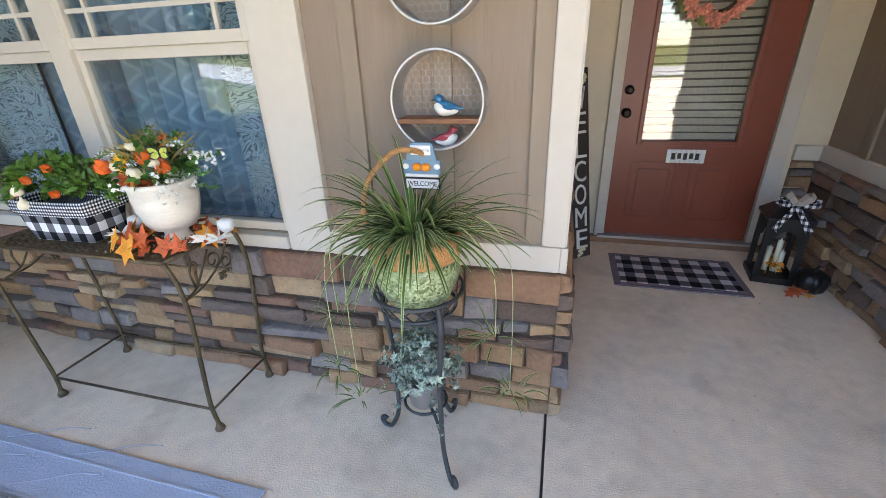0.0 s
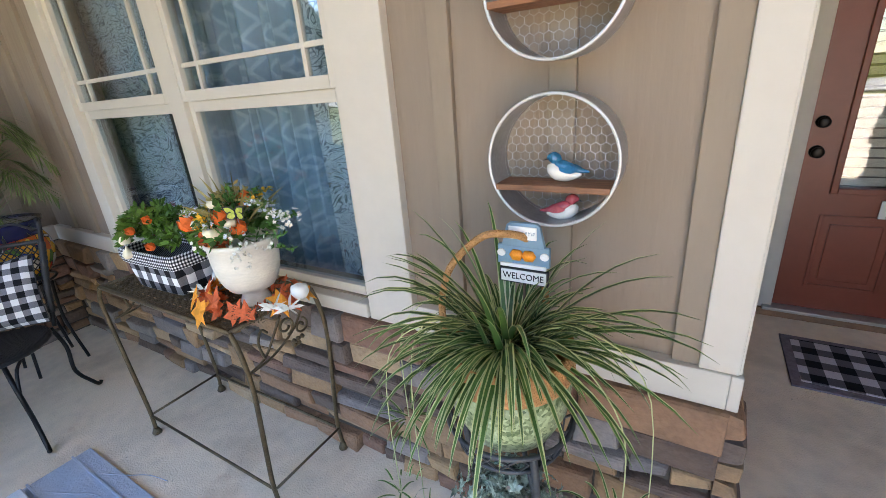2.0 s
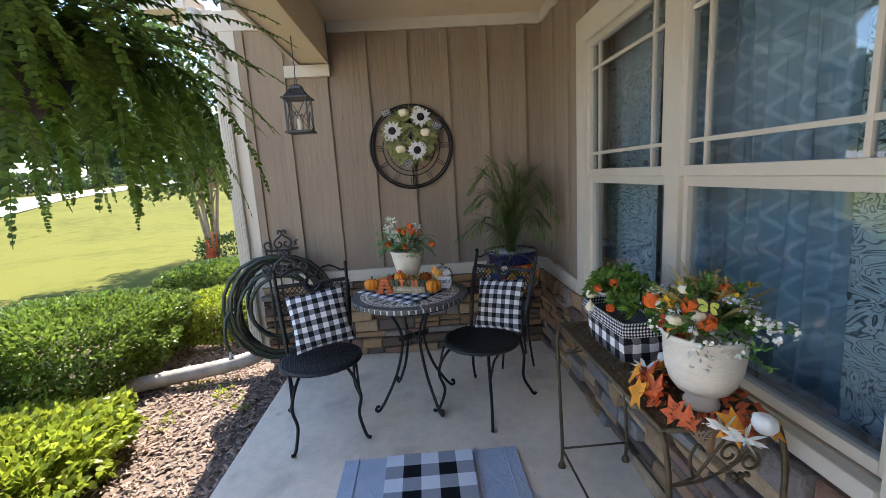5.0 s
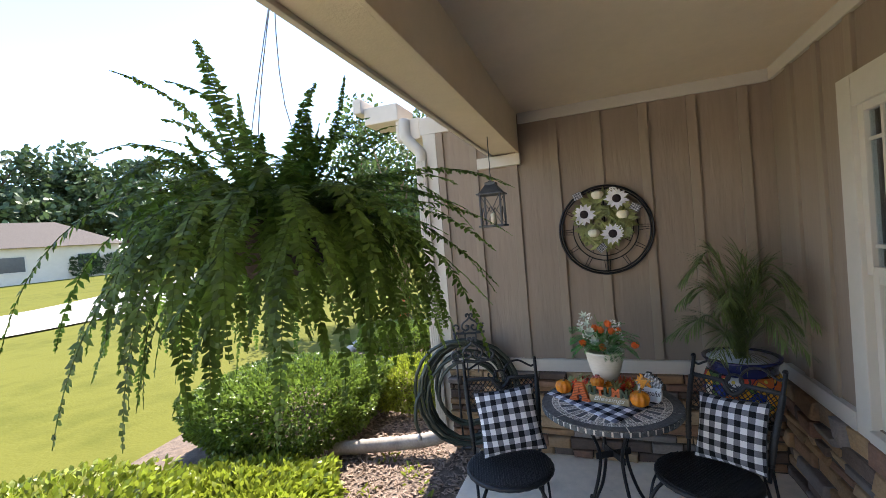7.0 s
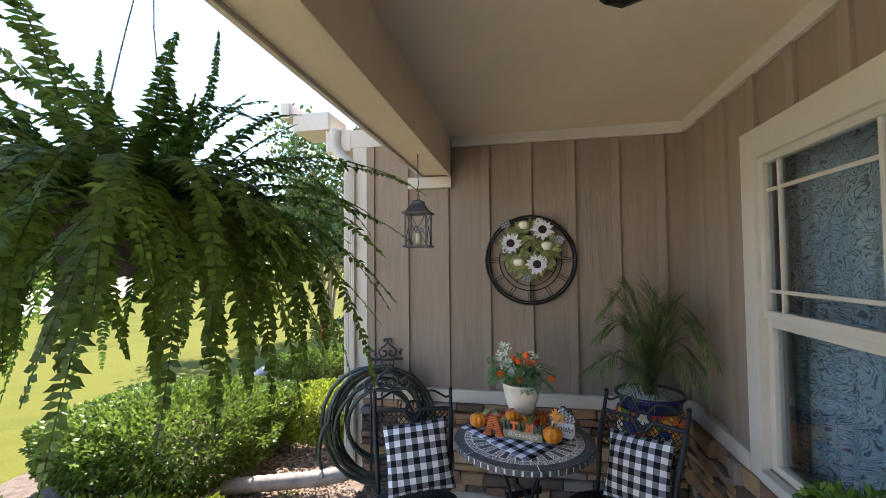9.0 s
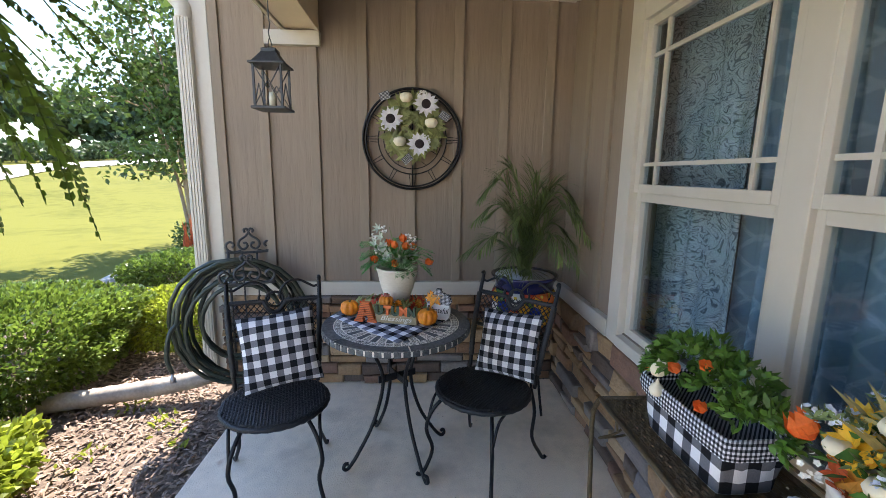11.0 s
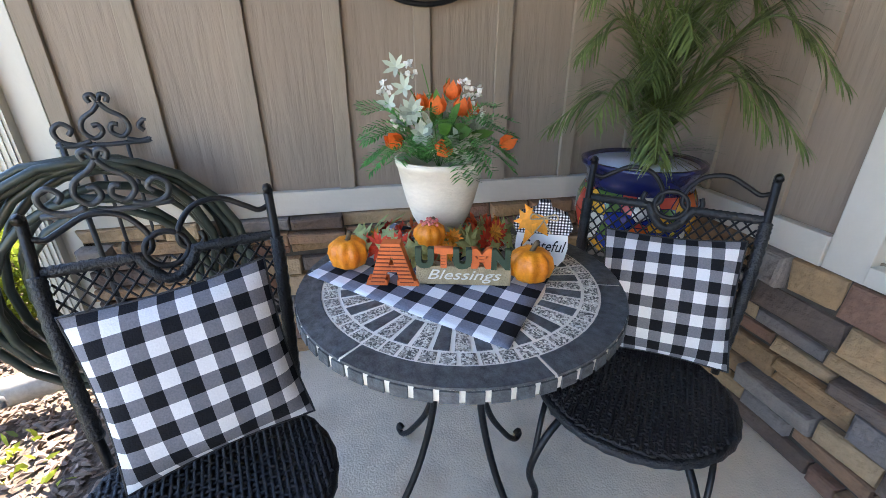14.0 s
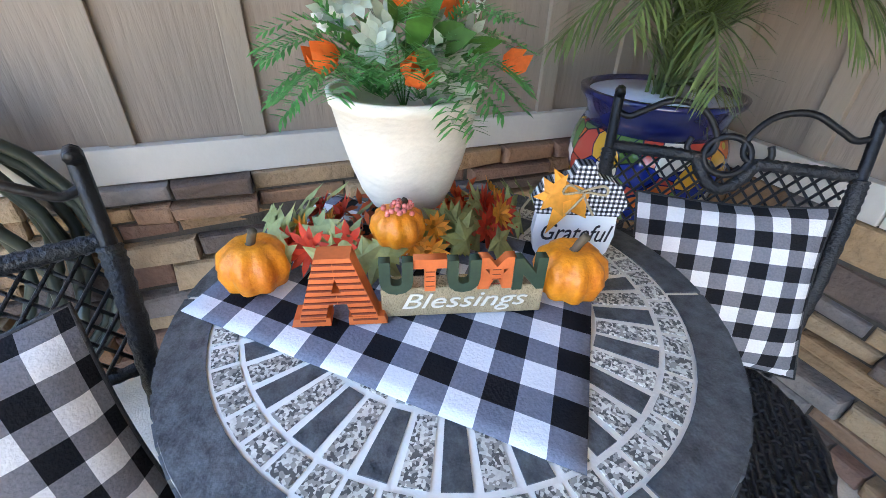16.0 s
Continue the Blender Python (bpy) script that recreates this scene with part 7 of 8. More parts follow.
for nm, material, cnt, sz in (("olive_leaf", "olive leaf", 52, 0.046), ("red_flower", "red leaf", 12, 0.04), ("golden_flower", "yellow leaf", 9, 0.028)):
    for _ in range(cnt):
        bm = bmesh.new()
        a = r4.uniform(-2.6, 2.6)
        k = r4.uniform(0.075, 0.165)
        c = Vector((k * 0.75 * math.cos(a) + 0.02, k * 1.45 * math.sin(a), r4.uniform(0.03, 0.075 if nm != "olive_leaf" else 0.06)))
        nrm = Vector((math.cos(a) + 0.5, math.sin(a), 0.7))
        if nm == "olive_leaf":
            maple(bm, r4, c, nrm, sz * r4.uniform(0.8, 1.2), r4.random() * 6)
        else:
            petals(bm, r4, c, nrm, sz, 11, sz * 0.16, 0.35)
            petals(bm, r4, c, nrm, sz * 0.7, 9, sz * 0.14, 0.8)
        part(nm, bm, material, g2)
bm = bmesh.new()
for _ in range(220):
    a = r4.uniform(0, 2 * math.pi)
    k = r4.uniform(0.06, 0.15)
    blade(bm, (k * 0.8 * math.cos(a), k * 1.1 * math.sin(a), r4.uniform(0.0, 0.045)), rdir(r4, 0, 1), rdir(r4), 0.03, 0.006, 0.4, 2)
part("twig_filler", bm, "rust leaf", g2)


def pumpkin(at, s, h, label, stem_r=0.006, dark=False, lobes=9):
    pk = thing("pumpkin", at, label, "pumpkin", "orange pumpkins")
    bm = bmesh.new()
    lathe(bm, [(0.001, 0.006), (s * 0.45, 0.0), (s * 0.85, h * 0.18), (s, h * 0.5), (s * 0.9, h * 0.78), (s * 0.55, h * 0.97), (s * 0.2, h * 0.96), (0.001, h * 0.92)], 54, (0, 0, 0), lobes, 0.13)
    part("flesh", bm, "pumpkin", pk, "", True)
    bm = bmesh.new()
    tube(bm, spline([(0, 0, h * 0.9), (0.003, 0.004, h * 1.08), (0.010, 0.008, h * 1.26)], 4), [stem_r * 1.5] + [stem_r] * 8, 7)
    part("stem", bm, "stem", pk, "", True)
    return pk


pumpkin((-4.155, 0.968, CLZ), 0.051, 0.075, "orange craft pumpkin with a dark stem on the tea towel")
pumpkin((-4.0, 1.376, CLZ), 0.053, 0.078, "orange craft pumpkin with a pale stem on the tea towel")
pumpkin((-4.115, 1.163, CLZ + 0.058), 0.040, 0.056, "small orange pumpkin with red berries in the garland", 0.005)
berries = thing("berry_pick", (-4.10, 1.161, CLZ + 0.116), "sprig of frosted pink berries on the small pumpkin", "berries")
for _ in range(26):
    d = rdir(r4, 0, 1)
    bm = bmesh.new()
    bmesh.ops.create_icosphere(bm, subdivisions=1, radius=0.0042, matrix=Matrix.Translation((d.x * 0.016, d.y * 0.024, d.z * 0.014)))
    part("berry", bm, "berry", berries, "", True)
sg = thing("autumn_blessings_sign", (-4.055, 1.055, CLZ), "orange striped wooden letters on a burlap block", "sign", "", "", SGA)
# big letter A: two legs, a bar and serifs, cut with grooves
bm = bmesh.new()


def slab_poly(bm, pts, y0, y1):
    A = [bm.verts.new((x, y0, z)) for x, z in pts]
    B = [bm.verts.new((x, y1, z)) for x, z in pts]
    bm.faces.new(A), bm.faces.new(B[::-1])
    for i in range(len(pts)):
        bm.faces.new((A[i], B[i], B[(i + 1) % len(pts)], A[(i + 1) % len(pts)]))


slab_poly(bm, [(-0.052, 0.012), (-0.018, 0.012), (0.0, 0.075), (0.0, 0.105), (-0.022, 0.105)], -0.016, 0.012)
slab_poly(bm, [(0.018, 0.012), (0.052, 0.012), (0.022, 0.105), (0.0, 0.105), (0.0, 0.075)], -0.016, 0.012)
slab_poly(bm, [(-0.020, 0.034), (0.020, 0.034), (0.014, 0.052), (-0.014, 0.052)], -0.015, 0.012)
slab_poly(bm, [(-0.064, 0.0), (-0.012, 0.0), (-0.012, 0.013), (-0.060, 0.013)], -0.017, 0.012)
slab_poly(bm, [(0.012, 0.0), (0.064, 0.0), (0.060, 0.013), (0.012, 0.013)], -0.017, 0.012)
part("letter_a", bm, "sign orange", sg)
for k in range(10):
    z = 0.009 + 0.0098 * k
    hw0, hw1 = 0.053 - 0.030 * max(0.0, z - 0.012) / 0.093 - 0.0015, 0.018 * (1 - max(0.0, z - 0.012) / 0.063)
    for s in (-1, 1):
        a, b = sorted((s * max(hw1, 0.0005), s * hw0))
        if z > 0.034 and z < 0.052:
            a, b = sorted((s * 0.0005, s * hw0))
        boxed("groove", (a, b, -0.0180, -0.0165, z - 0.0013, z + 0.0013), "sign stripe", sg)
boxed("burlap_block", (0.056, 0.282, -0.006, 0.022, 0.0, 0.048), "burlap", sg, 0.003)
for i, ch_ in enumerate("UTUMN"):
    gr = ch_ in "UN"
    text("letter", ch_, 0.060, 0.007, "sign green" if gr else "sign orange", sg, pose(0.078 + 0.0445 * i, -0.002 if i % 2 else -0.006, 0.067, 90, 0, 0), 0, 0.044 if ch_ != "M" else 0.049, 0.0042)
    if not gr:
        for k in range(4):
            boxed("groove", (0.078 + 0.0445 * i - 0.006, 0.078 + 0.0445 * i + 0.006, -0.0135 + 0.004 * (i % 2), -0.0128 + 0.004 * (i % 2), 0.0525 + 0.0075 * k, 0.0537 + 0.0075 * k), "sign stripe", sg)
M["chalk"] = mat("white script lettering", (0.78, 0.74, 0.66), 0.7)
text("script", "Blessings", 0.036, 0.0008, "chalk", sg, pose(0.168, -0.0075, 0.026, 90, 0, 0), 0.35, 0.175)
sg.matrix_basis = sg.matrix_basis @ pose(0.012, 0, 0) @ Matrix.Diagonal((0.94, 1, 0.97, 1))
# grateful jar
jr = thing("grateful_jar_sign", (-4.083, 1.436, TZ), "white jar-shaped wooden sign with a cloth pumpkin top", "sign", "", "", SGA - 8)
bm = bmesh.new()
slab_poly(bm, [(-0.044, 0.0), (0.044, 0.0), (0.058, 0.02), (0.063, 0.05), (0.060, 0.085), (-0.060, 0.085), (-0.063, 0.05), (-0.058, 0.02)], -0.010, 0.010)
part("jar_body", bm, "sign white", jr)
bm = bmesh.new()
slab_poly(bm, [(-0.062, 0.085), (0.062, 0.085), (0.070, 0.105), (0.055, 0.135), (0.018, 0.148), (0.012, 0.165), (-0.012, 0.165), (-0.018, 0.148), (-0.055, 0.135), (-0.070, 0.105)], -0.012, 0.012)
o = part("cloth_top", bm, "gingham", jr, "grey and white woven plaid cloth")
uv_planar(o.data, lambda c: (c.x / 0.16, c.z / 0.16))
bm = bmesh.new()
maple(bm, r4, (-0.018, -0.016, 0.122), (0.1, -1, 0.1), 0.068, 0.4)
maple(bm, r4, (-0.045, -0.018, 0.120), (-0.2, -1, 0.1), 0.045, 2.4)
part("orange_leaf", bm, "yellow leaf", jr)
for s in (-1, 1):
    bar("twine_bow", spline([(-0.005, -0.02, 0.128), (s * 0.025, -0.026, 0.14), (s * 0.03, -0.024, 0.125), (0, -0.022, 0.126), (s * 0.02, -0.02, 0.09)], 4), 0.002, "burlap", jr, 5)
text("lettering", "Grateful", 0.042, 0.0006, "ink", jr, pose(0, -0.0108, 0.052, 90, 0, 0), 0.3, 0.108)

# ---- by the front door ----
wb = thing("welcome_board", (-0.955, 3.86, 0.0), "tall dark wooden welcome board leaning by the door", "sign", "", "", 38)
LEAN_B = pose(0, 0, 0, -10, 0, 0)
o = boxed("board", (-0.078, 0.078, -0.012, 0.012, 0.006, 1.27), "dark board", wb, 0.003)
o.matrix_local = LEAN_B
for i, c in enumerate("WELCOME"):
    text("letter", c, 0.20, 0.003, "sign white", wb, LEAN_B @ pose(0, -0.014, 1.08 - 0.158 * i, 90, 0, 0), 0, 0.095)
for zc in (1.2, 0.055):
    for _ in range(9):
        bm = bmesh.new()
        petals(bm, r4, (r4.uniform(-0.05, 0.05), -0.016, zc + r4.uniform(-0.035, 0.035)), (0, -1, 0), 0.018, 6, 0.005, 0.2)
        o = part("painted_flower", bm, "cream pumpkin", wb)
        o.matrix_local = LEAN_B
dl = thing("black_lantern", (0.235, 3.86, 0), "large black lantern with candles and a check bow", "lantern", "", "", -8)
boxed("base", (-0.115, 0.115, -0.115, 0.115, 0, 0.035), "black plastic", dl, 0.006)
for sx in (-1, 1):
    for sy in (-1, 1):
        boxed("post", (sx * 0.092 - 0.014, sx * 0.092 + 0.014, sy * 0.092 - 0.014, sy * 0.092 + 0.014, 0.035, 0.33), "black plastic", dl, 0.003)
for y in (-0.1, 0.1):
    bm = bmesh.new()
    out_ = [(-0.08, 0.33), (0.08, 0.33), (0.08, 0.2)] + [(0.062 * math.cos(t), 0.21 + 0.075 * math.sin(t)) for t in [math.pi * k / 10 for k in range(11)]] + [(-0.08, 0.2)]
    slab_poly(bm, out_, y - 0.006, y + 0.006)
    part("arch_panel", bm, "black plastic", dl)
boxed("top", (-0.118, 0.118, -0.118, 0.118, 0.33, 0.348), "black plastic", dl, 0.004)
bm = bmesh.new()
lathe(bm, [(0.16, 0.348), (0.09, 0.39), (0.05, 0.40)], 4)
o = part("roof", bm, "black plastic", dl)
o.matrix_local = pose(0, 0, 0, 0, 0, 45)
for x, h in ((-0.03, 0.13), (0.015, 0.17), (0.04, 0.11)):
    bm = bmesh.new()
    lathe(bm, [(0.016, 0.035), (0.016, 0.035 + h), (0.004, 0.038 + h), (0.002, 0.05 + h)], 14, (x, 0, 0))
    part("candle", bm, "candle", dl, "", True)
bm = bmesh.new()
tuft(bm, r4, (0, 0, 0.05), 0.06, 50, 0.035, 0.012)
part("leaf_filler", bm, "yellow leaf", dl)
dl.matrix_basis = pose(0.185, 3.80, 0, 0, 0, -8) @ Matrix.Diagonal((1, 1, 1.22, 1))
bw = new("bow")
bw.parent = dl
for i, (dx, dz, sc_) in enumerate(((-1, 0.25, 1), (1, 0.25, 1), (-0.75, 0.75, 0.8), (0.75, 0.75, 0.8), (-0.5, -0.7, 1.0), (0.55, -0.75, 1.0))):
    d = Vector((dx, -0.25, dz)).normalized()
    bm = bmesh.new()
    prev = None
    c0 = Vector((0, -0.10, 0.415))
    loop = [(0.0, -0.005), (0.04, -0.03), (0.085, -0.035), (0.11, 0.0), (0.085, 0.03), (0.04, 0.022), (0.0, 0.005)] if dz > 0 else [(0.0, 0), (0.05, -0.015), (0.10, 0.0), (0.15, -0.01)]
    for k, (t, y) in enumerate(loop):
        p = c0 + d * t * sc_ + Vector((0, y, 0))
        sd = d.cross(Vector((0, 1, 0))).normalized() * (0.012 + 0.25 * t * 0.12)
        cur = (bm.verts.new(p - sd), bm.verts.new(p + sd))
        if prev:
            bm.faces.new((prev[0], prev[1], cur[1], cur[0]))
        prev = cur
    o = part("ribbon_loop" if dz > 0 else "ribbon_tail", bm, "grey ribbon" if i in (2, 3) else "plaid bow", bw)
    uv_planar(o.data, lambda c: (c.x / 0.25, c.z / 0.25))
bp_ = thing("black_pumpkin", (0.335, 3.63, 0), "glossy black ribbed pumpkin on the porch floor", "pumpkin")
bm = bmesh.new()
lathe(bm, [(0.001, 0.004), (0.04, 0.0), (0.075, 0.03), (0.085, 0.075), (0.075, 0.115), (0.04, 0.138), (0.001, 0.13)], 48, (0, 0, 0), 9, 0.12)
part("flesh", bm, "black plastic", bp_, "", True)
bar("stem", spline([(0, 0, 0.13), (0.005, 0, 0.155), (0.015, 0.005, 0.17)], 3), 0.008, "black plastic", bp_, 6)
lf = thing("fallen_leaf_sprig", (0.25, 3.57, 0.0), "orange and red silk leaf sprig on the floor", "leaves")
bm = bmesh.new()
for _ in range(5):
    maple(bm, r4, (r4.uniform(-0.05, 0.05), r4.uniform(-0.03, 0.03), 0.02 + r4.uniform(0, 0.015)), (r4.uniform(-0.4, 0.4), -0.5, 1), 0.045, r4.random() * 6)
part("maple_leaves", bm, "rust leaf", lf)
bm = bmesh.new()
for _ in range(4):
    maple(bm, r4, (r4.uniform(-0.06, 0.06), r4.uniform(-0.04, 0.02), 0.016), (r4.uniform(-0.3, 0.3), -0.3, 1), 0.035, r4.random() * 6)
part("golden_leaves", bm, "yellow leaf", lf)
pq = thing("door_plaque", (-0.32, DY + 0.004, 0.665), "small whitewashed plank plaque on the front door", "sign")
for k in range(8):
    boxed("plank", (-0.12 + 0.03 * k, -0.092 + 0.03 * k, -0.008, 0.0, -0.046, 0.046), "sign white", pq, 0.002)
for k in range(5):
    boxed("ink_bar", (-0.09 + 0.037 * k, -0.066 + 0.037 * k, -0.0092, -0.0078, -0.022 + 0.006 * (k % 2), 0.022), "dark board", pq)
dw = thing("door_wreath", (-0.34, DY - 0.03, 1.69), "wreath of peach and cream silk blooms on the door glass", "wreath")
bar("hoop", [(0.17 * math.cos(t), 0.02, 0.17 * math.sin(t)) for t in [2 * math.pi * k / 40 for k in range(40)]], 0.018, "twig", dw, 8, True)
for k in range(26):
    bm = bmesh.new()
    a = 2 * math.pi * k / 26 + r4.uniform(-0.1, 0.1)
    R = r4.uniform(0.14, 0.21)
    c = (R * math.cos(a), -0.01 - r4.uniform(0, 0.03), R * math.sin(a))
    for lift, sz in ((0.25, 0.05), (0.7, 0.042), (1.4, 0.03)):
        petals(bm, r4, c, (math.cos(a) * 0.3, -1, math.sin(a) * 0.3), sz, 9, 0.011, lift)
    part("bloom", bm, "peach flower", dw)
bm = bmesh.new()
for _ in range(90):
    a = r4.uniform(0, 2 * math.pi)
    blade(bm, (0.18 * math.cos(a), 0.0, 0.18 * math.sin(a)), (math.cos(a + 0.6), r4.uniform(-0.4, 0), math.sin(a + 0.6)), (0, -1, 0), 0.07, 0.013, 0.2, 3)
part("leaves", bm, "olive leaf", dw)

# ---- hanging fern ----
r5 = random.Random(41)
FC = (-2.44, 0.42, 1.81)
fern = thing("hanging_fern", FC, "large boston fern hanging from the porch beam in a basket", "fern")
bm = bmesh.new()
lathe(bm, [(0.08, -0.13), (0.12, -0.10), (0.15, 0.0), (0.155, 0.012), (0.145, 0.012), (0.001, -0.01)], 28)
part("basket", bm, "lattice dark", fern, "", True)
for k in range(3):
    a = 2 * math.pi * k / 3 + 0.4
    bar("hanger_wire", spline([(0.15 * math.cos(a), 0.15 * math.sin(a), 0.01), (0.05 * math.cos(a), 0.05 * math.sin(a), 0.32), (0, 0.06, 0.63)], 4), 0.0016, "galv", fern, 4)


def frond(bm, stem, base, a, el, L, bend, w, r):
    d = Vector((math.cos(a) * math.cos(el), math.sin(a) * math.cos(el), math.sin(el)))
    n = 30
    q = Vector(base)
    side0 = Vector((-math.sin(a), math.cos(a), 0))
    pts = []
    curl = r.uniform(-1.1, 1.1)
    for i in range(n + 1):
        pts.append(q.copy())
        q = q + d * (L / n)
        t = i / n
        d = (d + Vector((0, 0, -1)) * bend / n * (0.5 + t) + side0 * curl / n).normalized()
    tube(stem, pts[::2], [0.0022 * (1 - 0.7 * k / 16) for k in range(len(pts[::2]))], 4, False, False)
    for i in range(3, n):
        d = (pts[i + 1] - pts[i]).normalized()
        sd = d.cross(Vector((0, 0, 1)))
        sd = sd.normalized() if sd.length > 0.15 else side0
        ww = w * math.sin(math.pi * min(1.0, 0.18 + 0.80 * i / n)) ** 0.8
        for s in (-1, 1):
            for j in (0.0, 0.5):
                p = pts[i].lerp(pts[i + 1], j)
                blade(bm, p, sd * s + d * 0.35 + Vector((0, 0, -0.15)) + rdir(r) * 0.42, d.cross(sd), ww * r.uniform(0.6, 1.2), 0.0052, 0.6, 2)


for i in range(230):
    a = 2 * math.pi * i / 230 * 11 + r5.uniform(-0.2, 0.2)
    style = i % 8
    w_f = 0.036
    if style == 0:
        el, L, bend, w_f = r5.uniform(0.6, 1.4), r5.uniform(0.22, 0.44), r5.uniform(-0.3, 1.6), r5.uniform(0.016, 0.030)
    elif style == 1:
        a = math.pi / 2 + r5.uniform(-1.2, 1.2)
        el, L, bend, w_f = r5.uniform(0.1, 0.7), r5.uniform(0.45, 0.66), r5.uniform(0.8, 2.2), 0.030
    elif style == 2:
        el, L, bend, w_f = r5.uniform(0.2, 1.2), r5.uniform(0.30, 0.52), r5.uniform(0.5, 2.2), r5.uniform(0.024, 0.042)
    elif style < 4:
        el, L, bend = r5.uniform(0.4, 1.0), r5.uniform(0.34, 0.50), r5.uniform(2.2, 3.6)
    else:
        el, L, bend = r5.uniform(-0.1, 0.6), r5.uniform(0.42, 0.70), r5.uniform(2.4, 4.0)
    bm = bmesh.new()
    frond(bm, bm, (0.10 * math.cos(a) * r5.random(), 0.10 * math.sin(a) * r5.random(), 0.0), a, el, L, bend, w_f, r5)
    part("frond", bm, "fern leaf", fern)


fern.matrix_basis = pose(*FC) @ Matrix.Diagonal((0.94, 0.94, 1.02, 1))

# ---- hedges and shrubs ----
def shrub(name, c, half, top, count, leaf, material, label, seed, rough=0.12, clip=True, zlo=-0.12):
    r = random.Random(seed)
    sh = thing(name, (c[0], c[1], zlo), label, "shrub")
    H = top - zlo
    bm = bmesh.new()
    for _ in range(count):
        d = rdir(r, -0.8, 1)
        q = d / max(abs(d.x), abs(d.y), abs(d.z))
        k = d.lerp(q, 0.40 if clip else 0.15)
        nz = 1 + rough * noise.noise(Vector((d.x * 2.2 + seed, d.y * 2.2, d.z * 2.2))) + 0.5 * rough * noise.noise(Vector((d.x * 6, d.y * 6 + seed, d.z * 6)))
        depth = 1 - 0.3 * r.random() ** 2.5
        p = Vector((k[0] * half[0] * nz * depth, k[1] * half[1] * nz * depth, H * 0.54 + k[2] * H * 0.46 * nz * depth))
        n = (Vector((d.x, d.y, d.z + 0.35)) + rdir(r) * 0.8).normalized()
        blade(bm, p, n, rdir(r), leaf * r.uniform(0.6, 1.3), leaf * 0.33, 0.4, 2)
    part("foliage", bm, material, sh)
    for _ in range(10):
        bm = bmesh.new()
        a = r.uniform(0, 2 * math.pi)
        b = (r.uniform(-0.3, 0.3) * half[0], r.uniform(-0.3, 0.3) * half[1], 0)
        e = (half[0] * 0.75 * math.cos(a), half[1] * 0.75 * math.sin(a), H * r.uniform(0.5, 0.85))
        tube(bm, spline([b, ((b[0] + e[0]) * 0.45, (b[1] + e[1]) * 0.45, H * 0.35), e], 4), [0.010, 0.009, 0.008, 0.007, 0.006, 0.005, 0.004, 0.003, 0.002], 5)
        part("branch", bm, "twig", sh)
    return sh


shrub("clipped_hedge", (-5.05, -1.82), (0.90, 0.88), 0.57, 30000, 0.040, "hedge leaf", "rounded clipped green hedge in the mulch bed", 3)
shrub("clipped_hedge", (-5.98, -0.92), (0.52, 0.48), 0.38, 12000, 0.038, "bush leaf", "bright yellow-green clipped shrub beside the wall", 7)
shrub("clipped_hedge", (-8.3, -2.15), (0.80, 0.62), 0.30, 13000, 0.040, "hedge leaf", "low clipped hedge near the bed's kerb", 9)
shrub("leafy_shrub", (-3.60, -1.28), (0.72, 0.70), 0.16, 12000, 0.055, "bush leaf", "loose sunlit yellow-green shrub close to the porch", 12, 0.35, False)
shrub("leafy_shrub", (-2.75, -2.0), (1.0, 0.9), 0.35, 8000, 0.055, "bush leaf", "loose sunlit green shrub in the mulch bed", 14, 0.25, False)
shrub("leafy_shrub", (-10.2, -2.6), (0.6, 0.6), 0.55, 1600, 0.06, "tree leaf", "thin wispy shrub behind the hedge", 17, 0.4, False)
# weeds in the mulch
bm = bmesh.new()
for x, y in ((-4.6, -0.35), (-4.5, -0.25), (-4.2, -0.55), (-5.0, -0.75), (-4.75, -0.6), (-4.35, -0.1)):
    for _ in range(16):
        blade(bm, Vector((x, y, -0.1)) + Vector((r5.uniform(-0.1, 0.1), r5.uniform(-0.08, 0.08), 0)), rdir(r5, 0.2, 1), rdir(r5), r5.uniform(0.03, 0.07), 0.009, 0.5, 2)
tagged(part("low_weeds", bm, "bush leaf"), "small green weeds in the mulch", "weeds", "", "stuff")


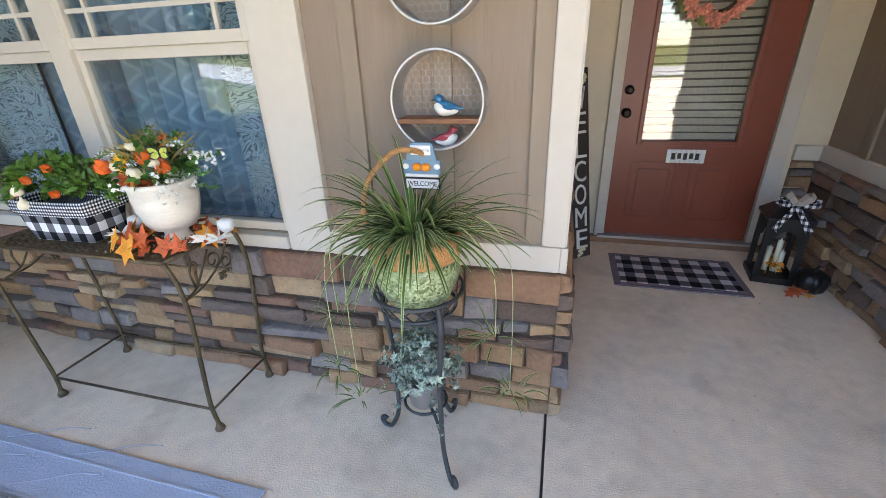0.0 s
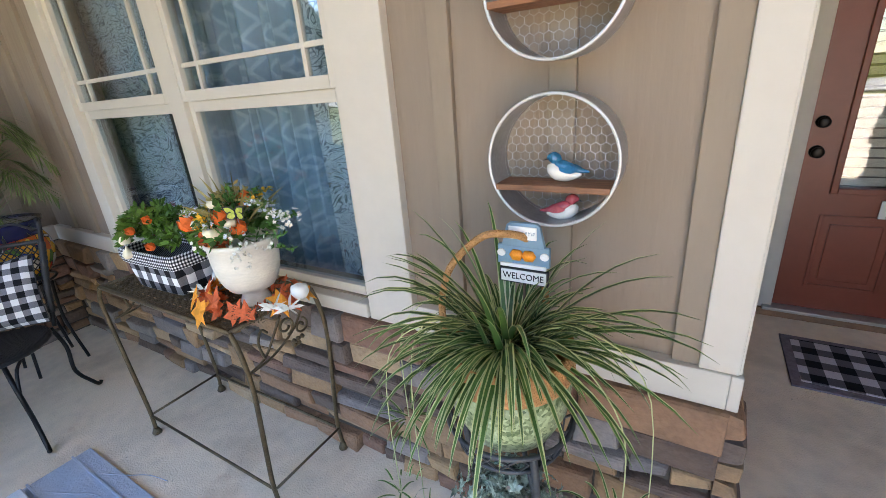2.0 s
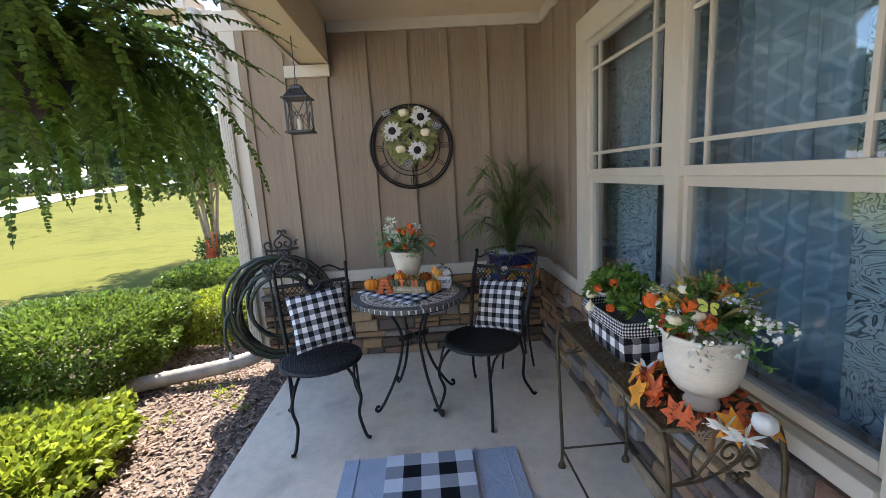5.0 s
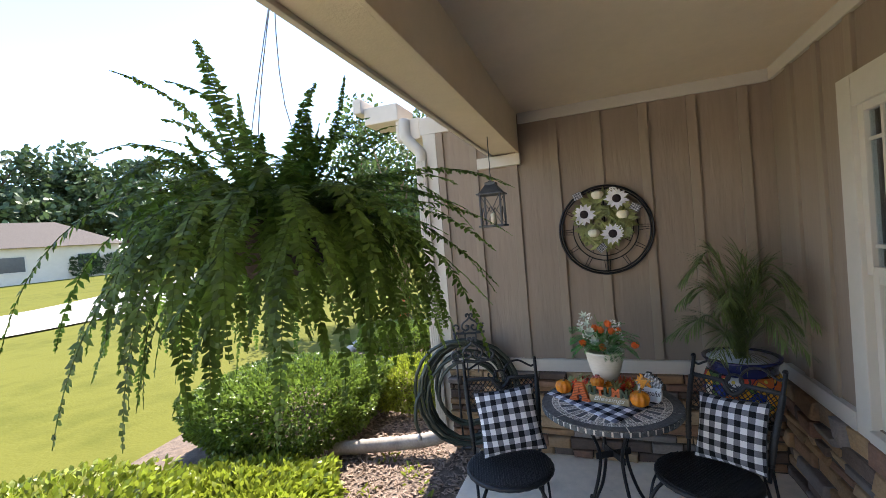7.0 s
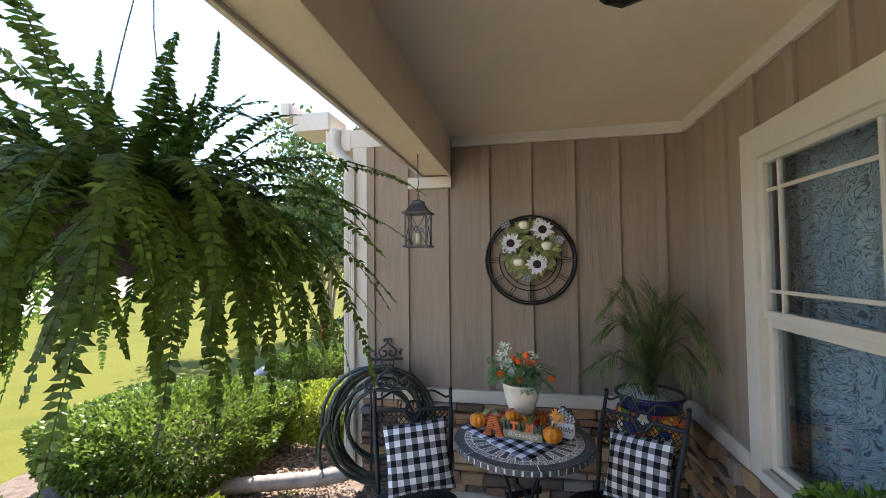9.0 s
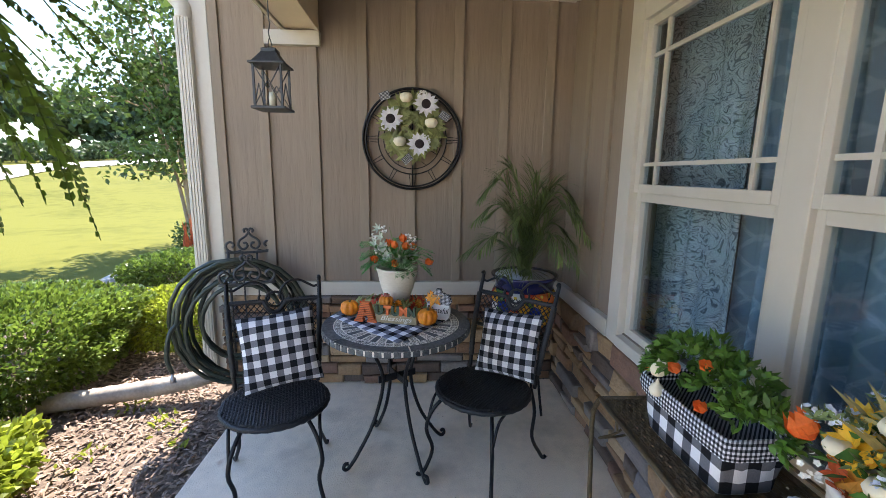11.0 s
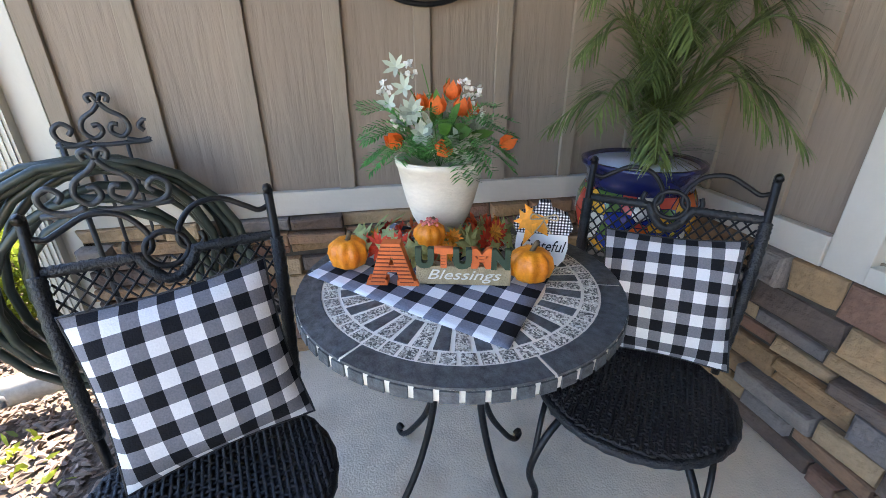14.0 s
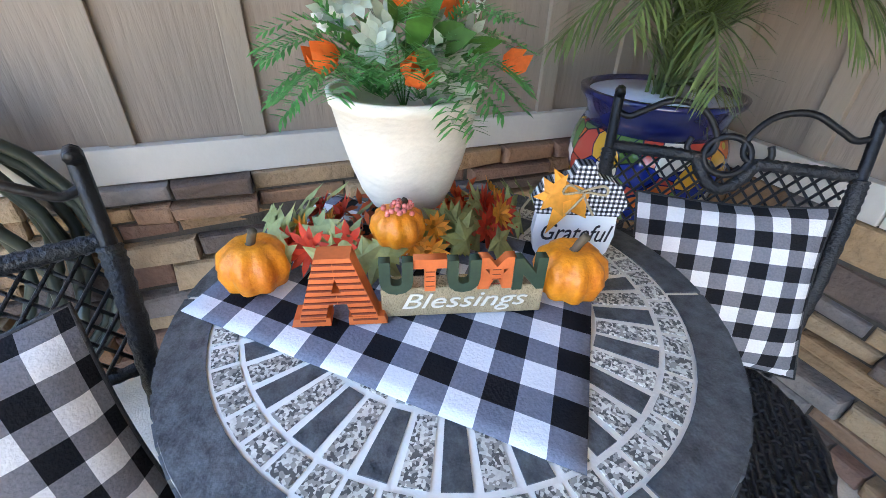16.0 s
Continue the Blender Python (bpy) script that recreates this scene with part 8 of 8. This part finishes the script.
def tree(name, at, h, crown, trunks, count, leaf, material, label, seed, barkm="bark", low=0.3):
    r = random.Random(seed)
    tr = thing(name, at, label, "tree")
    bm, lv = bmesh.new(), bmesh.new()
    ends = []
    for k in range(trunks):
        a = 2 * math.pi * k / trunks + r.uniform(-0.3, 0.3)
        e = Vector((crown * 0.45 * math.cos(a) * (0.4 if trunks == 1 else 1), crown * 0.45 * math.sin(a) * (0.4 if trunks == 1 else 1), h * 0.62))
        pts = spline([(0.06 * math.cos(a), 0.06 * math.sin(a), -0.1), e * 0.35 + Vector((0, 0, 0.05 * h)), e], 6)
        R = 0.008 * h + (0.012 * h if trunks == 1 else 0)
        tube(bm, pts, [R * (1 - 0.6 * i / len(pts)) for i in range(len(pts))], 7)
        for _ in range(5 if trunks > 1 else 14):
            s0 = pts[r.randint(len(pts) // 3, len(pts) - 1)]
            d = rdir(r, 0.0, 0.9)
            e2 = s0 + Vector((d.x * crown * 0.8, d.y * crown * 0.8, d.z * h * 0.35))
            bp2 = spline([s0, s0.lerp(e2, 0.5) + Vector((0, 0, 0.04 * h)), e2], 4)
            tube(bm, bp2, [R * 0.45 * (1 - 0.8 * i / len(bp2)) for i in range(len(bp2))], 5)
            ends += [bp2[-1], bp2[len(bp2) // 2 + 1]]
        ends.append(pts[-1])
    clumps = [(p, crown * r.uniform(0.22, 0.42)) for p in ends]
    for _ in range(count):
        c, R = r.choice(clumps)
        d = rdir(r)
        p = c + Vector((d.x, d.y, d.z * 0.8)) * R * r.random() ** 0.4
        if p.z < low * h:
            continue
        blade(lv, p, rdir(r), rdir(r), leaf * r.uniform(0.6, 1.3), leaf * 0.36, 0.4, 2)
    part("trunk", bm, barkm, tr, "", True)
    part("crown", lv, material, tr)
    return tr


tree("crape_myrtle", (-11.8, -3.75, -0.13), 6.0, 1.75, 6, 9000, 0.11, "tree leaf", "multi-stemmed crape myrtle with pale trunks and airy crown", 5, "bark", 0.24)
# spiky garden plant
ag = thing("spiky_plant", (-9.6, -2.75, -0.12), "tall reddish spiky garden plant in the bed", "plant")
bm = bmesh.new()
for k in range(9):
    blade(bm, (r5.uniform(-0.1, 0.1), r5.uniform(-0.1, 0.1), 0), (r5.uniform(-0.25, 0.25), r5.uniform(-0.25, 0.25), 1), rdir(r5), r5.uniform(0.6, 1.0), 0.03, 0.1, 4)
part("blades", bm, "rust leaf", ag)

# far woods and house
for i, (az, d, h, cr) in enumerate([(8, 72, 12, 5), (13, 66, 10, 5), (18, 78, 14, 6), (24, 70, 11, 5), (30, 74, 13, 6), (36, 66, 9, 5), (42, 80, 13, 6), (47, 74, 12, 6), (52, 92, 19, 8), (56, 86, 18, 8), (61, 90, 20, 8), (65, 82, 18, 8), (70, 88, 19, 8), (49, 62, 11, 5), (53, 70, 12, 6), (77, 84, 18, 8), (86, 80, 16, 8), (96, 84, 17, 8), (110, 80, 17, 8)]):
    x, y = -1.65 - d * math.cos(radians(az)), 0.97 - d * math.sin(radians(az))
    tree("woodland_tree", (x, y, ground_z(x, y) - 0.3), h, cr, 1, 2600, 0.95, "far leaf", "tall leafy woodland tree beyond the road", 60 + i, "twig", 0.12)
for i, (az, d) in enumerate([(15, 62), (21, 60), (27, 61), (33, 58), (40, 55), (10, 64), (45, 58)]):
    x, y = -1.65 - d * math.cos(radians(az)), 0.97 - d * math.sin(radians(az))
    shrub("roadside_bush", (x, y), (3.2, 3.2), ground_z(x, y) + 1.6, 1500, 0.45, "far leaf", "rounded dark green bush by the road", 80 + i, 0.3, False, ground_z(x, y) - 0.1)
hs = thing("neighbour_house", (-26.6, -48.0, 1.25), "low cream ranch house with a brown hipped roof", "house", "", "", -27)
boxed("wall", (-5.3, 14, -4.5, 4.5, -0.6, 2.9), "cream", hs, 0.02)
bm = bmesh.new()
E_ = [(-5.9, -5.1, 2.85), (14.6, -5.1, 2.85), (14.6, 5.1, 2.85), (-5.9, 5.1, 2.85)]
Rg = [(-1.0, 0, 5.4), (10, 0, 5.4)]
va = [bm.verts.new(p) for p in E_]
vr = [bm.verts.new(p) for p in Rg]
bm.faces.new((va[0], va[1], vr[1], vr[0])), bm.faces.new((va[1], va[2], vr[1])), bm.faces.new((va[2], va[3], vr[0], vr[1])), bm.faces.new((va[3], va[0], vr[0])), bm.faces.new(va[::-1])
part("roof", bm, "shingle", hs)
M["dark pane"] = mat("dark window pane", (0.05, 0.06, 0.07), 0.15)
for x in (-3.0, 2.0, 6.5, 11):
    for y, s in ((-4.5, -1), (4.5, 1)):
        wnd = new("window")
        wnd.parent = hs
        boxed("window_frame", (x - 0.9, x + 0.9, min(y, y + 0.06 * s), max(y, y + 0.06 * s), 0.7, 2.2), "white", wnd)
        boxed("pane", (x - 0.78, x + 0.78, min(y + 0.062 * s, y + 0.08 * s), max(y + 0.062 * s, y + 0.08 * s), 0.82, 2.08), "dark pane", wnd)
for x, y in ((-29.0, -42.5), (-27.0, -42.9)):
    shrub("house_bush", (x, y), (1.0, 1.0), ground_z(x, y) + 1.9, 900, 0.3, "far leaf", "clipped dark bush in front of the neighbour's house", int(-x * 3), 0.15, True, ground_z(x, y) - 0.1)

# ---- ledger stones of the wall bases ----
rs = random.Random(11)


def stone_mesh(w, h, d, seed):
    """One roughly split stone, its face on -y."""
    r = random.Random(seed)
    bm = bmesh.new()
    box(bm, 0, w, -d, 0.0, 0, h)
    for v in bm.verts:
        if v.co.y < -0.001:
            v.co.x += r.uniform(-0.007, 0.005) if v.co.x > w / 2 else r.uniform(-0.005, 0.007)
            v.co.z += r.uniform(-0.009, 0.004) if v.co.z > h / 2 else r.uniform(-0.004, 0.009)
            v.co.y += r.uniform(-0.014, 0.012)
    front = [e for e in bm.edges if all(v.co.y < -0.001 for v in e.verts)]
    bmesh.ops.bevel(bm, geom=front, offset=min(0.012, h * 0.2), segments=2, affect='EDGES', profile=0.5)
    for v in bm.verts:
        if v.co.y < -0.001:
            v.co.y += 0.006 * noise.noise(Vector((v.co.x * 14 + seed, v.co.z * 25, seed * 0.37)))
    me = bpy.data.meshes.new("stone")
    bm.to_mesh(me)
    bm.free()
    me.materials.append(M["stone"])
    return me


def stone_base(parent, length, m, seed, top=ZB0, base_back=0.0):
    """Courses of stones along x of the frame m, faces towards -y."""
    r = random.Random(seed)
    z, k = 0.0, 0
    heights = []
    while z < top - 0.03:
        h = r.choice((0.055, 0.07, 0.085, 0.10))
        if top - z - h < 0.05:
            h = top - z
        heights.append(h)
        z += h
    z = 0.0
    for h in heights:
        x = -r.uniform(0, 0.1)
        while x < length - 0.01:
            w = r.uniform(0.09, 0.36)
            x0, x1 = max(x, 0), min(x + w, length)
            if length - x1 < 0.07:
                x1 = length
            split = h > 0.095 and r.random() < 0.2
            for za, zb in (((0, h * 0.5), (h * 0.5, h)) if split else ((0, h),)):
                k += 1
                me = stone_mesh(x1 - x0 - 0.006, zb - za - 0.006, r.uniform(0.024, 0.068), seed * 1000 + k)
                ob = new("stone", me)
                ob.parent = parent
                ob.matrix_local = m @ pose(x0 + 0.003, 0, z + za + 0.003)
            x = x1
            if x1 >= length:
                break
        z += h


stone_base(wall_n, 3.77, pose(WX + 0.01, NY - 0.006, 0), 3)
boxed("mortar", (WX, -1.13, NY - 0.022, NY - 0.001, 0.0, ZB0 - 0.002), "mortar", wall_n)
stone_base(wall_w, 2.34, pose(WX + 0.006, -0.03, 0, 0, 0, 90), 4)
boxed("mortar", (WX + 0.001, WX + 0.022, -0.02, NY - 0.03, 0.0, ZB0 - 0.002), "mortar", wall_w)
stone_base(wall_e, 3.93, pose(EX - 0.006, DY, 0, 0, 0, -90), 6)
boxed("mortar", (EX - 0.022, EX - 0.001, 0.27, DY, 0.0, ZB0 - 0.002), "mortar", wall_e)
stone_base(wall_r, 1.86, pose(-1.124, NY - 0.045, 0, 0, 0, 90), 8)
boxed("mortar", (-1.129, -1.108, NY, DY, 0.0, ZB0 - 0.002), "mortar", wall_r)
stone_base(wall_e, 0.2, pose(0.312, DY + 0.028, 0), 9, ZB0)
